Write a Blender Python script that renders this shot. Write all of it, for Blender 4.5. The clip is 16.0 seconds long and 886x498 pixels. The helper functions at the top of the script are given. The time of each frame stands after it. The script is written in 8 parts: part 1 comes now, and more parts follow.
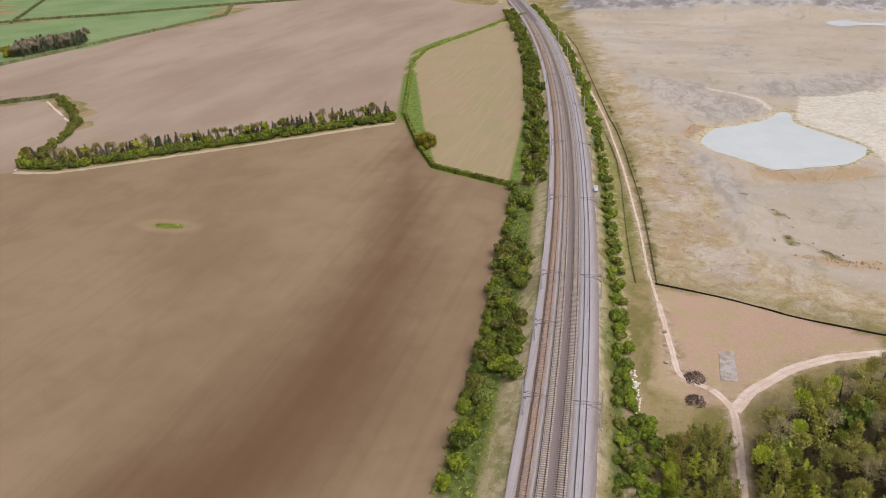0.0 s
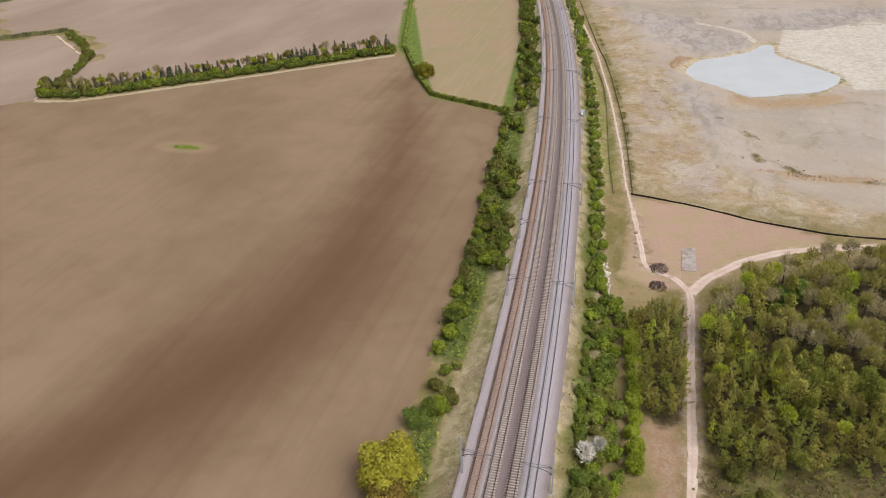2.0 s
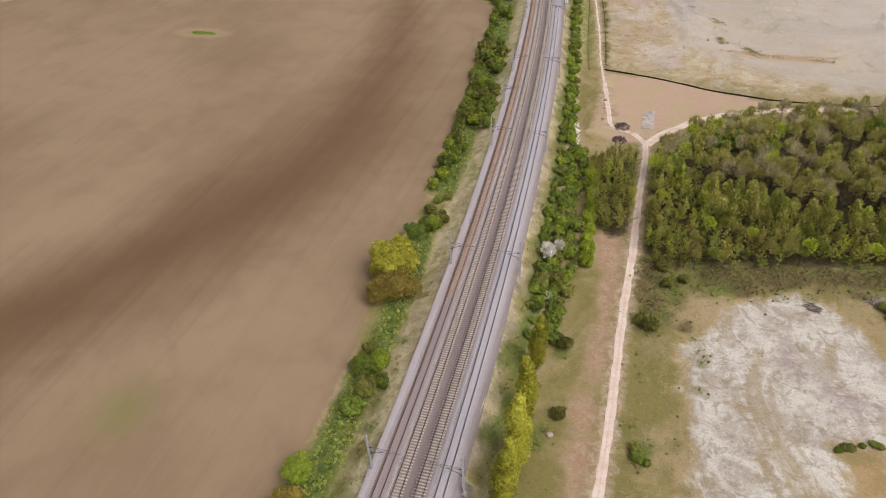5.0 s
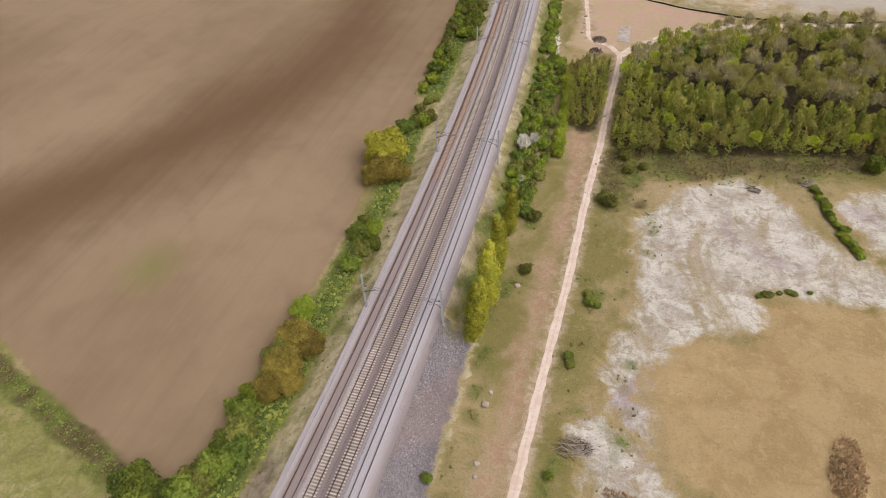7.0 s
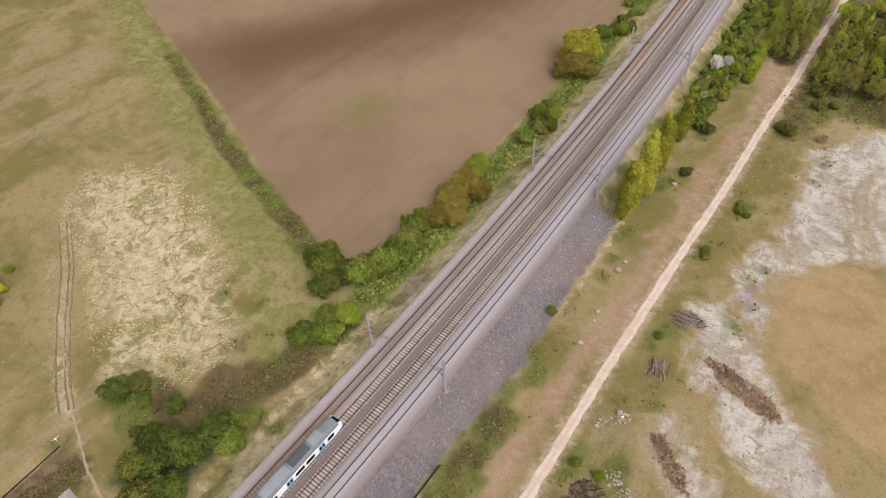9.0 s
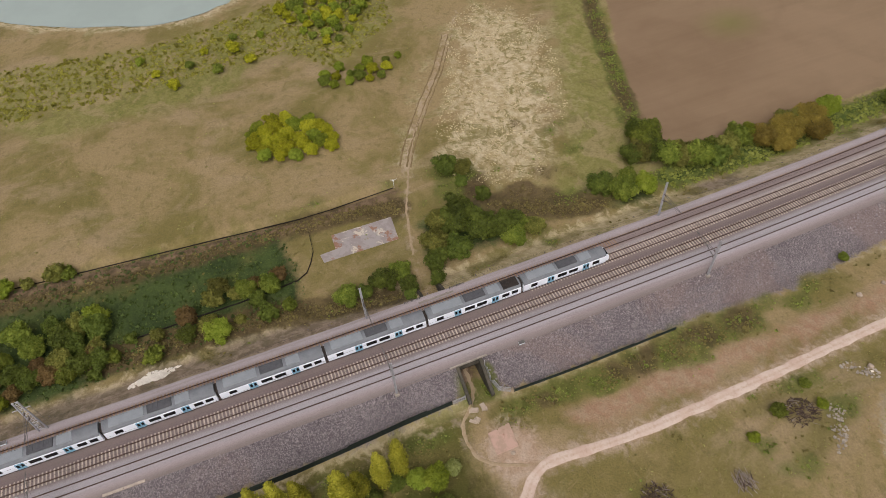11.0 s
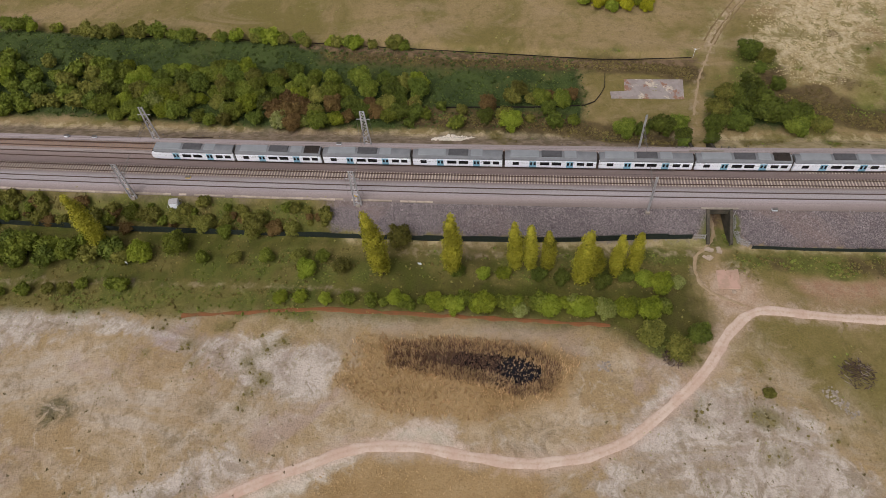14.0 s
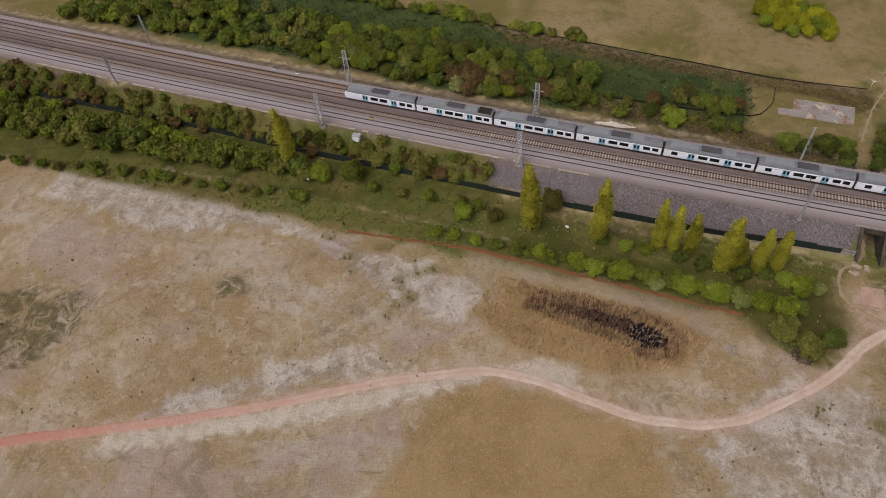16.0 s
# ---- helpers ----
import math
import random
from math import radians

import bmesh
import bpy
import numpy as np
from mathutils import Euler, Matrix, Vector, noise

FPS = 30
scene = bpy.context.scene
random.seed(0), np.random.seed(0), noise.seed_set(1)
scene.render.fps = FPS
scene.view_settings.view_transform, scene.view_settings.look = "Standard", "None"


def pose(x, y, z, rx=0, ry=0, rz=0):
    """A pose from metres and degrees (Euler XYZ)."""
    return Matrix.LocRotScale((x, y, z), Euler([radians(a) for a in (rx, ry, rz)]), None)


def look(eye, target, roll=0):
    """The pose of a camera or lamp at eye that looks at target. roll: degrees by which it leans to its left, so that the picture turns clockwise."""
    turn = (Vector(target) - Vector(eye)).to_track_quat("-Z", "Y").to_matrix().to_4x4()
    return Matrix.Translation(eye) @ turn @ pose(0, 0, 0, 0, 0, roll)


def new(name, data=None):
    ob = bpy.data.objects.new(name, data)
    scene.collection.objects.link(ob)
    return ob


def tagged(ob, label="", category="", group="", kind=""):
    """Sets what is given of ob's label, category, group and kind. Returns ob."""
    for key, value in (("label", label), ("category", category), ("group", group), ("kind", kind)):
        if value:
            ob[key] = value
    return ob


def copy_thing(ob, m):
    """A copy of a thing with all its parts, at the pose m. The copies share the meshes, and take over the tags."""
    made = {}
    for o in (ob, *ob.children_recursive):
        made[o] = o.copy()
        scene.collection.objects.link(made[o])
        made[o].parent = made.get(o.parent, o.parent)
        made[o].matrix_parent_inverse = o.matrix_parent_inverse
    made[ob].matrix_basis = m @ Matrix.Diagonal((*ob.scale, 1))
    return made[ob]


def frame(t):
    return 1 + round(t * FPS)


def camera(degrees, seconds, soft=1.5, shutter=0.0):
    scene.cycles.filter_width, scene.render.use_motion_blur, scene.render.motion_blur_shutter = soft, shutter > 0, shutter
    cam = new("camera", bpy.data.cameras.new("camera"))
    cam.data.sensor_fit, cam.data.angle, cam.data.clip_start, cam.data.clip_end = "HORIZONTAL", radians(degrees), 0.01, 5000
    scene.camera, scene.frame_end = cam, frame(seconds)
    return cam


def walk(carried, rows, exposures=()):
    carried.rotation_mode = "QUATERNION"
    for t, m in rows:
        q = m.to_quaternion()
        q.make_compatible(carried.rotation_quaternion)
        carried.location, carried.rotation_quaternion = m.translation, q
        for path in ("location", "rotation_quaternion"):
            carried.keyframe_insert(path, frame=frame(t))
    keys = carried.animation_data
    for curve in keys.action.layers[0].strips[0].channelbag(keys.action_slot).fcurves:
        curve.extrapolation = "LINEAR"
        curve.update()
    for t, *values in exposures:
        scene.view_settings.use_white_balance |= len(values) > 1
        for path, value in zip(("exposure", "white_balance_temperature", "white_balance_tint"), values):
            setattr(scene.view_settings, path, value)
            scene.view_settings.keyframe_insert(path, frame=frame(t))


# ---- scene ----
cam = camera(65.7, 16.0, soft=0.8)
METRES, EYE, TILT, LEAN, TURN = 212.0, 111.3, 0.0, 0.0, 18.9
ROWS = [
    (0.0, 0.0, 0.0, 0.0, -1.64, -27.67, 3.13),
    (0.5, 0.0009, -0.0307, 0.0012, -1.6, -28.78, 3.18),
    (1.0, 0.0012, -0.0621, 0.0016, -1.6, -29.83, 3.16),
    (1.5, 0.0011, -0.0938, 0.0022, -1.62, -30.91, 3.11),
    (2.0, 0.001, -0.1258, 0.0023, -1.64, -31.99, 3.04),
    (2.5, 0.0011, -0.1583, 0.002, -1.63, -33.03, 2.98),
    (3.0, 0.0015, -0.1911, 0.002, -1.61, -34.08, 2.94),
    (3.5, 0.0015, -0.2242, 0.0031, -1.58, -35.16, 2.91),
    (4.0, 0.0014, -0.2576, 0.0047, -1.58, -36.21, 2.86),
    (6.5, 0.0075, -0.4231, 0.0137, -1.69, -41.55, 2.45),
    (7.0, 0.0117, -0.4565, 0.0141, -1.56, -42.6, 2.28),
    (7.5, 0.0145, -0.4899, 0.0147, -0.77, -43.64, 2.11),
    (8.0, 0.0187, -0.5234, 0.0145, 4.34, -44.51, 2.23),
    (10.5, 0.0576, -0.6848, 0.0138, 39.8, -48.82, 2.84),
    (11.0, 0.07, -0.7158, 0.0132, 49.0, -49.49, 2.97),
    (11.5, 0.086, -0.744, 0.0129, 56.59, -50.24, 3.1),
    (12.0, 0.1022, -0.7713, 0.0141, 62.54, -51.18, 3.12),
    (12.5, 0.1189, -0.7968, 0.0145, 68.51, -52.07, 3.08),
    (13.0, 0.1357, -0.8195, 0.0154, 73.81, -53.08, 3.11),
    (13.5, 0.155, -0.8376, 0.0149, 74.46, -53.74, 3.18),
    (14.0, 0.1738, -0.8552, 0.0156, 74.53, -53.61, 3.13),
    (14.5, 0.1941, -0.8715, 0.0154, 75.14, -52.85, 3.07),
    (15.0, 0.2144, -0.8868, 0.0162, 76.98, -52.19, 3.03),
    (15.5, 0.2351, -0.9013, 0.0163, 83.44, -51.41, 3.06),
    (16.0, 0.2564, -0.9114, 0.0169, 88.8, -50.71, 3.16),
]
EXPOSURES = [(0.0, 0.04, 6250, 14), (7.5, 0.12, 6350, 13), (10.5, -0.12, 6500, 15), (11.5, -0.45, 6580, 16), (12.5, -0.46, 6600, 16), (14.0, -0.45, 6600, 16), (16.0, -0.66, 6650, 17)]
walk(cam, [(t, pose(0, 0, EYE, TILT, LEAN, TURN) @ pose(METRES * x, METRES * y, METRES * z, 90 + pitch, roll, yaw)) for t, x, y, z, yaw, pitch, roll in ROWS], EXPOSURES)

# ---- light: a bright overcast sky and a very soft sun ----
SUN_UP, SUN_ROUND = 55.0, 116.0
world = bpy.data.worlds.new("overcast")
scene.world = world
world.use_nodes = True
wn = world.node_tree
sky = wn.nodes.new("ShaderNodeTexSky")
sky.sky_type, sky.sun_disc = "NISHITA", False
sky.sun_elevation, sky.sun_rotation = radians(SUN_UP), radians(SUN_ROUND)
sky.air_density, sky.dust_density, sky.ozone_density = 0.6, 6.0, 0.6
haze = wn.nodes.new("ShaderNodeHueSaturation")
haze.inputs["Saturation"].default_value = 0.25
wn.links.new(sky.outputs["Color"], haze.inputs["Color"])
wn.links.new(haze.outputs["Color"], wn.nodes["Background"].inputs["Color"])
wn.nodes["Background"].inputs["Strength"].default_value = 0.15
sun = new("sun", bpy.data.lights.new("sun", "SUN"))
sun.data.energy, sun.data.angle, sun.data.color = 1.3, radians(50), (1.0, 0.96, 0.9)
az = radians(SUN_ROUND)
sun.matrix_world = look((0, 0, 0), (-math.sin(az) * math.cos(radians(SUN_UP)), -math.cos(az) * math.cos(radians(SUN_UP)), -math.sin(radians(SUN_UP))))

# ---- materials ----
ALBEDO = 0.8


def tone(r, g, b, k=1.0):
    """A linear base colour from an sRGB triple in 0 to 255."""
    return tuple((((v / 255 + 0.055) / 1.055) ** 2.4 if v > 10 else v / 255 / 12.92) * ALBEDO * k for v in (r, g, b)) + (1.0,)


class Nodes:
    """Short hand for a node tree of one material."""

    def __init__(self, name, rough=0.9):
        self.mat = bpy.data.materials.new(name)
        self.mat.use_nodes = True
        self.tree = self.mat.node_tree
        self.bsdf = self.tree.nodes["Principled BSDF"]
        self.bsdf.inputs["Roughness"].default_value = rough
        self.bsdf.inputs["Specular IOR Level"].default_value = 0.2
        self.pos = None

    def node(self, kind, **values):
        n = self.tree.nodes.new(kind)
        for key, value in values.items():
            n.inputs[key].default_value = value
        return n

    def link(self, a, b):
        self.tree.links.new(a, b)

    def place(self):
        if self.pos is None:
            self.pos = self.tree.nodes.new("ShaderNodeNewGeometry").outputs["Position"]
        return self.pos

    def noise(self, scale, detail=4.0, rough=0.6, stretch=None, local=False, gain=1.0, warp=0.0):
        n = self.node("ShaderNodeTexNoise", Scale=scale, Detail=detail, Roughness=rough)
        src = self.tree.nodes.new("ShaderNodeTexCoord").outputs["Object"] if local else self.place()
        if stretch:
            m = self.tree.nodes.new("ShaderNodeMapping")
            m.inputs["Scale"].default_value = stretch[:3]
            m.inputs["Rotation"].default_value = (0, 0, radians(stretch[3]))
            self.link(src, m.inputs["Vector"])
            src = m.outputs["Vector"]
        self.link(src, n.inputs["Vector"])
        n.inputs["Distortion"].default_value = warp
        if gain != 1.0:
            return self.math("ADD", self.math("MULTIPLY", self.math("SUBTRACT", n.outputs["Fac"], 0.5), gain), 0.5, True)
        return n.outputs["Fac"]

    def math(self, op, a, b=0.0, clamp=False):
        n = self.tree.nodes.new("ShaderNodeMath")
        n.operation, n.use_clamp = op, clamp
        for i, v in enumerate((a, b)):
            if isinstance(v, (int, float)):
                n.inputs[i].default_value = v
            else:
                self.link(v, n.inputs[i])
        return n.outputs[0]

    def ramp(self, fac, *stops):
        n = self.tree.nodes.new("ShaderNodeValToRGB")
        e = n.color_ramp.elements
        while len(e) < len(stops):
            e.new(0.5)
        for i, (p, c) in enumerate(stops):
            e[i].position, e[i].color = p, c
        self.link(fac, n.inputs["Fac"])
        return n.outputs["Color"]

    def step(self, fac, lo, hi):
        n = self.tree.nodes.new("ShaderNodeMapRange")
        n.interpolation_type = "SMOOTHSTEP"
        n.inputs["From Min"].default_value, n.inputs["From Max"].default_value = lo, hi
        self.link(fac, n.inputs["Value"])
        return n.outputs["Result"]

    def mix(self, fac, a, b, blend="MIX"):
        n = self.tree.nodes.new("ShaderNodeMix")
        n.data_type, n.blend_type = "RGBA", blend
        for i, v in ((0, fac), (6, a), (7, b)):
            if isinstance(v, (int, float, tuple)):
                n.inputs[i].default_value = v
            else:
                self.link(v, n.inputs[i])
        return n.outputs[2]

    def bump(self, height, strength=0.5, distance=0.1):
        n = self.node("ShaderNodeBump", Strength=strength, Distance=distance)
        self.link(height, n.inputs["Height"])
        self.link(n.outputs["Normal"], self.bsdf.inputs["Normal"])

    def done(self, colour):
        if isinstance(colour, tuple):
            self.bsdf.inputs["Base Color"].default_value = colour
        else:
            self.link(colour, self.bsdf.inputs["Base Color"])
        return self.mat


def surface(name, a, b, scale=2.0, rough=0.85, metal=0.0, bump=0.3, fine=12.0, vary=0.0, local=True):
    """A mottled plain surface between two tones, with fine grain and relief."""
    n = Nodes(name, rough)
    n.bsdf.inputs["Metallic"].default_value = metal
    big, small = n.noise(scale, 5, local=local), n.noise(scale * fine, 3, local=local)
    col = n.mix(n.step(n.math("ADD", n.math("MULTIPLY", big, 0.6), n.math("MULTIPLY", small, 0.4)), 0.35, 0.65), a, b)
    if vary:
        info = n.tree.nodes.new("ShaderNodeObjectInfo").outputs["Random"]
        h = n.node("ShaderNodeHueSaturation")
        n.link(n.math("ADD", n.math("MULTIPLY", info, vary), 1 - vary / 2), h.inputs["Value"])
        n.link(col, h.inputs["Color"])
        col = h.outputs["Color"]
    if bump:
        n.bump(small, bump, 0.02)
    return n.done(col)


def leafy(name, dark, mid, light, spread=1.0):
    """Leaves: every small clump has its own tone, and every tree too."""
    lift = 1.12 if spread else 1.0
    n = Nodes(name, 0.75)
    isle = n.tree.nodes.new("ShaderNodeNewGeometry").outputs["Random Per Island"]
    per = n.tree.nodes.new("ShaderNodeObjectInfo").outputs["Random"]
    clump = n.math("ADD", n.math("MULTIPLY", n.noise(0.24, 1, 0.4, gain=1.7), 0.3), n.math("MULTIPLY", per, 0.34))
    mixed = n.math("ADD", n.math("MULTIPLY", isle, 0.3), clump)
    dark, mid, light = (tuple(v * k for v in c[:3]) + (1.0,) for c, k in ((dark, 0.85 if spread else 1.0), (mid, 1.34 * lift), (light, 1.46 * lift)))
    col = n.ramp(mixed, (0.05, dark), (0.5, mid), (0.95, light))
    h = n.node("ShaderNodeHueSaturation")
    n.link(n.math("ADD", n.math("MULTIPLY", per, 0.03 * spread), 0.5 - 0.015 * spread), h.inputs["Hue"])
    n.link(n.math("ADD", n.math("MULTIPLY", n.noise(0.5, 2), 0.5), 0.74), h.inputs["Value"])
    n.link(col, h.inputs["Color"])
    n.done(h.outputs["Color"])
    glow = n.tree.nodes.new("ShaderNodeBsdfTranslucent")
    n.link(h.outputs["Color"], glow.inputs["Color"])
    both = n.tree.nodes.new("ShaderNodeMixShader")
    both.inputs[0].default_value = 0.14
    n.link(n.bsdf.outputs[0], both.inputs[1])
    n.link(glow.outputs[0], both.inputs[2])
    n.link(both.outputs[0], n.tree.nodes["Material Output"].inputs["Surface"])
    return n.mat


# ---- plan: railway line, zones and tracks ----
RAIL_Z = 4.1


def centre(y):
    """The x of the railway's centre line, which bends both ways from y = -80."""
    y = np.asarray(y, float)
    return -6.7 - np.where(y > -80, 2.2e-4, 1.04e-4) * (y + 80) ** 2


def heading(y):
    y = float(y)
    return math.degrees(math.atan(2 * (2.2e-4 if y > -80 else 1.04e-4) * (y + 80)))


UNDER_Y, UNDER_HALF = -114.7, 2.1
LANE = [(4, 181), (8.2, 158), (9.8, 147), (17.6, 143.7), (22.3, 138.5), (22.7, 128), (22.6, 104), (23.2, 82), (22.9, 62), (23.6, 26), (23.3, -2), (23.4, -40), (24.2, -71), (24.2, -95), (22.3, -111), (27.7, -116.5), (34.5, -120.8), (41.6, -127.7), (48.2, -135.1), (52.1, -142.2), (54.2, -153.5), (53.1, -163.4), (51.7, -173.3), (52, -183), (58.9, -199), (69, -217.5), (78.4, -236), (88, -258), (104, -292)]
LANE_NORTH = [(-123, 701), (-77, 565), (-49.4, 441), (-28.6, 360), (-15, 294), (-4.4, 233), (0.2, 200), (4, 181)]
LANE_EAST = [(22.3, 137), (26.7, 145.9), (30.2, 149.4), (36.8, 157), (46.8, 163.8), (60, 169.2), (85.5, 175.5), (130, 184)]
FOOTPATH = [(21.9, -112.2), (20, -117), (17.5, -120), (13.6, -120.6), (10, -120), (7.8, -117), (4, -115), (-8, -114.6), (-20.3, -115), (-30.6, -114), (-43.6, -111), (-55.6, -106), (-68.5, -99.8), (-82.3, -90), (-95.2, -82), (-118, -67)]
LOOP = [(51.5, -182), (50, -178.5), (48.2, -175.7), (47.5, -171), (49, -167.5), (53, -163.8)]
DRAIN = [(-72, -330), (-64.3, -270), (-60.3, -212), (-54.8, -160), (-52, -131), (-52.9, -111)]
DITCH = [(-54.4, 455), (-27, 340), (-13.2, 268), (-7.5, 218), (-4.1, 193.3), (-2.3, 192.3)]
DARK_FENCE = [(2.7, 191.9), (9.4, 190.6), (22.1, 187.7), (39.6, 181.7), (62, 176.9), (92, 177.5), (130, 189)]
OLD_FENCE = [(-3.1, 191.7), (-6.7, 214.1), (-10.1, 241.1), (-13.2, 268.3), (-17.4, 297.3), (-22.3, 319.6), (-34, 366), (-50, 430)]
PLOUGHED = [(-35, -46.6), (-33.6, -28), (-34.5, -10), (-33, 0), (-33.8, 30), (-37, 50), (-37.5, 75), (-36.7, 88), (-39.7, 117), (-43.3, 154), (-47, 182), (-53.6, 233), (-58, 260), (-98, 276), (-112, 300), (-135, 340), (-188, 301), (-234, 268), (-278, 239.5), (-300, 235.5), (-400, 150), (-500, 40), (-480, -120), (-300, 30), (-200, 15), (-112, -19), (-70, -37.6), (-50, -45)]
CROP = [(-178, 478), (-183, 518), (-148, 641), (-124, 587), (-88, 452), (-72, 364), (-59.5, 266), (-96, 278.5), (-110.5, 309), (-155, 417)]
FAR_PLOUGH = [(-139, 356), (-180, 470), (-190, 530), (-150, 650), (-165, 760), (-420, 790), (-500, 770), (-465, 690), (-515, 525), (-545, 440), (-430, 344), (-397, 368), (-358, 349), (-331, 327), (-314, 297), (-301, 258), (-240, 290), (-194, 321), (-150, 352)]
PINK_FIELD = [(-302, 237), (-310, 265), (-332, 310), (-365, 333), (-396, 352), (-440, 325), (-620, 300), (-500, 45), (-400, 152)]
GREEN_FAR = [(-540, 445), (-515, 528), (-476, 688), (-530, 765), (-740, 650), (-900, 500), (-700, 350)]
GREEN_FAR_B = [(-535, 775), (-440, 800), (-600, 1100), (-1100, 1000), (-780, 660)]
VERGE = [(-137, 344), (-143, 352), (-184, 478), (-193, 529), (-150, 650), (-146, 640), (-182, 521), (-177, 478), (-153, 417), (-111, 309), (-96.4, 278.5), (-59.5, 265), (-72, 361), (-87, 451), (-123, 586), (-120, 585), (-84, 450), (-69, 360), (-54, 262), (-58, 259), (-97, 274), (-112, 300)]
QUARRY = [(30, 226), (24, 262), (8, 330), (-16, 420), (-55, 560), (-95, 690), (-60, 900), (700, 900), (700, 150), (130, 195), (92, 192), (66, 200), (48, 208)]
SAND_PALE = [(72.3, 420.8), (94.5, 426.5), (118.4, 437.2), (160, 450), (140, 330), (94, 323.6), (92, 332), (91, 343), (81, 358), (68.5, 371), (66.5, 384)]
GULLIES = [[(5.8, 329.4), (14.6, 315), (29.4, 299.6), (34.2, 269.7), (26.4, 237.8), (17, 243), (12, 266), (8.7, 289.6)], [(-20.9, 466), (0.8, 441.8), (20.6, 447.6), (23.4, 428), (49.3, 407), (53, 386), (22, 367.2), (7.9, 385.8), (-11.8, 424.7)], [(50, 457), (127, 477), (170, 480), (170, 455), (120.5, 447), (95, 429), (68, 422.7), (50.4, 421)], [(34, 556), (57, 553), (57, 523), (36.8, 522)]]
STREAMS = [[(6.5, 232.6), (12.6, 218.5), (20.8, 209.4), (30.5, 205), (40.8, 201.3), (50.7, 198.4), (58.3, 196), (64.4, 190.9)], [(25, 434.6), (38.7, 425.8), (50, 413.8), (55.3, 394.4)], [(97.6, 428), (110.4, 436.4), (119.2, 441), (160, 452)]]
REDDISH = [[(39.5, 313), (54.5, 303), (77.6, 311), (92, 318), (84, 302.9), (52.6, 288.7), (40, 292.8)], [(44.4, 220), (53.3, 224), (61.5, 223.6), (90, 228), (80, 220), (57, 215.8)], [(13, 333), (18, 350), (24, 361), (15, 356), (10, 340)]]
RUTS = [(-107.5, -74.7), (-92.7, -83.4), (-80, -92.6), (-72, -98), (-62.7, -103.8), (-57, -106.6)]
CLIFF = [(-110, 717), (5, 692), (99, 688), (180, 716), (520, 700), (700, 1000), (-60, 1100)]
POND = [(18.3, 339), (25.1, 359.3), (38.2, 365.6), (49.6, 374.7), (56.4, 384.4), (57.6, 390.6), (62.8, 393.3), (64.2, 386.3), (63.4, 375.5), (68.3, 366.8), (77.8, 355.8), (87.7, 344.1), (90.1, 336.7), (84.6, 325.6), (75.9, 315.8), (66.7, 313), (55, 308.4), (48.4, 304.6), (41.7, 310.4), (33, 320.6), (24.8, 325.4)]
FAR_POND = [(118, 651), (133, 663), (146, 667), (163, 652), (200, 650), (200, 636), (162, 637), (142, 640), (129, 631)]
LAKE = [(-215, -260), (-182, -204), (-168, -186), (-156.5, -162), (-153.6, -150), (-154, -140), (-158, -130.5), (-169.5, -124.5), (-189, -122), (-230, -118), (-330, -150), (-330, -260)]
CHALKS = [
    [(33, -8), (45, -18), (52, -26), (62, -34), (72, -44), (60, -50), (45, -40), (36, -28), (30, -15)],
    [(33, -45), (38, -40), (45, -45), (52, -53.7), (45.6, -58.2), (40, -55)],
    [(51.5, -183), (48.2, -176.5), (46.6, -171), (49, -166), (53, -163), (51, -170), (51, -176)],
    [(36, 49), (46, 66), (62, 76), (77, 63), (84, 50), (97, 46), (120, 60), (125, 30), (95, 34), (67, 31), (65, 18), (51, 13), (43, 2), (47, -17), (36.5, -9), (34, 2), (38, 20)],
    [(26, -300), (24, -262), (25.8, -234), (29.3, -216), (31, -197), (30, -187), (34, -185), (39, -189), (45, -193), (45.5, -201), (40, -213), (35, -222), (31, -240), (40, -262), (36, -300)],
    [(44, -139.6), (37, -129), (38, -111), (42, -106), (49, -102), (58, -92), (84, -92), (84, -136), (62, -141), (57, -149), (52, -139)],
    [(90, 75), (84, 66), (90, 52), (104, 50), (118, 64), (112, 80)],
    [(82, -244), (76.8, -230), (69, -219), (62, -206), (57, -196), (52, -206), (62, -224), (72, -240)]]
TANS = [
    [(50, 12), (64, 16), (67, 29), (95, 32), (125, 26), (125, -40), (86, -34), (60, -26), (50, -18), (44, 0)],
    [(57, -189), (53.8, -181), (53.4, -171), (55, -162), (55.6, -151), (59, -150), (64, -148), (100, -150), (100, -196), (65, -192)],
    [(30, -186), (30, -168), (31, -150), (34, -143), (42, -148), (47, -160), (46, -180), (40, -190)]]
ROUGH_GREEN = [(-70, -335), (-63.5, -268), (-59.6, -212), (-54, -160), (-51.5, -140), (-34, -138), (-27, -139), (-26, -160), (-26, -205), (-27.5, -234), (-30, -262), (-33, -335)]
MEADOW = [(9, -118), (10, -150), (9.5, -191), (-1.6, -195.5), (-1.6, -230), (-3.2, -270), (-5, -300), (-8, -360), (26, -360), (27, -265), (25, -217), (26, -171), (28, -140), (35, -124), (26, -119), (19, -121)]
STONE_BANK = [(-1, -196), (5.2, -196), (6.6, -165), (7, -140), (6, -117), (8, -104), (8.2, -70), (9.8, -45), (8.2, -30), (7.8, -16), (6.9, -1), (-1, 3)]
WOOD = [(24.3, 118), (25.4, 127), (31.5, 136.5), (43, 147), (57, 157), (73, 162.5), (86, 166.5), (112, 172), (130, 177), (132, 97), (110, 91), (88, 88.5), (72, 86), (52, 80.5), (38, 76.5), (26.2, 77), (24.9, 104)]
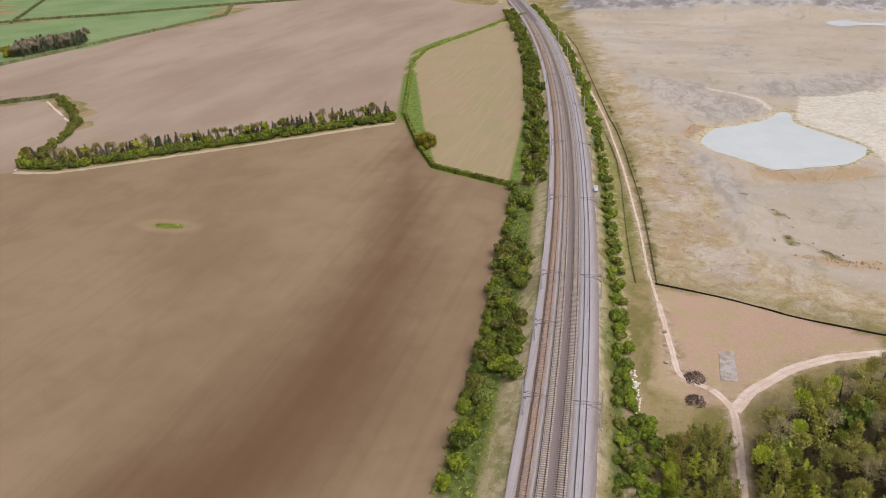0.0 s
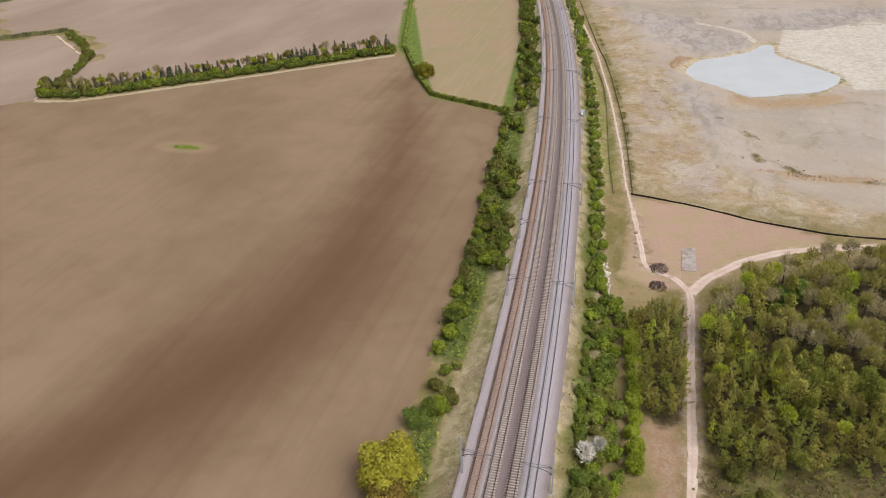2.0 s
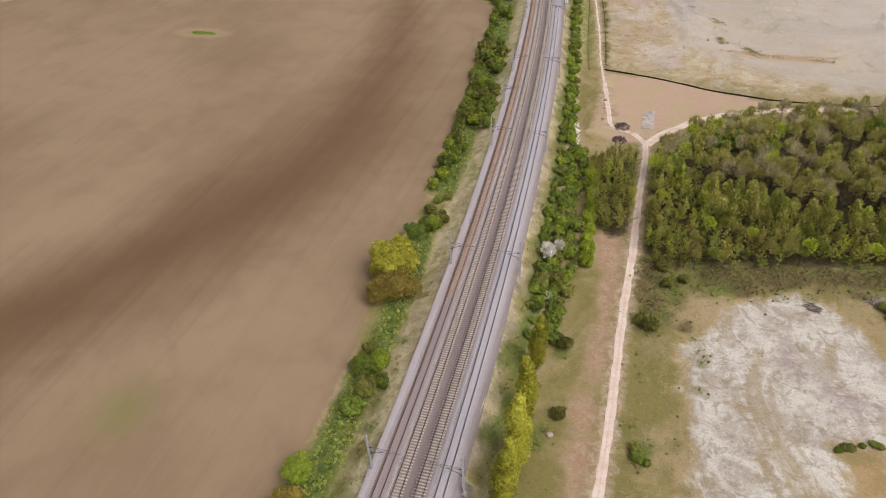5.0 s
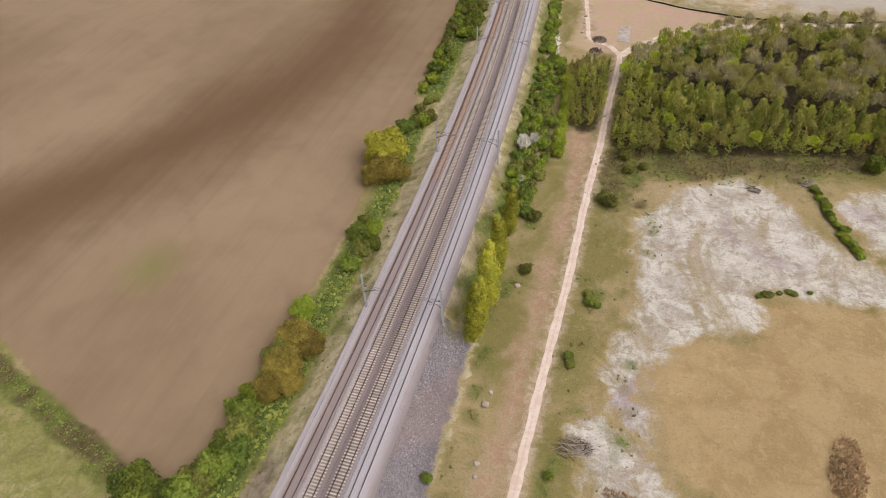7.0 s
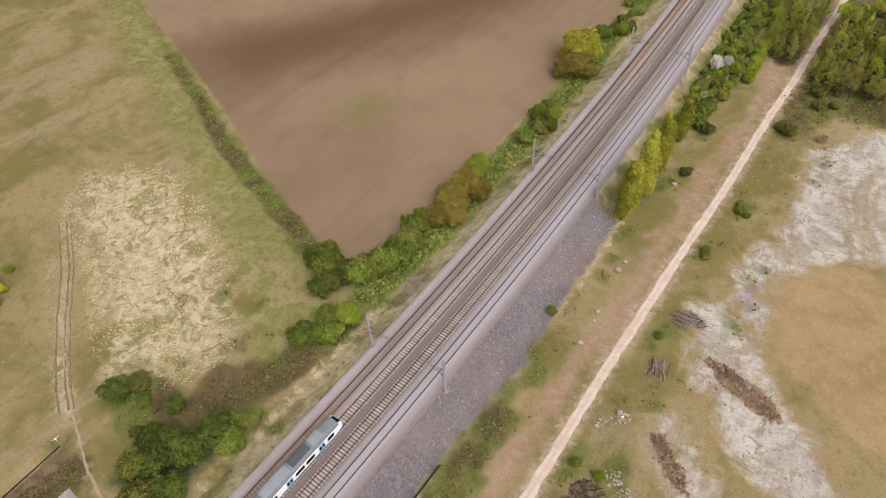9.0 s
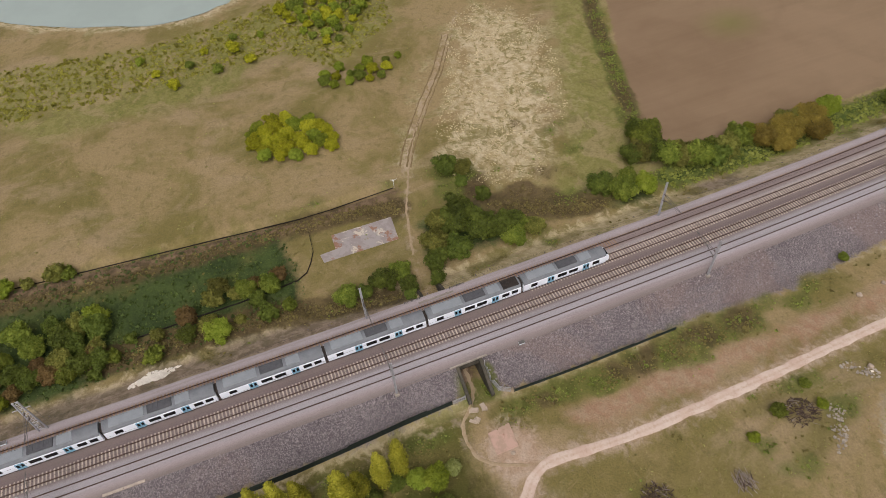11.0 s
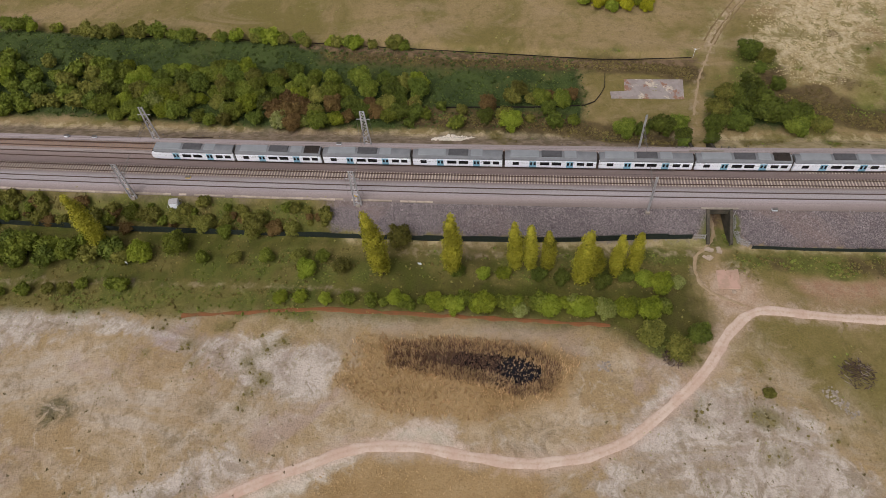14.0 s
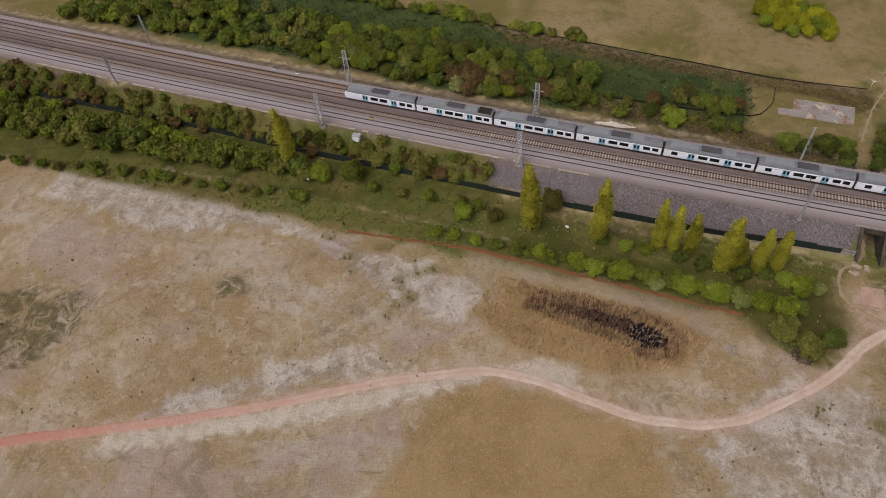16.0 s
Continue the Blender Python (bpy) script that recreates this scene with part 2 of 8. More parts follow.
LITTLE_WOOD = [(7, 116), (9, 121), (14, 124.5), (18.5, 126), (20.6, 120), (21.2, 88), (16.4, 85.5), (12, 92), (9, 105)]


DAMP = [(-150, 6), (-140, 34), (-124, 66), (-108, 99), (-100, 128), (-99, 171), (-109, 222), (-124, 292), (-118, 318), (-100, 285), (-78, 240), (-66, 185), (-59, 147), (-54, 110), (-60, 70), (-78, 36), (-98, 8), (-110, -13), (-160, -14)]
DARK_SPOTS = [[(63, -290), (59, -280), (58, -271), (66, -266), (76, -270), (84, -282)], [(47.5, -245), (44.5, -239.5), (48.5, -236), (51, -240.5)], [(25.5, 58), (26, 77), (46, 79), (66, 84), (60, 81), (46, 75), (38, 68), (34, 58)]]
STRAW_W = [(-113.3, -72.4), (-120, -60), (-112.8, -50), (-104.4, -46), (-85.9, -50), (-63.5, -58), (-51.5, -65), (-43.4, -72.9), (-40.5, -80.5), (-42.7, -89.7), (-47.3, -95), (-56.4, -100.2), (-65.7, -95), (-89, -82.3)]
LUSH = [[(-34, -44), (-33, -25), (-32, 5), (-32, 35), (-33, 55), (-35, 78), (-31, 90), (-27, 60), (-25, 30), (-24, 0), (-22.8, -30), (-24, -52), (-30, -57)], [(-39, 95), (-46, 180), (-58, 262), (-47, 262), (-36, 180), (-29, 95)]]
LUSH.append([(float(centre(y)) + 10.4, y) for y in range(4, 330, 12)] + [(float(centre(y)) + 14.5, y) for y in range(328, 4, -12)])
RED_STRIP = [(15.5, -102), (16, -60), (17, -20), (16.5, 20), (17, 50), (14, 88), (20.5, 88), (20.8, 40), (20.5, 0), (20, -40), (20.5, -70), (20, -100)]
GRASS_SW = [(-35, -48), (-52, -46), (-70, -39), (-112, -20), (-200, 14), (-207, 2), (-116, -36), (-72, -56), (-50, -66), (-30, -84), (-24, -70), (-30, -58)]
DRY = [(28, -118), (60, -85), (120, -60), (200, -80), (200, -420), (24, -420), (27, -265), (27, -200), (28, -140)]
DRY_NORTH = [(2, 205), (8, 197), (62, 184), (130, 194), (700, 150), (700, 700), (-90, 700), (-34, 420), (-8, 300), (-1, 240)]
REED_POOL = [(32.6, -180), (36.4, -179.4), (38.4, -170), (40, -160.4), (42.2, -155), (40.6, -149.6), (36, -147.5), (32.3, -154), (31.2, -170)]
REED_HOLLOW = [(36.9, -47.7), (38, -46.4), (44.8, -52), (46, -55), (43.3, -54.3)]
REED_DITCH = [(39, -26.5), (44, -27), (51, -29), (54, -32), (50, -32), (43, -29.5)]
REED_PATCH = [(76.5, -15.5), (76.3, -11), (78, -5), (80, -3.8), (81.4, -6), (82, -11), (81.6, -15), (79, -17)]


def inside_by(x, y, corners):
    """Metres by which points lie inside a closed outline (negative outside)."""
    p = np.array(corners, float)
    best, odd = np.full(x.shape, 1e9), np.zeros(x.shape, bool)
    for (ax, ay), (bx, by) in zip(p, np.roll(p, -1, 0)):
        ex, ey = bx - ax, by - ay
        k = np.clip(((x - ax) * ex + (y - ay) * ey) / (ex * ex + ey * ey), 0, 1)
        best = np.minimum(best, np.hypot(x - ax - k * ex, y - ay - k * ey))
        if ay != by:
            odd ^= ((ay > y) != (by > y)) & (x < ex * (y - ay) / ey + ax)
    return np.where(odd, best, -best)


def along(x, y, line):
    """Metres from points to an open line."""
    best = np.full(x.shape, 1e9)
    for (ax, ay), (bx, by) in zip(line, line[1:]):
        ex, ey = bx - ax, by - ay
        k = np.clip(((x - ax) * ex + (y - ay) * ey) / (ex * ex + ey * ey), 0, 1)
        best = np.minimum(best, np.hypot(x - ax - k * ex, y - ay - k * ey))
    return best


GRID = np.random.RandomState(5).rand(64, 64)


def wobble(x, y, size):
    """Smooth value noise, 0 to 1, with features of that size."""
    u, v = np.asarray(x) / size, np.asarray(y) / size
    i, j = np.floor(u).astype(int), np.floor(v).astype(int)
    a, b = u - i, v - j
    a, b = a * a * (3 - 2 * a), b * b * (3 - 2 * b)
    g = lambda p, q: GRID[p % 64, q % 64]
    return g(i, j) * (1 - a) * (1 - b) + g(i + 1, j) * a * (1 - b) + g(i, j + 1) * (1 - a) * b + g(i + 1, j + 1) * a * b


def soft(v, lo, hi):
    k = np.clip((v - lo) / (hi - lo), 0, 1)
    return k * k * (3 - 2 * k)


def height(x, y):
    """The ground's height: nearly flat, the railway bank, the quarry's hollow and the cliff behind it."""
    x, y = np.asarray(x, float), np.asarray(y, float)
    d = x - centre(y)
    z = (wobble(x, y, 23) - 0.5) * 0.5 + (wobble(x + 9, y, 7) - 0.5) * 0.16
    z = z * soft(np.abs(d), 15, 30) * soft(along(x, y, LANE), 1, 5) * (1 - soft(inside_by(x, y, PLOUGHED), -2, 2) * 0.7)
    q = inside_by(x, y, QUARRY)
    z = z - 3.0 * soft(q, 0, 42) + soft(q, 0, 20) * (wobble(x, y, 31) - 0.5) * 2.4 * soft(-inside_by(x, y, POND), 0, 14)
    z = z + 16 * soft(inside_by(x, y, CLIFF), 0, 26) + soft(inside_by(x, y, CLIFF), 0, 50) * (wobble(x, y, 40) - 0.5) * 14
    p = inside_by(x, y, POND)
    z = z + (-3.0 - z) * soft(p, -9, -0.5)
    z = z - 1.0 * soft(p, -2.5, 2.5) - 1.2 * soft(inside_by(x, y, LAKE), -3, 3)
    bank = np.where(d > 0, np.clip((13.8 - d) / 5.9, 0, 1), np.clip((15.6 + d) / 7.7, 0, 1))
    trench = (np.abs(y - UNDER_Y) < UNDER_HALF + 0.03) & (np.abs(d) < 17)
    z = np.where(trench, np.minimum(z, -1.0 * (1 - soft(np.abs(d), 10.5, 16.0))), z * (1 - bank) + RAIL_Z * bank)
    z = z - 0.9 * (1 - soft(along(x, y, DRAIN), 0.3, 1.8)) - 0.6 * (1 - soft(along(x, y, DITCH), 0.2, 1.6))
    return z


def ground_z(x, y):
    return float(height(np.array([x]), np.array([y]))[0])


def lines(lo, hi, fine_lo, fine_hi, step, extra=()):
    """Grid lines: even between fine_lo and fine_hi, ever wider outside."""
    mid = list(np.arange(fine_lo, fine_hi + 0.01, step))
    s, v = step, fine_hi
    while v < hi:
        s *= 1.1
        v += s
        mid.append(v)
    s, v = step, fine_lo
    while v > lo:
        s *= 1.1
        v -= s
        mid.append(v)
    mid = [m for m in mid if all(abs(m - e) > 0.25 for e in extra)]
    return np.array(sorted(mid + list(extra)))


def mesh_of(name, verts, faces, material=None, smooth=False):
    me = bpy.data.meshes.new(name)
    me.from_pydata(verts, [], faces)
    if material:
        me.materials.append(material)
    if smooth:
        me.polygons.foreach_set("use_smooth", [True] * len(me.polygons))
    me.update()
    return me


def zone(d, width=6.0):
    """Metres inside an outline, packed into 0 to 1 with the edge at one half."""
    return np.clip(0.5 + d / (2 * width), 0, 1)


# ---- ground ----
gx = lines(-3200, 3200, -125, 112, 1.0)
gy = lines(-1600, 3600, -335, 215, 1.25, tuple(217.5 + 2.5 * k for k in range(88)) + (UNDER_Y - UNDER_HALF - 0.06, UNDER_Y - UNDER_HALF, UNDER_Y + UNDER_HALF, UNDER_Y + UNDER_HALF + 0.06))
X, Y = (m.ravel() for m in np.meshgrid(gx, gy))
Z = height(X, Y)
nx, ny = len(gx), len(gy)
first = (np.arange(ny - 1)[:, None] * nx + np.arange(nx - 1)[None, :]).ravel()
quads = np.stack([first, first + 1, first + nx + 1, first + nx], 1)
ground_mesh = bpy.data.meshes.new("ground")
ground_mesh.from_pydata(np.stack([X, Y, Z], 1), [], quads)
ground_mesh.polygons.foreach_set("use_smooth", np.ones(len(quads), bool))
D = X - centre(Y)
many = lambda outlines: np.max([inside_by(X, Y, o) for o in outlines], 0)
lane_d = np.minimum(np.hypot((X - 18.6) * 0.8, Y + 113.6) - 3.4, np.minimum(np.minimum(along(X, Y, LANE), along(X, Y, LANE_EAST)), along(X, Y, LANE_NORTH) + 0.7))
plough = np.maximum(inside_by(X, Y, PLOUGHED), np.maximum(inside_by(X, Y, FAR_PLOUGH), inside_by(X, Y, PINK_FIELD)))
bank_side = np.where(np.abs(Y - UNDER_Y) < UNDER_HALF + 0.03, -9, 16.5 - np.abs(D + 0.5))
yard = np.minimum(inside_by(X, Y, [(4, 190), (26, 187), (60, 177), (60, 171), (36, 160), (23, 140), (16, 136), (4, 142)]), lane_d - 1)
VERGE_PALE = [(52, -182), (57, -193), (66, -209), (76, -229), (84, -246), (88, -246), (79, -227), (69, -207), (60, -192), (55, -183)]
BRAMBLE = [(-45, -113), (-48, -120), (-49.5, -135), (-50, -160), (-54, -205)]
BRAMBLE_IN = np.max([2.6 - along(X, Y, BRAMBLE), 3.6 - along(X, Y, [(-20, -121), (-24, -136), (-27.5, -150), (-29, -166), (-30, -180)]), 3.2 - along(X, Y, [(-37, -91), (-30, -80), (-27, -70)]), 2.6 - along(X, Y, [(-40, -95), (-47, -92)])], 0)
ZONES = {
    "zone_a": (zone(plough), zone(inside_by(X, Y, CROP)), zone(inside_by(X, Y, VERGE))),
    "zone_b": (zone(inside_by(X, Y, QUARRY), 12), zone(many(CHALKS)), zone(many(TANS))),
    # zone_c's two small outlines paint shade under western bushes as dark green herbage
    "zone_c": (zone(many([ROUGH_GREEN, [(-28, -88), (-34, -88), (-42, -98), (-38, -110), (-28, -111), (-26, -96)], [(-23, -57), (-34, -57), (-34, -70), (-26, -72)]])), zone(inside_by(X, Y, MEADOW)), zone(np.where(np.abs(Y - UNDER_Y) < UNDER_HALF + 0.03, -9, inside_by(X, Y, STONE_BANK)), 3)),
    "zone_d": (zone(1.5 - lane_d, 3), zone(0.12 - np.minimum(np.minimum(along(X, Y, FOOTPATH), np.minimum(along(X, Y, LOOP) - 0.6, along(X, Y, RUTS) - 0.7)), np.minimum(along(X, Y, [(9.8, -120.3), (10.6, -140), (10.9, -160), (10.6, -184)]), along(X, Y, [(20, -186), (19.4, -230), (20, -275)])) + 0.15), 3), zone(bank_side)),
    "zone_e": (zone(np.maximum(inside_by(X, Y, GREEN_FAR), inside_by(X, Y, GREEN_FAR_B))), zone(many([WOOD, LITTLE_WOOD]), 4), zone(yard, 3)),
    "zone_f": (zone(inside_by(X, Y, DAMP), 34), zone(many([CLIFF]), 20), np.maximum(zone(many([STRAW_W, [(-52, -58), (-60, -52), (-85, -44), (-104, -40), (-104, -46), (-63, -58), (-44, -72), (-42, -66)], [(-56, -109), (-75, -100), (-95, -87), (-97, -84), (-76, -96), (-57, -105)]]) - 3.0, 14), zone(many([LAKE, POND]) + 3.0))),
    "zone_g": (zone(many(LUSH)), zone(many([RED_STRIP]), 5), zone(many([GRASS_SW, [(-120, -200), (-108, -192), (-108, -140), (-120, -128), (-130, -160)], [(float(centre(y)) + 14.0, y) for y in range(196, 480, 24)] + [(x - 1.0, y) for x, y in LANE_NORTH[2:7]], [(-143, -164), (-143, -145), (-148, -122), (-152, -107), (-146, -86), (-122, -86), (-106, -110), (-120, -122), (-120, -153), (-120, -200), (-150, -210)]]))),
    "zone_h": (zone(many([DRY, DRY_NORTH]), 14), zone(np.maximum(np.max([np.where(Y < 90, 0.4 - np.abs(D + 8.9), -9), np.where(Y < -118, 3.6 - np.abs(D + 12.8), -9), 3.0 - np.hypot((X + 20.5) * 1.2, (Y + 44) * 0.45)], 0), np.where((Y < -190) | (Y > 4), 0.6 - np.abs(D - 9.0), -9)), 3), zone(np.maximum(many([REED_POOL, REED_DITCH]) - 2.2, np.maximum(np.where(Y > -215, 1.3 - along(X, Y, [(x + 2.2, y) for x, y in DRAIN]), -9), np.minimum(2.0 - np.abs(Y - UNDER_Y), 9.0 - np.abs(D)))), 4)),
    "zone_j": (zone(many(GULLIES), 10), zone(1.4 - np.min([along(X, Y, s) for s in STREAMS], 0), 4), zone(many(REDDISH), 8)),
    "zone_k": (zone(many([SAND_PALE, LOOP + [(52, -172)], VERGE_PALE, [(-20.5, -178), (-24.5, -173), (-24, -164), (-20, -168)]]), 5), np.maximum(zone(5.5 - np.hypot((X + 182) * 0.32, (Y - 198.5) * 0.8), 5), zone(7 - np.hypot((X + 243) * 0.5, Y - 639), 6)), zone(BRAMBLE_IN, 5)),
    "zone_i": (np.maximum(zone(3.5 - np.hypot((X + 182) * 0.4, Y - 198.5), 5), 0.75 * zone(9 - np.hypot(X + 75, (Y - 2) * 0.8), 12)), zone(many(DARK_SPOTS), 6), zone(np.maximum(inside_by(X, Y, FAR_PLOUGH), inside_by(X, Y, PINK_FIELD)))),
}
for key, (r, g, b) in ZONES.items():
    attr = ground_mesh.attributes.new(key, "FLOAT_COLOR", "POINT")
    attr.data.foreach_set("color", np.stack([r, g, b, np.ones_like(r)], 1).astype(np.float32).ravel())


def ground_material():
    n = Nodes("ground_cover", 0.95)
    wide, broad, mid = n.noise(0.012, 4), n.noise(0.035, 9, 0.62, gain=1.5, warp=0.7), n.noise(0.11, 9, 0.66, gain=1.6, warp=0.5)
    small, fine, tiny = n.noise(0.45, 7, 0.66, gain=1.5, warp=0.4), n.noise(2.4, 5, 0.7, gain=1.4), n.noise(9.0, 3, 0.7)
    drift = n.noise(0.07, 9, 0.66, (1.0, 0.4, 1.0, 25), gain=1.6, warp=0.8)
    masks = {}
    for key in list(ZONES) + ["zone_scrub"]:
        a = n.tree.nodes.new("ShaderNodeAttribute")
        a.attribute_name = key
        s = n.tree.nodes.new("ShaderNodeSeparateColor")
        n.link(a.outputs["Color"], s.inputs["Color"])
        masks[key] = [s.outputs[i] for i in range(3)]

    def edge(key, i, blur=0.05, ragged=0.1, by=None):
        v = n.math("ADD", masks[key][i], n.math("MULTIPLY", n.math("SUBTRACT", by or small, 0.5), ragged * 2))
        return n.step(v, 0.5 - blur, 0.5 + blur)

    def two(fac, a, b, lo=0.32, hi=0.68):
        return n.mix(n.step(fac, lo, hi), a, b)

    def dab(col, fac, lo, hi, amount, c):
        return n.mix(n.math("MULTIPLY", n.step(fac, lo, hi), amount), col, c)

    # rough pasture: olive turf, straw and bare patches
    col = two(broad, tone(130, 119, 70), tone(162, 142, 102), 0.36, 0.64)
    col = dab(col, mid, 0.48, 0.72, 0.55, tone(124, 118, 62))
    col = dab(col, drift, 0.5, 0.75, 0.5, tone(176, 154, 124))
    col = dab(col, small, 0.5, 0.75, 0.4, tone(108, 101, 58))
    # dry grassland on spoil
    dry = two(mid, tone(174, 152, 115), tone(197, 179, 153))
    dry = dab(dry, drift, 0.5, 0.66, 0.7, tone(196, 184, 168))
    dry = dab(dry, small, 0.52, 0.72, 0.45, tone(146, 128, 94))
    dry = dab(dry, broad, 0.5, 0.64, 0.5, tone(164, 138, 98))
    dry = dab(dry, n.noise(0.05, 7, 0.7), 0.58, 0.68, 0.5, tone(116, 106, 76))
    dry = dab(dry, n.noise(0.028, 8, 0.66, warp=1.2), 0.52, 0.6, 0.6, tone(182, 162, 152))
    dry = dab(dry, n.noise(0.09, 8, 0.7, (1, 0.5, 1, 60), warp=1.0), 0.58, 0.66, 0.5, tone(134, 120, 96))
    tuft, clod = n.noise(1.3, 5, 0.7, gain=1.3), n.noise(0.3, 7, 0.7, gain=1.4, warp=1.2)
    dry = dab(dry, clod, 0.55, 0.72, 0.55, tone(206, 194, 176))
    dry = dab(dry, n.noise(0.22, 8, 0.72, gain=1.4, warp=1.0), 0.56, 0.7, 0.5, tone(138, 122, 92))
    dry = dab(dry, tuft, 0.56, 0.72, 0.42, tone(122, 109, 76))
    col = dab(col, tuft, 0.58, 0.74, 0.35, tone(104, 98, 54))
    col = dab(col, clod, 0.58, 0.72, 0.35, tone(170, 150, 116))
    col = n.mix(edge("zone_h", 0, 0.3, 0.3, mid), col, dry)
    col = n.mix(n.math("MULTIPLY", n.math("MULTIPLY", edge("zone_i", 1, 0.16, 0.5, mid), n.step(clod, 0.3, 0.6)), 0.85), col, two(small, tone(82, 78, 46), tone(116, 106, 70)))
    # quarry floor
    sand = two(wide, tone(180, 166, 148), tone(192, 179, 166))
    sand = dab(sand, broad, 0.4, 0.7, 0.5, tone(190, 174, 152))
    sand = dab(sand, n.noise(0.03, 7, 0.6, (0.35, 1.2, 1, 10), warp=0.6), 0.46, 0.64, 0.5, tone(164, 155, 140))
    sand = dab(sand, drift, 0.5, 0.72, 0.3, tone(176, 162, 134))
    sand = dab(sand, n.noise(0.02, 6, 0.6, warp=0.8), 0.54, 0.66, 0.4, tone(196, 170, 140))
    sand = dab(sand, n.noise(0.07, 9, 0.7, (1, 0.6, 1, 50), warp=0.9), 0.54, 0.66, 0.55, tone(146, 138, 112))
    sand = dab(sand, n.noise(0.16, 8, 0.7, warp=0.8), 0.58, 0.7, 0.45, tone(150, 142, 134))
    sand = dab(sand, small, 0.55, 0.75, 0.3, tone(206, 196, 184))
    sand = n.mix(n.math("MULTIPLY", edge("zone_j", 2, 0.25, 0.4, mid), 0.7), sand, two(small, tone(190, 154, 114), tone(172, 148, 108)))
    clay = two(n.noise(0.12, 9, 0.72, (1.5, 0.5, 1, 40), gain=1.5, warp=1.0), tone(140, 134, 132), tone(186, 178, 172), 0.36, 0.64)
    clay = dab(clay, mid, 0.58, 0.7, 0.4, tone(146, 138, 104))
    sand = n.mix(n.math("MULTIPLY", edge("zone_j", 0, 0.35, 0.6, mid), 0.62), sand, clay)
    sand = n.mix(n.math("MULTIPLY", edge("zone_j", 1, 0.2, 0.4, small), 0.85), sand, tone(220, 208, 190))
    col = n.mix(edge("zone_b", 0, 0.25, 0.35, mid), col, sand)
    col = n.mix(edge("zone_f", 1, 0.1, 0.2, mid), col, two(n.noise(0.06, 8, 0.7, (1, 0.6, 2.5, 0), gain=1.5), tone(132, 126, 124), tone(190, 184, 180)))
    pale = two(small, tone(188, 170, 130), tone(222, 206, 172))
    pale = dab(pale, tuft, 0.55, 0.7, 0.5, tone(150, 132, 92))
    pale = dab(pale, n.noise(0.26, 7, 0.66, gain=1.5, warp=1.6), 0.53, 0.64, 0.75, tone(128, 121, 66))
    pale = dab(pale, mid, 0.56, 0.68, 0.6, tone(126, 120, 66))
    col = n.mix(n.math("MULTIPLY", edge("zone_f", 2, 0.16, 0.5, mid), 0.85), col, pale)
    # bare red-brown earth
    col = n.mix(n.math("MULTIPLY", edge("zone_e", 2, 0.35, 0.6, mid), 0.9), col, two(mid, tone(190, 158, 138), tone(184, 162, 128), 0.4, 0.6))
    col = n.mix(n.math("MULTIPLY", edge("zone_g", 1, 0.25, 0.45, mid), 0.85), col, two(small, tone(168, 132, 108), tone(180, 154, 128)))
    # straw and reed beds
    straw = two(mid, tone(164, 138, 96), tone(182, 156, 114))
    straw = dab(straw, fine, 0.45, 0.7, 0.35, tone(148, 121, 80))
    straw = dab(straw, small, 0.5, 0.75, 0.4, tone(192, 168, 130))
    straw = dab(straw, tuft, 0.55, 0.72, 0.4, tone(140, 114, 72))
    col = n.mix(edge("zone_b", 2, 0.15, 0.3, mid), col, straw)
    # chalk and spoil
    chalk = two(mid, tone(178, 165, 152), tone(212, 203, 192))
    chalk = dab(chalk, clod, 0.5, 0.68, 0.55, tone(222, 214, 204))
    chalk = dab(chalk, n.noise(0.22, 8, 0.72, gain=1.4, warp=1.0), 0.54, 0.68, 0.6, tone(142, 126, 100))
    chalk = dab(chalk, tuft, 0.56, 0.72, 0.45, tone(132, 120, 90))
    chalk = dab(chalk, small, 0.54, 0.7, 0.5, tone(150, 138, 110))
    chalk = dab(chalk, n.noise(0.16, 8, 0.7, warp=1.0), 0.55, 0.64, 0.6, tone(156, 140, 118))
    chalk = dab(chalk, drift, 0.53, 0.68, 0.65, tone(160, 140, 104))
    chalk = dab(chalk, broad, 0.58, 0.7, 0.45, tone(150, 128, 140))
    v = n.math("ADD", masks["zone_b"][1], n.math("MULTIPLY", n.math("SUBTRACT", mid, 0.5), 0.9))
    v = n.math("ADD", v, n.math("MULTIPLY", n.math("SUBTRACT", small, 0.5), 0.35))
    col = n.mix(n.math("MULTIPLY", n.math("MULTIPLY", n.step(v, 0.3, 0.5), n.step(v, 0.75, 0.5)), 0.55), col, two(small, tone(176, 150, 102), tone(160, 136, 96)))
    col = n.mix(n.math("MULTIPLY", n.step(v, 0.4, 0.78), 0.92), col, chalk)
    powder = two(small, tone(200, 191, 174), tone(220, 211, 196))
    powder = dab(powder, mid, 0.5, 0.7, 0.3, tone(184, 174, 140))
    col = n.mix(n.math("MULTIPLY", edge("zone_k", 0, 0.12, 0.2, small), 0.95), col, powder)
    # greens
    deep = two(mid, tone(52, 68, 34), tone(78, 94, 48))
    deep = dab(deep, fine, 0.5, 0.72, 0.4, tone(98, 110, 62))
    deep = dab(deep, broad, 0.55, 0.7, 0.4, tone(92, 92, 50))
    col = n.mix(edge("zone_c", 0, 0.15, 0.25, mid), col, deep)
    turf = two(mid, tone(82, 87, 34), tone(106, 104, 50))
    turf = dab(turf, small, 0.5, 0.7, 0.5, tone(68, 64, 34))
    turf = dab(turf, broad, 0.52, 0.68, 0.4, tone(90, 78, 48))
    col = n.mix(edge("zone_c", 1, 0.2, 0.3, mid), col, turf)
    col = n.mix(edge("zone_g", 0, 0.15, 0.25), col, two(small, tone(70, 86, 34), tone(112, 120, 58)))
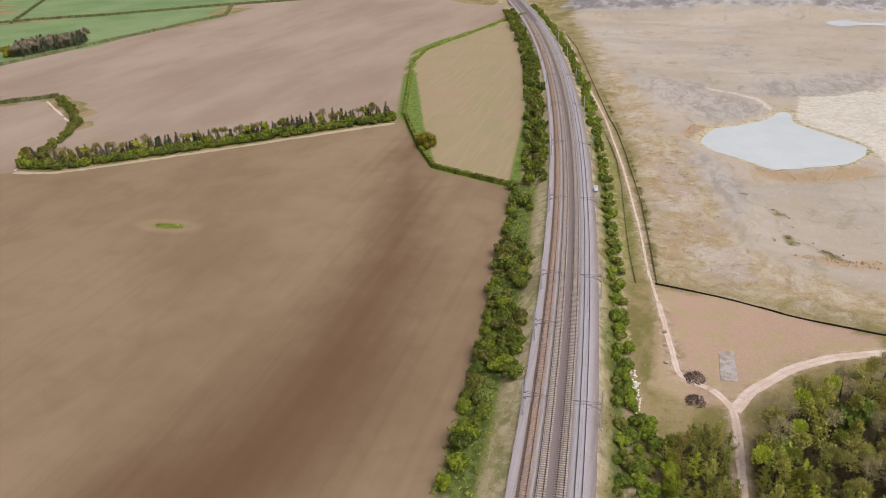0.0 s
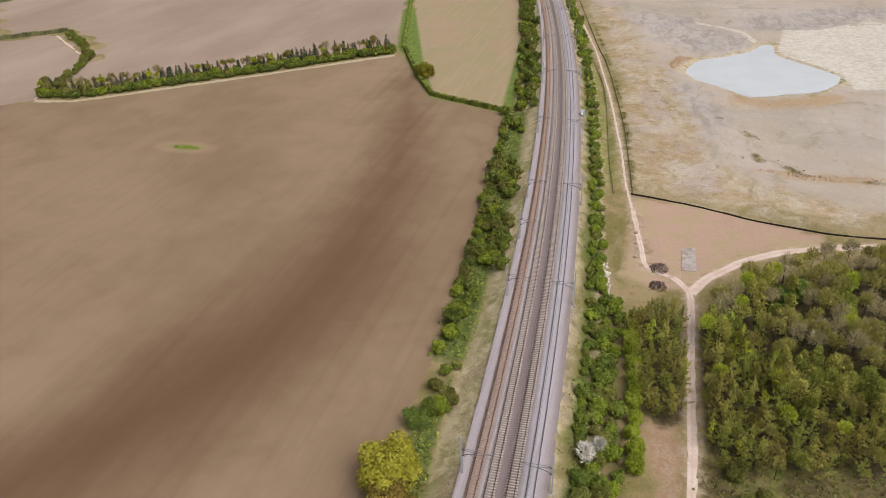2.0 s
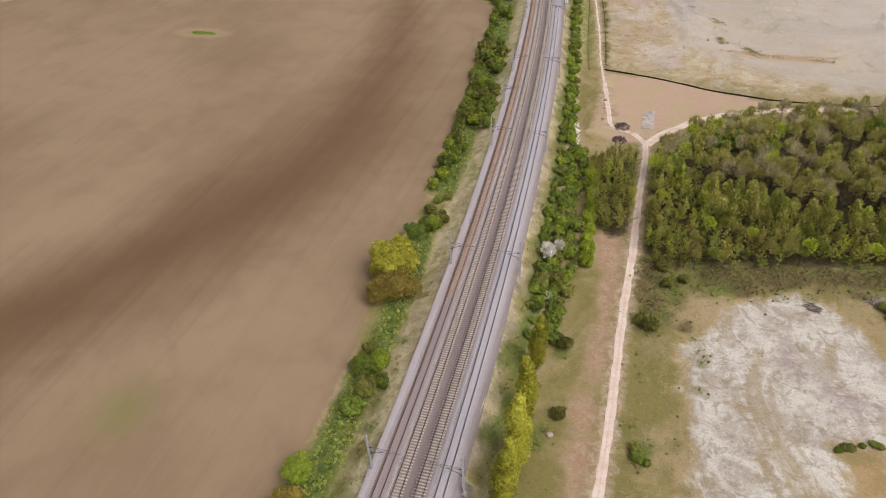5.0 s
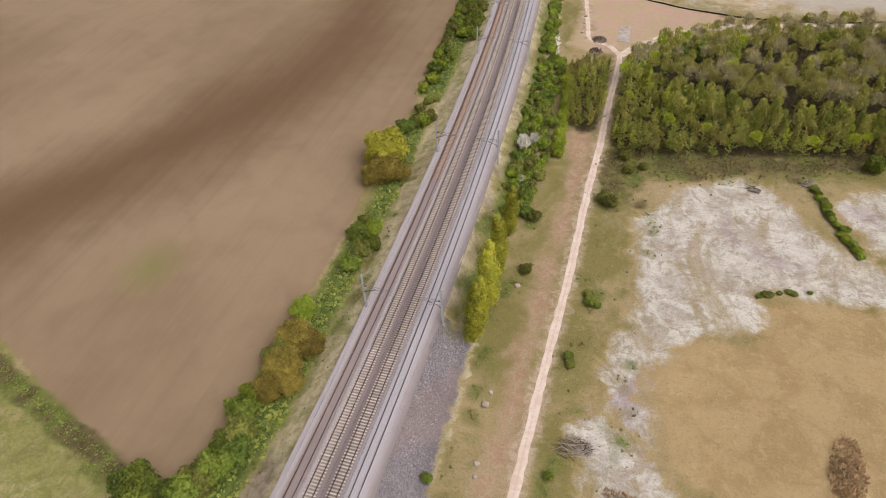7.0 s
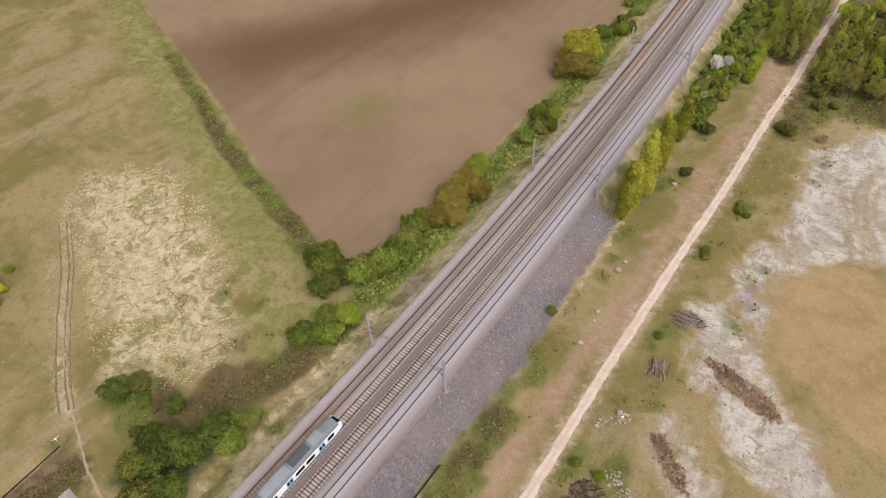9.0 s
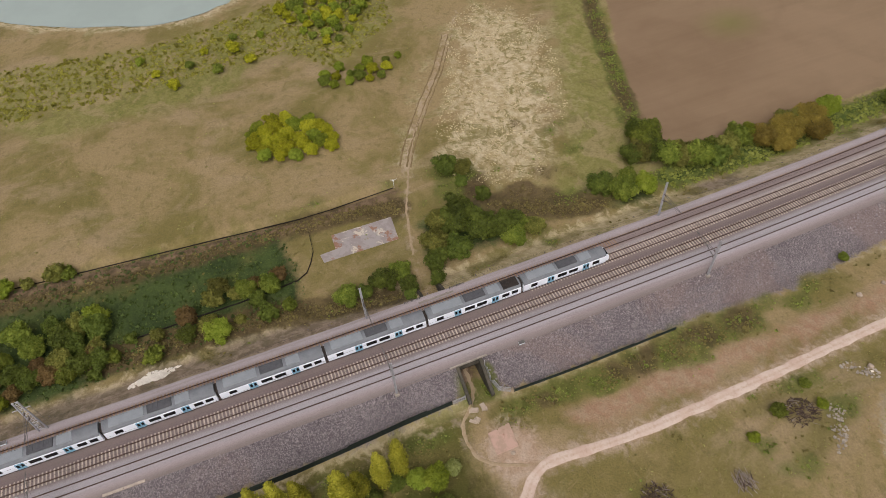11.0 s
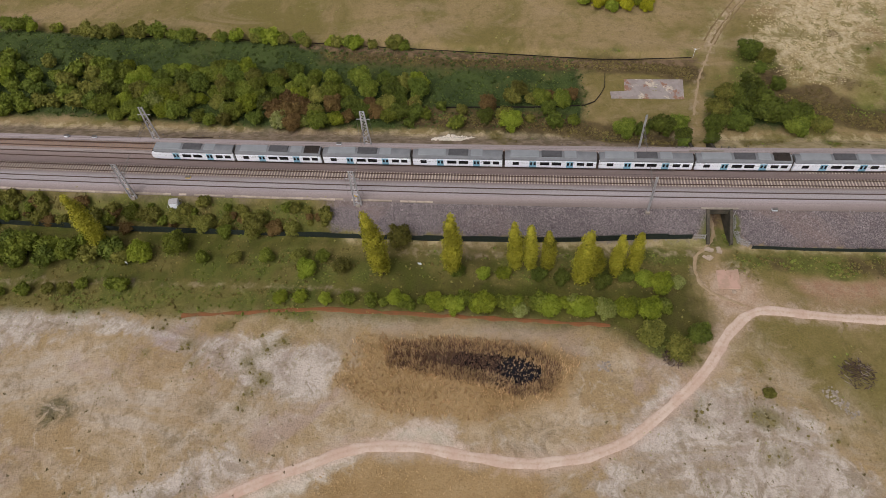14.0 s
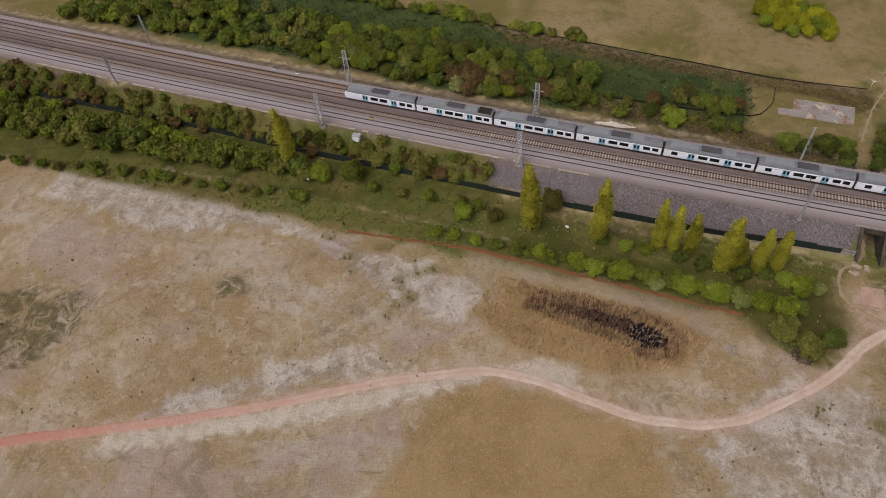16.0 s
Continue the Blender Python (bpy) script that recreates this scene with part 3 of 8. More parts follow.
    meadow = two(small, tone(122, 124, 60), tone(148, 144, 86))
    meadow = dab(meadow, mid, 0.5, 0.64, 0.7, tone(168, 150, 112))
    meadow = dab(meadow, tuft, 0.52, 0.7, 0.5, tone(106, 108, 52))
    meadow = dab(meadow, n.noise(0.18, 7, 0.68, gain=1.4, warp=1.4), 0.54, 0.66, 0.6, tone(112, 106, 60))
    col = n.mix(n.math("MULTIPLY", edge("zone_g", 2, 0.25, 0.45, mid), 0.8), col, meadow)
    # darker ground inside both wood outlines: the trees' shade put into the colour
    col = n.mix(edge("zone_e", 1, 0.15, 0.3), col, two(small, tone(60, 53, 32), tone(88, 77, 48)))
    thorn = two(small, tone(78, 64, 46), tone(108, 92, 64))
    thorn = dab(thorn, mid, 0.5, 0.66, 0.6, tone(86, 88, 44))
    col = n.mix(n.math("MULTIPLY", edge("zone_k", 2, 0.2, 0.45, mid), 0.85), col, thorn)
    # far pasture
    col = n.mix(edge("zone_e", 0, 0.04, 0.08), col, two(wide, tone(112, 136, 84), tone(136, 154, 106)))
    # ploughed soil with drill rows, damp bands and pale brows
    soil = two(wide, tone(136, 113, 87), tone(152, 129, 102), 0.35, 0.65)
    rows, passes = n.noise(1.0, 3, 0.6, (1.9, 0.05, 1.0, -7)), n.noise(1.0, 2, 0.5, (0.3, 0.006, 1.0, -7))
    soil = dab(soil, rows, 0.4, 0.75, 0.09, tone(178, 154, 122))
    soil = dab(soil, passes, 0.5, 0.7, 0.14, tone(122, 98, 74))
    calm_patch = n.noise(0.02, 3, 0.5)
    soil = dab(soil, n.noise(0.06, 7, 0.62, warp=0.6), 0.45, 0.7, 0.32, tone(124, 101, 77))
    soil = dab(soil, n.noise(0.02, 6, 0.62, (1.0, 0.45, 1.0, -25)), 0.45, 0.75, 0.4, tone(166, 142, 113))
    soil = dab(soil, masks["zone_k"][1], 0.45, 0.8, 0.4, tone(184, 162, 128))
    soil = dab(soil, masks["zone_i"][0], 0.3, 0.8, 0.8, tone(122, 122, 64))
    damp = n.math("ADD", masks["zone_f"][0], n.math("MULTIPLY", n.math("SUBTRACT", calm_patch, 0.5), 0.4))
    damp = n.math("ADD", damp, n.math("MULTIPLY", n.math("SUBTRACT", passes, 0.5), 0.14))
    damp = n.math("ADD", damp, n.math("MULTIPLY", n.math("SUBTRACT", mid, 0.5), 0.12))
    soil = dab(soil, damp, 0.3, 0.95, 0.95, tone(105, 80, 55))
    # far fields turn paler and pinker: distance haze mixed into their soil colour
    soil = n.mix(n.math("MULTIPLY", edge("zone_i", 2, 0.05, 0.05), 0.75), soil, two(n.noise(0.015, 6, 0.6, (1.0, 0.4, 1.0, -60)), tone(160, 139, 122), tone(182, 163, 146)))
    soil = dab(soil, fine, 0.4, 0.8, 0.2, tone(120, 96, 74))
    col = n.mix(edge("zone_a", 0, 0.05, 0.08), col, soil)
    crop = two(broad, tone(168, 146, 116), tone(160, 146, 108))
    crop = dab(crop, n.noise(1.0, 2, 0.5, (0.5, 0.02, 1, -18)), 0.5, 0.7, 0.4, tone(180, 158, 126))
    col = n.mix(edge("zone_a", 1, 0.05, 0.06), col, crop)
    col = n.mix(edge("zone_a", 2, 0.1, 0.2), col, two(small, tone(92, 112, 42), tone(124, 138, 66)))
    # railway bank: scrubby grass and bare earth, then tipped stone
    scrub = two(small, tone(168, 154, 112), tone(202, 185, 148))
    scrub = dab(scrub, mid, 0.5, 0.66, 0.6, tone(128, 130, 70))
    scrub = dab(scrub, drift, 0.54, 0.7, 0.4, tone(162, 136, 116))
    bank = n.math("SUBTRACT", 1.0, n.math("MAXIMUM", edge("zone_g", 0, 0.15, 0.25), n.math("MAXIMUM", edge("zone_c", 1, 0.2, 0.3, mid), edge("zone_c", 0, 0.15, 0.25, mid))))
    col = n.mix(n.math("MULTIPLY", edge("zone_d", 2, 0.1, 0.25), bank), col, scrub)
    col = n.mix(n.math("MULTIPLY", edge("zone_h", 1, 0.25, 0.45, mid), 0.7), col, two(small, tone(118, 102, 90), tone(158, 139, 126)))
    v = n.node("ShaderNodeTexVoronoi", Scale=6.5)
    n.link(n.place(), v.inputs["Vector"])
    tint = n.tree.nodes.new("ShaderNodeSeparateColor")
    n.link(v.outputs["Color"], tint.inputs["Color"])
    stone = n.ramp(n.math("ADD", n.math("MULTIPLY", tint.outputs[0], 0.6), n.math("MULTIPLY", mid, 0.4)), (0.2, tone(106, 99, 102)), (0.5, tone(134, 126, 128)), (0.8, tone(166, 157, 156)))
    stone = dab(stone, v.outputs["Distance"], 0.3, 0.8, 0.6, tone(70, 62, 60))
    stone = dab(stone, broad, 0.5, 0.64, 0.35, tone(146, 124, 114))
    col = n.mix(edge("zone_c", 2, 0.12, 0.3), col, stone)
    # rank growth under the low scrub
    for i, (a, b) in enumerate(((tone(112, 105, 58), tone(132, 122, 72)), (tone(88, 97, 42), tone(112, 116, 56)), (tone(84, 70, 48), tone(106, 91, 62)))):
        cover = n.math("MULTIPLY", masks["zone_scrub"][i], n.math("ADD", 0.45, n.math("MULTIPLY", clod, 1.1)))
        col = n.mix(n.math("MULTIPLY", n.step(cover, 0.12, 0.7), 0.8), col, two(small, a, b))
    # wet mud; under the underpass deck this brown paints in the tunnel's shade
    col = n.mix(edge("zone_h", 2, 0.15, 0.3), col, two(small, tone(104, 86, 68), tone(140, 118, 92)))
    # earth tracks
    dirt = two(small, tone(192, 162, 142), tone(214, 190, 172))
    col = n.mix(n.math("MULTIPLY", edge("zone_d", 0, 0.25, 0.35), 0.62), col, dirt)
    col = n.mix(n.math("MULTIPLY", edge("zone_d", 1, 0.16, 0.4), 0.4), col, dirt)
    grain = n.math("ADD", n.math("MULTIPLY", tiny, 0.4), n.math("MULTIPLY", fine, 0.6))
    h = n.node("ShaderNodeHueSaturation")
    calm = n.math("SUBTRACT", 1.0, n.math("MULTIPLY", edge("zone_a", 0, 0.05, 0.08), 0.62))
    n.link(n.math("ADD", n.math("MULTIPLY", n.math("MULTIPLY", n.math("SUBTRACT", grain, 0.5), 0.9), calm), 1.0), h.inputs["Value"])
    n.link(col, h.inputs["Color"])
    n.bump(n.math("MULTIPLY", n.math("ADD", n.math("MULTIPLY", small, 0.6), n.math("MULTIPLY", fine, 0.5)), calm), 0.6, 0.5)
    return n.done(h.outputs["Color"])


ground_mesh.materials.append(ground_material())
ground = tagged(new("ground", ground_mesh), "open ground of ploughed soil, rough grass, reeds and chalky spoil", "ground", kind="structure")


# ---- helpers for things ----
def thing(name, m, label, category, group=""):
    e = new(name)
    e.matrix_basis = m
    return tagged(e, label, category, group)


def part(name, mesh, material, parent, label="", at=None):
    """One mesh object under a thing or a part; mesh is a Mesh or a bmesh."""
    if isinstance(mesh, bmesh.types.BMesh):
        me = bpy.data.meshes.new(name)
        mesh.to_mesh(me)
        mesh.free()
        mesh = me
    if material and not mesh.materials:
        mesh.materials.append(material)
    ob = new(name, mesh)
    ob.parent = parent
    if at is not None:
        ob.matrix_basis = at
    if label:
        ob["label"] = label
    return ob


def box(bm, x0, x1, y0, y1, z0, z1, m=None, bevel=0.0):
    mat = Matrix.Translation(((x0 + x1) / 2, (y0 + y1) / 2, (z0 + z1) / 2)) @ Matrix.Diagonal((x1 - x0, y1 - y0, z1 - z0, 1))
    got = bmesh.ops.create_cube(bm, size=1.0, matrix=(m or Matrix()) @ mat)
    if bevel:
        edges = list({e for v in got["verts"] for e in v.link_edges})
        bmesh.ops.bevel(bm, geom=edges, offset=bevel, segments=1, affect="EDGES")
    return bm


def boxes(*items, bevel=0.0):
    bm = bmesh.new()
    for it in items:
        box(bm, *it, bevel=bevel)
    return bm


def tube(bm, a, b, r0, r1=None, sides=6):
    """A tapered stick from a to b."""
    a, b = Vector(a), Vector(b)
    d = b - a
    q = d.to_track_quat("Z", "Y").to_matrix().to_4x4()
    bmesh.ops.create_cone(bm, cap_ends=True, segments=sides, radius1=r0, radius2=r0 if r1 is None else r1, depth=d.length, matrix=Matrix.Translation((a + b) / 2) @ q)
    return bm


def ribbon(name, line, width, material, label, category, lift=0.05, step=2.0, ragged=0.35, seed=0):
    """A worn strip that follows the ground along a line, with uneven edges."""
    rng = np.random.RandomState(seed)
    p = np.array(line, float)
    s = np.concatenate([[0], np.cumsum(np.hypot(*np.diff(p, axis=0).T))])
    u = np.arange(0, s[-1], step)
    k = np.array([np.interp(u, s, p[:, 0]), np.interp(u, s, p[:, 1])]).T
    for _ in range(3):
        k[1:-1] = (k[:-2] + 2 * k[1:-1] + k[2:]) / 4
    t = np.gradient(k, axis=0)
    t /= np.hypot(t[:, 0], t[:, 1])[:, None]
    nrm = np.stack([t[:, 1], -t[:, 0]], 1)
    cols = 9
    verts, faces, side = [], [], []
    w = np.stack([width / 2 + ragged * (rng.rand(len(u)) - 0.5) for _ in (0, 1)], 1)
    for j in range(cols):
        f = j / (cols - 1) * 2 - 1
        q = k + nrm * (np.where(f < 0, w[:, 0], w[:, 1]) * f)[:, None]
        z = height(q[:, 0], q[:, 1]) + lift * (1 - abs(f) ** 6 * 1.6)
        verts += [tuple(v) for v in np.column_stack([q, z])]
        side += [f] * len(u)
    m = len(u)
    for j in range(cols - 1):
        for i in range(m - 1):
            faces.append((j * m + i, j * m + i + 1, (j + 1) * m + i + 1, (j + 1) * m + i))
    me = mesh_of(name, verts, faces, material, True)
    me.attributes.new("across", "FLOAT", "POINT").data.foreach_set("value", np.array(side, np.float32))
    return tagged(new(name, me), label, category, kind="structure")


rng = random.Random(11)

# ---- materials of the things ----
M_CONCRETE = surface("weathered_concrete", tone(150, 142, 132), tone(180, 170, 158), 0.8, local=False)
M_DARK_CONCRETE = surface("stained_concrete", tone(66, 64, 56), tone(98, 92, 80), 0.8, local=False)
M_RAIL = surface("rusty_rail", tone(122, 98, 84), tone(96, 82, 76), 2.0, 0.5, 0.6, local=False)
M_SLEEPER = surface("concrete_sleeper", tone(202, 188, 172), tone(176, 162, 148), 1.2, vary=0.35, local=False)
M_SLEEPER_RUST = surface("rusty_sleeper", tone(186, 152, 122), tone(162, 138, 118), 1.2, vary=0.35, local=False)
M_SLEEPER_DULL = surface("buried_sleeper", tone(150, 138, 132), tone(134, 122, 116), 1.2, vary=0.3, local=False)
M_STEEL = surface("galvanised_steel", tone(176, 176, 178), tone(200, 200, 202), 2.0, 0.5, 0.1)
M_STEEL_DULL = surface("dull_steel", tone(110, 106, 104), tone(140, 136, 132), 2.0, 0.6, 0.4)
M_WIRE = surface("copper_wire", tone(90, 84, 78), tone(70, 66, 62), 2.0, 0.5, 0.5)
M_WHITE = surface("white_train_paint", tone(242, 248, 255, 1.22), tone(236, 242, 250, 1.22), 0.4, 0.35, bump=0.0)
M_ROOF = surface("grey_train_roof", tone(140, 144, 148), tone(122, 126, 130), 0.5, 0.6)
M_ROOF_PALE = surface("pale_roof_panel", tone(160, 166, 170), tone(146, 152, 156), 0.5, 0.6)
M_ROOF_DARK = surface("dark_roof_unit", tone(84, 85, 88), tone(102, 103, 106), 1.0, 0.6)
M_GLASS = surface("dark_train_glass", tone(22, 24, 28), tone(30, 33, 38), 1.0, 0.12, bump=0.0)
M_DOOR = surface("light_blue_door", tone(146, 194, 216), tone(130, 184, 210), 1.0, 0.4, bump=0.0)
M_YELLOW = surface("yellow_front", tone(246, 206, 20), tone(238, 196, 18), 1.0, 0.4, bump=0.0)
M_UNDER = surface("dark_underframe", tone(52, 48, 46), tone(70, 62, 56), 2.0, 0.8)
M_FENCE = surface("dark_green_fence", tone(38, 48, 44), tone(52, 62, 56), 2.0, 0.8, local=False)
M_BLACK_FENCE = surface("black_netting", tone(34, 30, 30), tone(52, 46, 44), 2.0, 0.9, local=False)
M_DIRT = Nodes("pale_dirt", 0.95)
_a, _b, _c = M_DIRT.noise(0.25, 4), M_DIRT.noise(1.6, 5, 0.7), M_DIRT.noise(8, 3)
_col = M_DIRT.mix(M_DIRT.step(_a, 0.35, 0.65), tone(212, 186, 168), tone(226, 208, 192))
_col = M_DIRT.mix(M_DIRT.math("MULTIPLY", M_DIRT.step(_b, 0.5, 0.7), 0.5), _col, tone(188, 160, 138))
_s = M_DIRT.tree.nodes.new("ShaderNodeSeparateXYZ")
M_DIRT.link(M_DIRT.place(), _s.inputs[0])
_w = M_DIRT.tree.nodes.new("ShaderNodeAttribute")
_w.attribute_name = "across"
_rut = M_DIRT.math("ABSOLUTE", M_DIRT.math("SUBTRACT", M_DIRT.math("ABSOLUTE", _w.outputs["Fac"]), M_DIRT.math("ADD", 0.35, M_DIRT.math("MULTIPLY", _a, 0.3))))
_col = M_DIRT.mix(M_DIRT.math("MULTIPLY", M_DIRT.step(_rut, 0.12, 0.5), M_DIRT.math("MULTIPLY", M_DIRT.step(_b, 0.25, 0.7), 0.6)), _col, tone(192, 164, 142))
_red = M_DIRT.math("ADD", _s.outputs["Y"], M_DIRT.math("MULTIPLY", M_DIRT.math("SUBTRACT", _a, 0.5), 40))
_pink = M_DIRT.mix(M_DIRT.step(_b, 0.35, 0.65), tone(208, 158, 140), tone(212, 178, 160))
_far = M_DIRT.mix(M_DIRT.step(_b, 0.35, 0.65), tone(206, 138, 120), tone(200, 156, 138))
_col = M_DIRT.mix(M_DIRT.step(_red, -190, -236), _col, _pink)
_col = M_DIRT.mix(M_DIRT.step(_red, -236, -262), _col, _far)
M_DIRT.bump(_c, 0.4, 0.05)
M_DIRT = M_DIRT.done(_col)
M_BARK = surface("bark", tone(92, 78, 62), tone(66, 56, 46), 2.0, vary=0.4)
M_TWIG = surface("grey_twigs", tone(140, 124, 106), tone(116, 102, 86), 2.0, vary=0.4)
M_LOG = surface("weathered_brushwood", tone(106, 88, 78), tone(76, 62, 56), 2.0, vary=0.4)
M_PALE_LOG = surface("bleached_branches", tone(172, 160, 146), tone(140, 126, 112), 2.0, vary=0.4)
M_ROCK = surface("pale_rock", tone(190, 174, 156), tone(160, 144, 126), 1.0, vary=0.3)
L_GREEN = leafy("green_leaves", tone(62, 74, 22), tone(96, 106, 36), tone(130, 136, 54))
L_BRIGHT = leafy("bright_spring_leaves", tone(82, 94, 22), tone(112, 124, 34), tone(144, 148, 56))
L_OLIVE = leafy("olive_leaves", tone(70, 72, 28), tone(103, 103, 44), tone(136, 132, 66))
L_DARK = leafy("dark_green_leaves", tone(52, 64, 22), tone(82, 94, 34), tone(112, 120, 48))
L_POPLAR = leafy("yellow_green_poplar_leaves", tone(102, 103, 26), tone(141, 138, 41), tone(170, 164, 62), 0.3)
L_BROWN = leafy("bronze_budding_leaves", tone(86, 74, 30), tone(118, 102, 42), tone(146, 127, 58), 0.4)
L_RUST = leafy("rust_brown_buds", tone(80, 62, 36), tone(102, 82, 48), tone(124, 104, 62), 0.3)
L_GREY = leafy("grey_bare_twigs", tone(98, 88, 70), tone(138, 124, 102), tone(168, 152, 128), 0.4)
L_WHITE = leafy("white_blossom", tone(166, 160, 140), tone(206, 200, 188), tone(224, 220, 212), 0.2)
L_CREAM = leafy("cream_blossom", tone(78, 88, 36), tone(106, 114, 50), tone(158, 158, 110), 0.4)
L_REED = leafy("dry_reeds", tone(156, 130, 94), tone(184, 156, 118), tone(210, 185, 148), 0.3)
L_REED_DARK = leafy("dark_reeds", tone(116, 92, 76), tone(150, 122, 100), tone(182, 152, 126), 0.3)

# ---- dirt tracks ----
ribbon("dirt_track", LANE[3:], 2.15, M_DIRT, "pale dusty vehicle track worn into the grass, reddish at one end", "track", ragged=0.4, seed=1)
ribbon("red_earth_strip", [(27, -222), (24.7, -194), (25.6, -171), (26.5, -149), (27, -137)], 0.9, surface("orange_earth", tone(150, 96, 62), tone(126, 92, 60), 0.8, local=False), "thin orange strip of bare earth along the scrub", "track", 0.06, 2.0, 0.6, 6)
M_PATH = surface("trodden_earth", tone(184, 164, 136), tone(166, 144, 112), 0.8, local=False)
ribbon("footpath", FOOTPATH[:9], 0.7, M_PATH, "narrow trodden pale footpath leading into the underpass", "path", 0.05, 0.8, 0.3, 12)
ribbon("footpath", FOOTPATH[9:14], 0.55, M_PATH, "narrow trodden pale footpath across rough pasture", "path", 0.05, 1.0, 0.35, 13)
M_RUT = surface("dark_rut_soil", tone(124, 104, 72), tone(146, 128, 92), 0.8, local=False)
for off, w_ in ((-1.3, 0.4), (0.5, 0.45), (1.5, 0.3)):
    ribbon("wheel_rut", [(x + off * 0.55, y + off * 0.83) for x, y in RUTS], w_, M_RUT, "old brown wheel rut beside the straw paddock", "rut", 0.05, 1.2, 0.35, 21)
ribbon("dirt_track", LANE[:4], 1.7, M_DIRT, "narrow pale dirt track beside the railway hedge", "track", seed=3)
ribbon("dirt_track", LANE_NORTH, 0.85, M_DIRT, "narrow pale farm track along a dark fence", "track", seed=4)
ribbon("dirt_track", LANE_EAST, 3.2, M_DIRT, "wide pale gravel track curving past the wood", "track", seed=5)

# ---- railway: ballast bed, sleepers, rails ----
TRACKS = (-6.1, -2.8, 1.2, 4.8)
RAIL_TOP = 4.62
bed_y = np.concatenate([np.arange(-520, -330, 10), np.arange(-330, 230, 2.0), np.arange(230, 1100, 12)])
profile = [(-9.5, 3.86), (-8.8, 4.13), (-7.7, 4.16), (-7.25, 4.2), (-6.95, 4.36), (-4.4, 4.4), (-4.2, 4.36), (-0.7, 4.38), (-0.4, 4.3), (-0.1, 4.38), (2.9, 4.38), (3.1, 4.36), (6.3, 4.4), (6.7, 4.2), (7.6, 4.16), (8.2, 3.95)]
verts, faces, across = [], [], []
for j, (o, z) in enumerate(profile):
    for y in bed_y:
        verts.append((float(centre(y)) + o + 0.12 * (wobble(0, y + 31 * j, 3.0) - 0.5) * (abs(o) > 6.5), y, z + 0.03 * float(wobble(j * 7.0, y, 2.0))))
        across.append(o)
m = len(bed_y)
for j in range(len(profile) - 1):
    for i in range(m - 1):
        faces.append((j * m + i, (j + 1) * m + i, (j + 1) * m + i + 1, j * m + i + 1))
n = Nodes("track_ballast", 0.95)
at = n.tree.nodes.new("ShaderNodeAttribute")
at.attribute_name = "across"
pos = n.math("DIVIDE", n.math("ADD", n.math("ADD", at.outputs["Fac"], 8.3), n.math("MULTIPLY", n.math("SUBTRACT", n.noise(0.5, 3), 0.5), 0.5)), 16.6)
P_ = lambda o: (o + 8.3) / 16.6
base = n.ramp(pos, (P_(-8.2), tone(199, 187, 186)), (P_(-7.2), tone(176, 162, 159)), (P_(-6.6), tone(170, 153, 149)), (P_(-5.0), tone(158, 143, 138)), (P_(-4.2), tone(185, 175, 173)), (P_(-3.2), tone(160, 145, 140)), (P_(-0.6), tone(135, 121, 118)), (P_(0.6), tone(139, 124, 121)), (P_(2.6), tone(151, 139, 136)), (P_(3.4), tone(181, 175, 177)), (P_(5.6), tone(187, 181, 184)), (P_(6.6), tone(179, 167, 166)), (P_(7.3), tone(162, 150, 147)), (P_(8.2), tone(146, 134, 130)))
v = n.node("ShaderNodeTexVoronoi", Scale=9.0)
n.link(n.place(), v.inputs["Vector"])
long_stain = n.noise(1.0, 4, 0.6, (1.6, 0.03, 1, 0))
col = n.mix(n.math("MULTIPLY", n.step(long_stain, 0.45, 0.7), 0.2), base, tone(100, 86, 80))
col = n.mix(n.math("MULTIPLY", n.step(v.outputs["Distance"], 0.3, 0.8), 0.26), col, tone(76, 66, 62))
h_ = n.node("ShaderNodeHueSaturation")
n.link(n.math("ADD", n.math("MULTIPLY", n.noise(5, 4, 0.75, gain=1.3), 0.26), 0.82), h_.inputs["Value"])
n.link(col, h_.inputs["Color"])
n.bump(v.outputs["Distance"], 0.5, 0.05)
bed = mesh_of("ballast", verts, faces, n.done(h_.outputs["Color"]), True)
bed.attributes.new("across", "FLOAT", "POINT").data.foreach_set("value", np.array(across, np.float32))
tagged(new("railway_ballast", bed), "brown-grey crushed stone ballast bed under four tracks", "ballast", kind="structure")


def rail_mesh(offset):
    ys = np.concatenate([np.arange(-520, 300, 6.0), np.arange(300, 1100, 14.0)])
    prof = [(-0.075, 0.0), (-0.05, 0.17), (0.05, 0.17), (0.075, 0.0)]
    verts, faces = [], []
    for y in ys:
        c = float(centre(y))
        verts += [(c + offset + a, y, RAIL_TOP - 0.17 + b) for a, b in prof]
    for i in range(len(ys) - 1):
        for j in range(3):
            faces.append((i * 4 + j, i * 4 + j + 1, i * 4 + j + 5, i * 4 + j + 4))
    return mesh_of("rail", verts, faces)


PLAIN = boxes((-1.25, 1.25, -0.13, 0.13, -0.12, 0.06))
plain_sleeper = bpy.data.meshes.new("plain_sleeper")
PLAIN.to_mesh(plain_sleeper)
PLAIN.free()
SLEEPER = boxes((-1.25, 1.25, -0.13, 0.13, -0.12, 0.06), bevel=0.03)
sleeper_mesh = bpy.data.meshes.new("sleeper")
SLEEPER.to_mesh(sleeper_mesh)
SLEEPER.free()
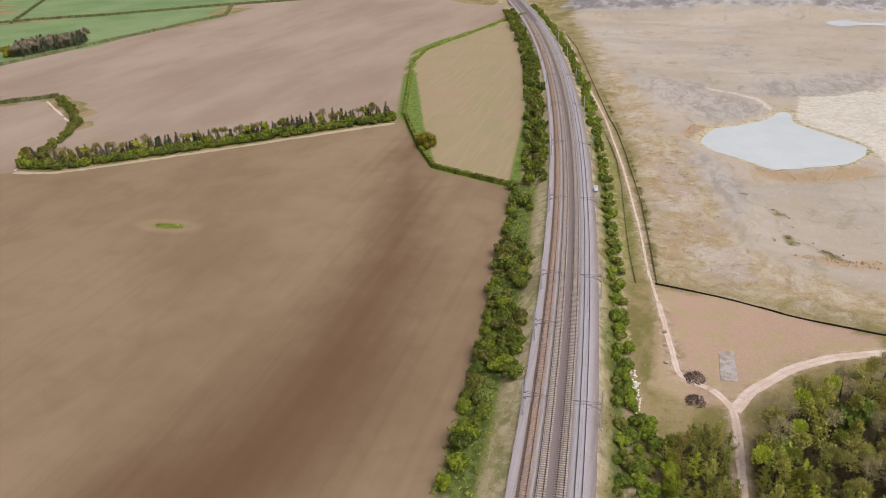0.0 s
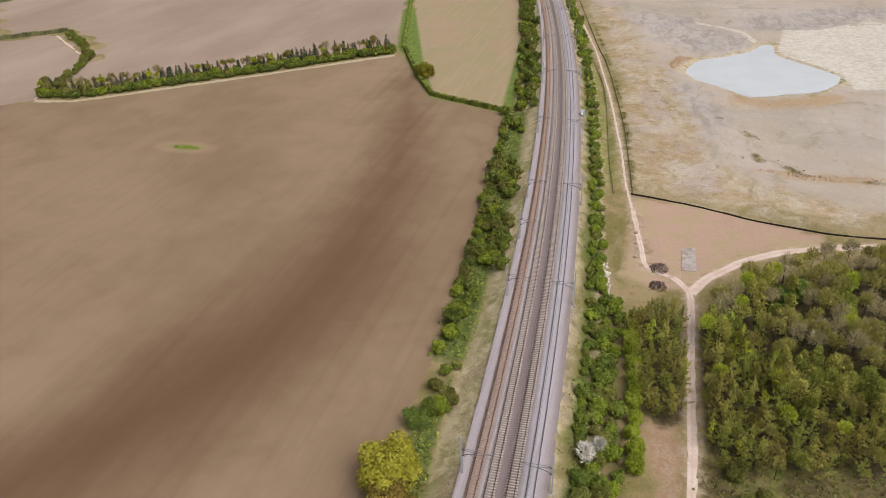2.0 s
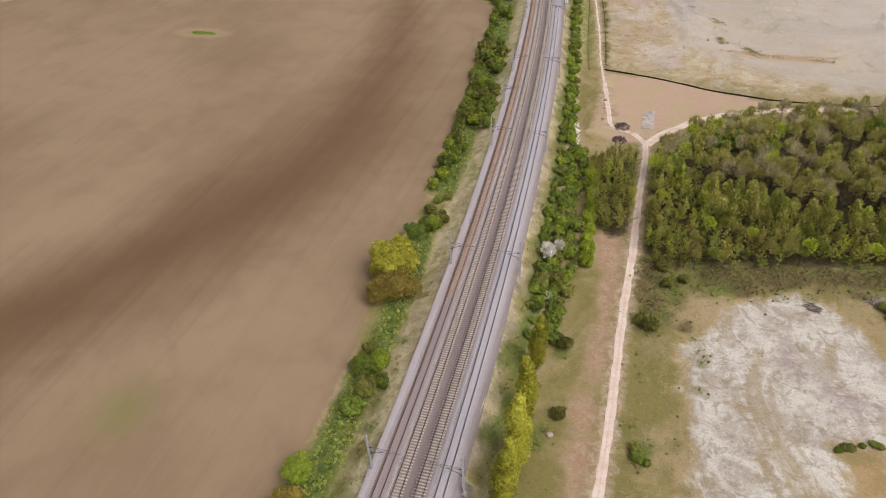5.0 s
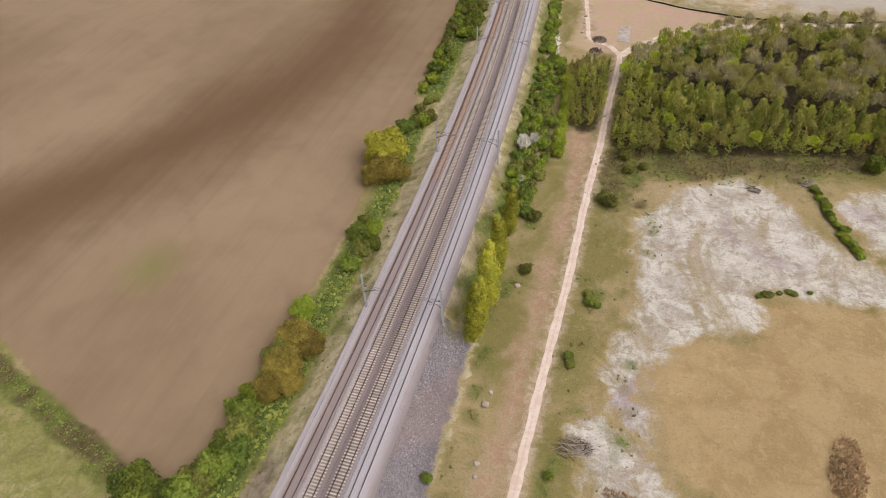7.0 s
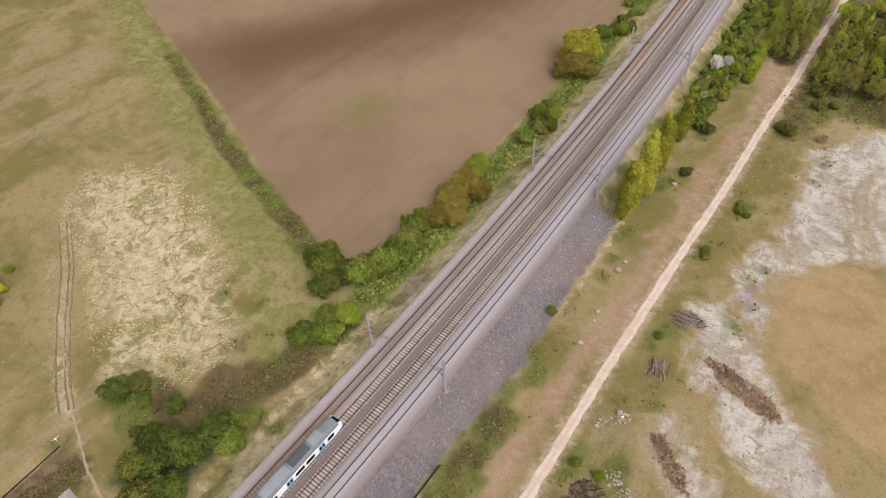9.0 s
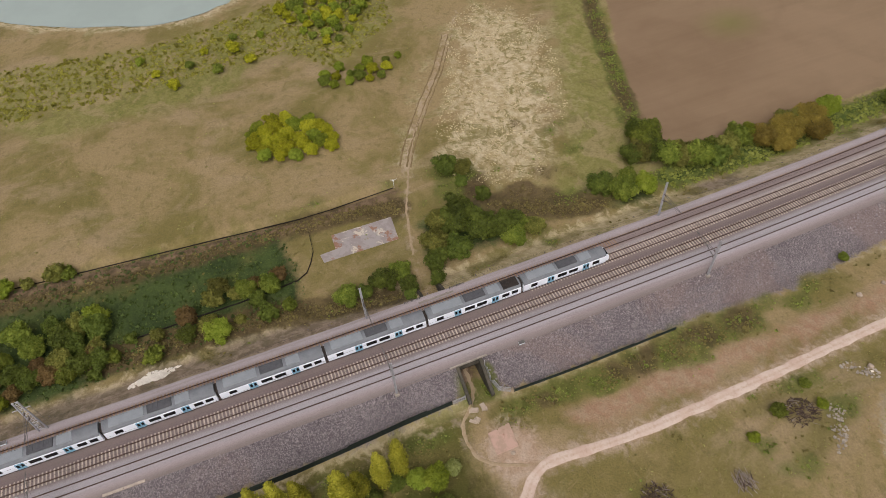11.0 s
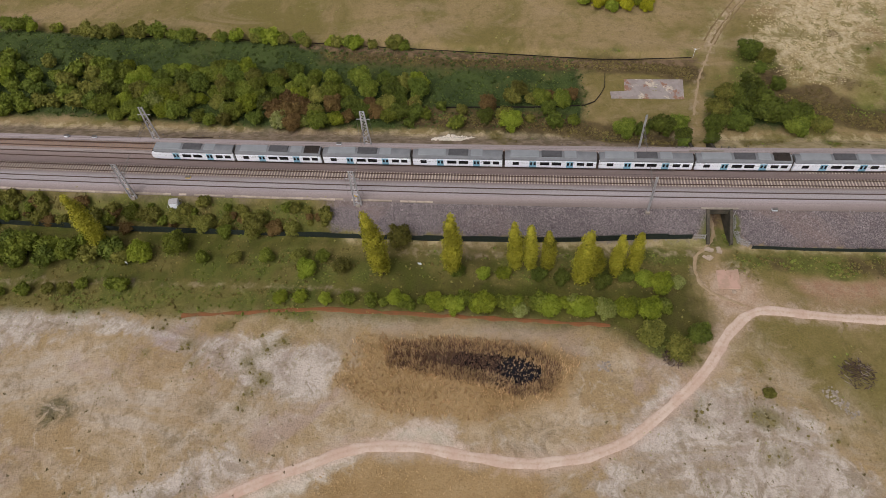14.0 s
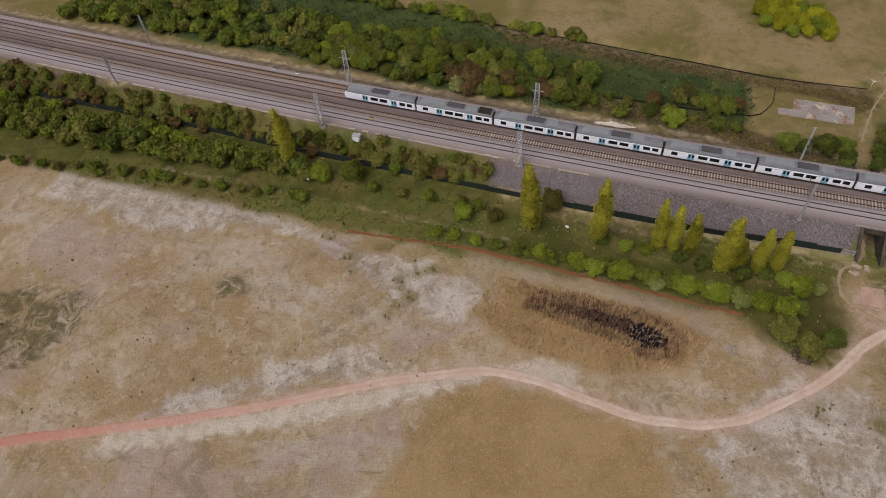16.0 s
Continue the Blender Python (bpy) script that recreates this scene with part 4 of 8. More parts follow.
TRACK_LOOKS = (
    (M_SLEEPER_RUST, 4.40, "disused-looking railway track with rusty brown rails and timber sleepers"),
    (M_SLEEPER, 4.385, "railway track with steel rails on pale concrete sleepers"),
    (M_SLEEPER, 4.41, "railway track with rusty rails on clean pale sleepers"),
    (M_SLEEPER_DULL, 4.295, "railway track with sleepers half buried in grey ballast"))
track_things = []
for o, (mat, sz, label) in zip(TRACKS, TRACK_LOOKS):
    t = thing("railway_track", pose(0, 0, 0), label, "railway track", "tracks of the railway")
    track_things.append(t)
    for side in (-0.75, 0.75):
        part("rail", rail_mesh(o + side), M_RAIL, t)

# ---- underpass ----
u0, u1 = UNDER_Y - UNDER_HALF, UNDER_Y + UNDER_HALF
bridge = thing("underpass_bridge", pose(0, 0, 0), "stained concrete railway underpass with a footpath through it", "bridge")
cx = float(centre(UNDER_Y))
part("deck", boxes((cx - 8.2, cx + 8.2, u0 - 0.6, u1 + 0.6, 2.5, 4.0), bevel=0.04), M_DARK_CONCRETE, bridge)
for y0, y1 in ((u0 - 0.55, u0 + 0.12), (u1 - 0.12, u1 + 0.55)):
    part("abutment", boxes((cx - 8.15, cx + 8.15, y0, y1, -1.6, 2.5)), M_DARK_CONCRETE, bridge)
for sx, toe in ((1, 13.9), (-1, 15.5)):
    part("parapet", boxes((min(cx + sx * 7.95, cx + sx * 8.25), max(cx + sx * 7.95, cx + sx * 8.25), u0 - 1.6, u1 + 1.6, 4.0, 4.38), bevel=0.03), M_CONCRETE, bridge)
    for y0, y1 in ((u0 - 0.5, u0 + 0.1), (u1 - 0.1, u1 + 0.5)):
        bm = bmesh.new()
        pts = [(8.15, -1.6), (toe + 0.3, -1.6), (toe + 0.3, 0.5), (8.15, 4.3)]
        lo = [bm.verts.new((cx + sx * a, y0, b)) for a, b in pts]
        hi = [bm.verts.new((cx + sx * a, y1, b)) for a, b in pts]
        bm.faces.new(lo)
        bm.faces.new(hi[::-1])
        for i in range(4):
            bm.faces.new((lo[i], lo[(i + 1) % 4], hi[(i + 1) % 4], hi[i]))
        bmesh.ops.recalc_face_normals(bm, faces=bm.faces)
        part("wing_wall", bm, M_DARK_CONCRETE, bridge)

# ---- train ----
CAR, GAP, FLOOR = 19.85, 0.55, 0.72


def body_section(inset=0.0, drop=0.0):
    w = 1.4 - inset
    return [(-w + 0.12, FLOOR), (-w, FLOOR + 0.4), (-w, 2.62 - drop), (-w + 0.1, 2.9 - drop), (w - 0.1, 2.9 - drop), (w, 2.62 - drop), (w, FLOOR + 0.4), (w - 0.12, FLOOR)]


def loft(rings, caps=True):
    """A closed skin through rings of points."""
    bm = bmesh.new()
    vs = [[bm.verts.new(p) for p in r] for r in rings]
    k = len(rings[0])
    for a, b in zip(vs, vs[1:]):
        for i in range(k):
            bm.faces.new((a[i], a[(i + 1) % k], b[(i + 1) % k], b[i]))
    if caps:
        bm.faces.new(vs[0][::-1])
        bm.faces.new(vs[-1])
    bmesh.ops.recalc_face_normals(bm, faces=bm.faces)
    return bm


WINDOWS = ((0.085, 0.155), (0.385, 0.49), (0.515, 0.62), (0.79, 0.87), (0.895, 0.965))
DOORS = ((0.27, 0.345), (0.675, 0.75))


def carriage(parent, at, nose=0, well=False):
    """One coach; y runs along it, nose is -1 or 1 where it has a cab."""
    half = (CAR - GAP) / 2
    stations = [(-half, 0.0, 0.0), (half, 0.0, 0.0)]
    if nose:
        tip = [(half - 1.9, 0.0, 0.0), (half - 0.9, 0.06, 0.1), (half - 0.3, 0.2, 0.42), (half, 0.36, 0.95)]
        stations = [(-half, 0, 0)] + tip if nose > 0 else [(-y, a, b) for y, a, b in reversed(tip)] + [(half, 0, 0)]
    car = part("carriage", loft([[(x, y, z) for x, z in body_section(a, b)] for y, a, b in stations]), M_WHITE, parent, at=at)
    arch = [(-1.36, 2.78), (-1.26, 3.14), (-0.98, 3.42), (-0.5, 3.58), (0, 3.62), (0.5, 3.58), (0.98, 3.42), (1.26, 3.14), (1.36, 2.78)]
    r0, r1 = (-half, half - (1.0 if nose > 0 else 0)) if nose >= 0 else (-half + 1.0, half)
    part("roof", loft([[(x, y, z) for x, z in arch] for y in (r0 + 0.02, r1 - 0.02)]), M_ROOF, car, "dark grey roof")
    for f0, f1 in ((0.06, 0.37), (0.65, 0.78)):
        part("roof_panel", boxes((-0.95, 0.95, -half + f0 * 2 * half, -half + f1 * 2 * half, 3.4, 3.66), bevel=0.05), M_ROOF_PALE, car)
    unit = boxes((-0.85, 0.85, -half + 0.4 * 2 * half, -half + 0.62 * 2 * half, 3.4, 3.76), bevel=0.05)
    for k in range(4):
        y = -half + (0.43 + 0.045 * k) * 2 * half
        box(unit, -0.6, 0.6, y, y + 0.5, 3.76, 3.82)
    part("air_conditioner", unit, M_ROOF_DARK, car, "dark louvred roof unit")
    if well:
        pan = boxes((-1.05, 1.05, -half + 0.81 * 2 * half, half - 0.35, 3.36, 3.66), bevel=0.03)
        y = half - 1.8
        for a, b in (((-0.6, y - 1.4, 3.72), (0.6, y, 4.05)), ((0.6, y - 1.4, 3.72), (-0.6, y, 4.05)), ((-0.8, y, 4.08), (0.8, y, 4.08)), ((-0.6, y - 1.4, 3.72), (0.6, y - 1.4, 3.72)), ((-0.5, y + 0.9, 3.8), (0.5, y + 0.9, 3.8))):
            tube(pan, a, b, 0.05, sides=4)
        part("pantograph", pan, M_UNDER, car, "folded pantograph in a dark roof well")
    for s in (-1, 1):
        for f0, f1 in WINDOWS:
            if nose and ((nose > 0 and f1 > 0.9) or (nose < 0 and f0 < 0.1)):
                continue
            part("window", boxes((s * 1.385 - 0.03, s * 1.385 + 0.03, -half + f0 * 2 * half, -half + f1 * 2 * half, 1.5, 2.42), bevel=0.02), M_GLASS, car)
        for f0, f1 in DOORS:
            y0, y1 = -half + f0 * 2 * half, -half + f1 * 2 * half
            part("door", boxes((s * 1.39 - 0.035, s * 1.39 + 0.035, y0, y1, 0.85, 2.66), bevel=0.02), M_DOOR, car, "light blue sliding door")
            for k in (0, 1):
                a = y0 + (y1 - y0) * (0.12 + 0.5 * k)
                part("door_window", boxes((s * 1.415 - 0.03, s * 1.415 + 0.03, a, a + (y1 - y0) * 0.3, 1.5, 2.35), bevel=0.02), M_GLASS, car)
    for f in (0.14, 0.86):
        y = -half + f * 2 * half
        bogie = boxes((-1.1, 1.1, y - 1.7, y + 1.7, 0.25, 0.7), bevel=0.05)
        for dy in (-1.1, 1.1):
            for x in (-0.75, 0.75):
                tube(bogie, (x - 0.07, y + dy, 0.42), (x + 0.07, y + dy, 0.42), 0.42, sides=12)
        part("bogie", bogie, M_UNDER, car, "dark bogie with four wheels")
    part("underframe", boxes((-1.15, 1.15, -half * 0.55, half * 0.55, 0.22, 0.46), bevel=0.05), M_UNDER, car)
    if nose:
        ends = lambda y: tuple(sorted((nose * y, nose * (y + 0.06))))
        bm = bmesh.new()
        ring = [(half - 0.96, 0.95, 2.82), (half - 0.24, 0.85, 2.44), (half + 0.03, 0.8, 1.9)]
        for (ya, wa, za), (yb, wb, zb) in zip(ring, ring[1:]):
            bm.faces.new([bm.verts.new(p) for p in ((-wa, nose * ya, za + 0.03), (wa, nose * ya, za + 0.03), (wb, nose * yb, zb + 0.03), (-wb, nose * yb, zb + 0.03))])
        bmesh.ops.solidify(bm, geom=bm.faces[:], thickness=0.04)
        part("windscreen", bm, M_GLASS, car, "black sloping windscreen")
        y0, y1 = ends(half - 0.02)
        part("front_panel", boxes((-0.95, 0.95, y0, y1, 1.1, 1.95), bevel=0.02), M_YELLOW, car, "bright yellow warning panel")
        for x in (-0.72, 0.72):
            part("headlight", boxes((x - 0.2, x + 0.2, y0 - 0.01, y1 + 0.01, 0.85, 1.05), bevel=0.02), M_GLASS, car)
        tube_y = nose * (half + 0.05)
        part("coupler", tube(bmesh.new(), (0, tube_y - 0.2, 0.75), (0, tube_y + nose * 0.35, 0.75), 0.14, sides=8), M_UNDER, car)
    for s in (-1, 1):
        if s != nose:
            part("gangway", boxes((-0.9, 0.9, min(s * half, s * (half + GAP / 2)), max(s * half, s * (half + GAP / 2)), 0.9, 3.1), bevel=0.03), M_UNDER, car, "dark rubber gangway bellows")
    return car


HEAD_Y = -238.0
train = thing("passenger_train", pose(0, 0, 0), "white eight-car electric train with blue doors and grey roofs", "train")
for k in range(8):
    y = HEAD_Y + CAR * (k + 0.5)
    carriage(train, pose(float(centre(y)) + TRACKS[1], y, RAIL_TOP, 0, 0, heading(y)), {0: -1, 7: 1}.get(k, 0), k in (1, 6))

# ---- overhead line ----
def mast(x, y, inward, lattice):
    """A mast beside the railway; inward is the side (1 or -1) of the tracks it carries wires over."""
    z0 = ground_z(x, y) - 0.1
    label = "twin-post lattice steel overhead line mast with tension weights" if lattice else "slim grey steel overhead line mast with cantilever arms"
    t = thing("overhead_line_mast", pose(x, y, z0), label, "mast", "masts along the railway")
    part("footing", boxes((-0.45, 0.45, -0.45, 0.45, -0.3, 0.3), bevel=0.05), M_CONCRETE, t)
    top = 14.0 - z0
    if lattice:
        for dy in (-0.75, 0.75):
            part("post", tube(bmesh.new(), (0, dy, 0), (0, dy * 0.55, top), 0.2, 0.16), M_STEEL, t)
        bm, rungs = bmesh.new(), 12
        for k in range(rungs):
            a, b = k / rungs, (k + 1) / rungs
            wa, wb = 0.75 * (1 - 0.45 * a), 0.75 * (1 - 0.45 * b)
            tube(bm, (0, -wa, top * a), (0, wb, top * b), 0.07, sides=4)
            tube(bm, (0, wb, top * b), (0, -wb, top * b), 0.07, sides=4)
        part("lattice", bm, M_STEEL, t)
        part("cross_arm", boxes((-0.07, 0.07, -1.5, 1.5, top * 0.78, top * 0.78 + 0.16), bevel=0.02), M_STEEL, t)
        for dy in (-1.4, 1.4):
            part("tension_wire", tube(bmesh.new(), (0, dy, top * 0.78), (0, dy * 1.15, top * 0.3), 0.03, sides=4), M_STEEL_DULL, t)
        part("balance_weight", boxes((-0.3, 0.3, 0.2, 0.62, 1.6, 3.2), bevel=0.04), M_CONCRETE, t)
        part("marker_plate", boxes((0.16 * inward - 0.02, 0.16 * inward + 0.02, -0.45, 0.1, 2.4, 3.0)), M_YELLOW if inward < 0 else M_STEEL, t)
    else:
        bm = boxes((-0.16, 0.16, -0.2, -0.15, 0, top), (-0.16, 0.16, 0.15, 0.2, 0, top), (-0.03, 0.03, -0.15, 0.15, 0, top))
        part("post", bm, M_STEEL, t)
    for reach, zz in ((2.9, 5.8), (6.2, 6.2)):
        bm = bmesh.new()
        tube(bm, (0, 0, zz + 1.3), (inward * reach, 0, zz + 0.9), 0.05, sides=5)
        tube(bm, (0, 0, zz - 0.4), (inward * reach, 0, zz + 0.9), 0.05, sides=5)
        tube(bm, (inward * reach * 0.6, 0, zz + 0.2), (inward * (reach + 0.3), 0, zz - 0.5), 0.03, sides=4)
        part("cantilever", bm, M_STEEL_DULL, t)
    for zz in (7.1, 5.4):
        part("insulator", tube(bmesh.new(), (inward * 0.15, 0, zz), (inward * 0.75, 0, zz), 0.1, 0.07, 8), M_LOG, t)
    return t


MAST_Y = (-366, -302.5, -239.7, -189.4, -129, -62.8, 0.3, 60.4, 119.6, 175, 230, 290, 350, 410, 470, 530)
for y in MAST_Y:
    for side in (-1, 1):
        mast(float(centre(y)) + side * 8.75, y, -side, y in (-239.7, -189.4))
for y in (148.8,):
    mast(float(centre(y)) - 8.75, y, 1, False)
for o in TRACKS:
    for z_pole, sag, r in ((RAIL_TOP + 4.75, 0.0, 0.016), (RAIL_TOP + 5.95, 0.9, 0.016)):
        bm = bmesh.new()
        for ya, yb in zip(MAST_Y, MAST_Y[1:]):
            for k in range(6):
                fa, fb = k / 6, (k + 1) / 6
                p = [(float(centre(ya + (yb - ya) * f)) + o, ya + (yb - ya) * f, z_pole - sag * 4 * f * (1 - f)) for f in (fa, fb)]
                tube(bm, *p, r, sides=3)
        w = new("overhead_wire", bpy.data.meshes.new("overhead_wire"))
        bm.to_mesh(w.data)
        bm.free()
        w.data.materials.append(M_WIRE)
        tagged(w, "thin dark overhead wire strung between the masts", "wire", "wires over the tracks")


# ---- water ----
def water(name, outline, z, label, tint, rough=0.06, grow=1.0):
    n = Nodes(name, rough)
    n.bsdf.inputs["Specular IOR Level"].default_value = 0.5
    n.bump(n.noise(1.2, 3), 0.08, 0.05)
    p = np.array(outline, float)
    for _ in range(3):
        q = np.roll(p, -1, 0)
        p = np.stack([p * 0.75 + q * 0.25, p * 0.25 + q * 0.75], 1).reshape(-1, 2)
    c = p.mean(0)
    p = c + (p - c) * grow
    p = p + (np.stack([wobble(p[:, 0], p[:, 1], 3.0), wobble(p[:, 0] + 50, p[:, 1], 3.0)], 1) - 0.5) * 1.6
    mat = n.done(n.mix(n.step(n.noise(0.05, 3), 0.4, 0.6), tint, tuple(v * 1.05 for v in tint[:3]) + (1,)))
    bm = bmesh.new()
    f = bm.faces.new([bm.verts.new((x, y, z)) for x, y in p])
    f.normal_update()
    if f.normal.z < 0:
        f.normal_flip()
    bmesh.ops.triangulate(bm, faces=bm.faces)
    me = bpy.data.meshes.new(name)
    bm.to_mesh(me)
    bm.free()
    me.materials.append(mat)
    return tagged(new(name, me), label, "water", kind="structure")


# these pale tints put the overcast sky's reflection into the water's base colour
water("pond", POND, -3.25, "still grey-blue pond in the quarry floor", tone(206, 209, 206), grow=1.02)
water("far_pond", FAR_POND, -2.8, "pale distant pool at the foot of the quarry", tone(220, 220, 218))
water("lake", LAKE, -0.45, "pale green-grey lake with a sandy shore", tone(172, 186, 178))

# ---- trees and bushes ----
def crown_mesh(blobs, count, size, seed, core=0.72, low=-0.5, droop=0.0):
    """A crown of many small bent leaf clumps on the skins of lobes, each lobe with a dense heart."""
    r = np.random.RandomState(seed)
    b = np.array(blobs, float)
    area = (b[:, 3] * b[:, 5]) + b[:, 3] * b[:, 4]
    pick = r.choice(len(b), count, p=area / area.sum())
    d = r.normal(size=(count, 3))
    d /= np.linalg.norm(d, axis=1)[:, None]
    d[:, 2] = np.where(d[:, 2] < low, -d[:, 2], d[:, 2])
    c = b[pick, :3] + d * b[pick, 3:6] * (0.72 + 0.36 * r.rand(count, 1))
    nrm = d + r.normal(size=(count, 3)) * 0.55
    nrm /= np.linalg.norm(nrm, axis=1)[:, None]
    u = np.cross(nrm, r.normal(size=(count, 3)))
    u /= np.linalg.norm(u, axis=1)[:, None]
    w = np.cross(nrm, u)
    s = size * (0.55 + 0.9 * r.rand(count, 1))
    tip = nrm * 0.3 + np.array([0, 0, 0.25])
    q = [c - u * s * 0.62 - w * s * 0.45, c + u * s * 0.62 - w * s * 0.45, c + w * s * 0.95 + tip * s]
    verts = np.stack(q, 1).reshape(-1, 3)
    faces = [(3 * i, 3 * i + 1, 3 * i + 2) for i in range(count)]
    bm = bmesh.new()
    if core:
        for x, y, z, a, bb, cc in blobs:
            got = bmesh.ops.create_icosphere(bm, subdivisions=1, radius=core)
            for v in got["verts"]:
                k = 0.85 + 0.3 * r.rand()
                v.co = Vector((x + v.co.x * a * k, y + v.co.y * bb * k, z + v.co.z * cc * k))
    bm.verts.ensure_lookup_table()
    base = len(verts)
    cv = [tuple(v.co) for v in bm.verts]
    cf = [tuple(v.index + base for v in f.verts) for f in bm.faces] if bm.faces else []
    bm.verts.index_update()
    cf = [tuple(v.index + base for v in f.verts) for f in bm.faces]
    bm.free()
    return mesh_of("crown", [tuple(v) for v in verts] + cv, faces + cf)


def trunk_mesh(h, r, limbs, spread, seed, stems=1):
    q = random.Random(seed)
    bm = bmesh.new()
    for k in range(stems):
        a0 = q.uniform(0, 6.28)
        off = 0.0 if stems == 1 else 0.35
        lean = Vector((math.cos(a0), math.sin(a0), 0)) * (0.05 if stems == 1 else 0.35) * h
        foot = Vector((math.cos(a0) * off, math.sin(a0) * off, -0.3))
        tip = foot + lean + Vector((0, 0, h))
        tube(bm, foot, tip, r / stems ** 0.5, r * 0.25, 6)
        for i in range(limbs):
            f = q.uniform(0.3, 0.9)
            p = foot.lerp(tip, f)
            a = q.uniform(0, 6.28)
            tube(bm, p, p + Vector((math.cos(a) * spread, math.sin(a) * spread, spread * q.uniform(0.5, 1.1))) * q.uniform(0.6, 1.0), r * 0.32, r * 0.08, 4)
    me = bpy.data.meshes.new("trunk")
    bm.to_mesh(me)
    bm.free()
    me.materials.append(M_BARK)
    return me


def dome(seed, r=2.1):
    """A rounded bush: one full heart and a ring of lobes round it."""
    q = random.Random(seed)
    out = [(0, 0, 0.72 * r, 0.8 * r, 0.8 * r, 0.74 * r)]
    for i in range(10):
        a, d, s = i * 0.63 + q.uniform(-0.3, 0.3), r * q.uniform(0.42, 0.74), r * q.uniform(0.26, 0.44)
        out.append((math.cos(a) * d, math.sin(a) * d, r * q.uniform(0.36, 1.15), s, s, s * q.uniform(0.85, 1.15)))
    return out


def lobes(seed, n, radius, z, flat=1.0, size=(0.5, 0.75)):
    q = random.Random(seed)
    out = []
    for i in range(n):
        a, d = q.uniform(0, 6.28), radius * q.uniform(0.25, 0.7)
        s = radius * q.uniform(*size)
        out.append((math.cos(a) * d, math.sin(a) * d, z + q.uniform(-0.25, 0.35) * radius * flat, s, s, s * q.uniform(0.75, 1.0) * flat))
    return out


def bare_mesh(h, seed, twigs=46):
    """A leafless crown of forking branches."""
    q = random.Random(seed)
    bm = bmesh.new()
    for i in range(12):
        z = h * q.uniform(0.25, 0.7)
        a, up = q.uniform(0, 6.28), q.uniform(0.5, 1.0)
        reach = h * q.uniform(0.2, 0.36)
        p = Vector((0, 0, z))
        e = p + Vector((math.cos(a) * reach * 0.7, math.sin(a) * reach * 0.7, reach * up * 1.3))
        tube(bm, p, e, 0.07, 0.03, 3)
        for k in range(twigs // 6):
            s = p.lerp(e, q.uniform(0.3, 1.0))
            b = a + q.uniform(-1.3, 1.3)
            ln = reach * q.uniform(0.3, 0.7)
            tube(bm, s, s + Vector((math.cos(b) * ln * 0.6, math.sin(b) * ln * 0.6, ln * q.uniform(0.3, 1.0))), 0.032, 0.012, 3)
    me = bpy.data.meshes.new("crown")
    bm.to_mesh(me)
    bm.free()
    return me


KINDS = {}


def kind(key, name, label, category, variants):
    KINDS[key] = (name, label, category, variants, [None] * len(variants))


def tree_variant(crown, leaves, trunk):
    crown.materials.append(leaves)
    return crown, trunk


L_GORSE = leafy("gorse_in_flower", tone(102, 106, 14), tone(138, 138, 26), tone(168, 164, 46), 0.3)
bush_sets = (("gorse", L_GORSE, "dense yellow-green gorse bush in flower"), ("bush", L_GREEN, "rounded green leafy bush on rough ground"), ("bush_bright", L_BRIGHT, "bright spring-green bush in fresh leaf"), ("bush_olive", L_OLIVE, "olive-brown scrubby bush just coming into leaf"), ("bush_dark", L_DARK, "dark green dense hedge bush"), ("bush_brown", L_RUST, "reddish-brown budding bush among green scrub"), ("bush_cream", L_CREAM, "green bush flecked with cream blossom"))
for i, (key, leaves, label) in enumerate(bush_sets):
    kind(key, "bush", label, "bush", [tree_variant(crown_mesh(dome(40 + 7 * i + k), 1750, 0.19, 10 * i + k, 0.8, -0.35), leaves, trunk_mesh(1.6, 0.14, 2, 1.0, k + i, 3)) for k in range(3)])
kind("bush_lime", "bush", "vivid yellow-green bush in a planted row", "bush", [tree_variant(crown_mesh(dome(340 + k), 1750, 0.19, 440 + k, 0.8, -0.35), leafy("lime_spring_leaves", tone(96, 108, 24), tone(126, 136, 36), tone(154, 158, 58), 0.3) if k == 0 else bpy.data.materials["lime_spring_leaves"], trunk_mesh(1.6, 0.14, 2, 1.0, 240 + k, 3)) for k in range(3)])
wood_leaves = (leafy("wood_green_leaves", tone(86, 90, 34), tone(122, 124, 50), tone(156, 153, 76)), leafy("wood_olive_leaves", tone(102, 97, 40), tone(138, 130, 60), tone(168, 157, 86)), leafy("wood_bright_leaves", tone(116, 123, 28), tone(154, 160, 48), tone(184, 184, 72)))
tree_sets = (("tree", L_GREEN, "young slender woodland tree in fresh green leaf"), ("tree_olive", L_OLIVE, "young slender woodland tree with olive buds"), ("tree_bright", L_BRIGHT, "young woodland tree in bright yellow-green leaf"))


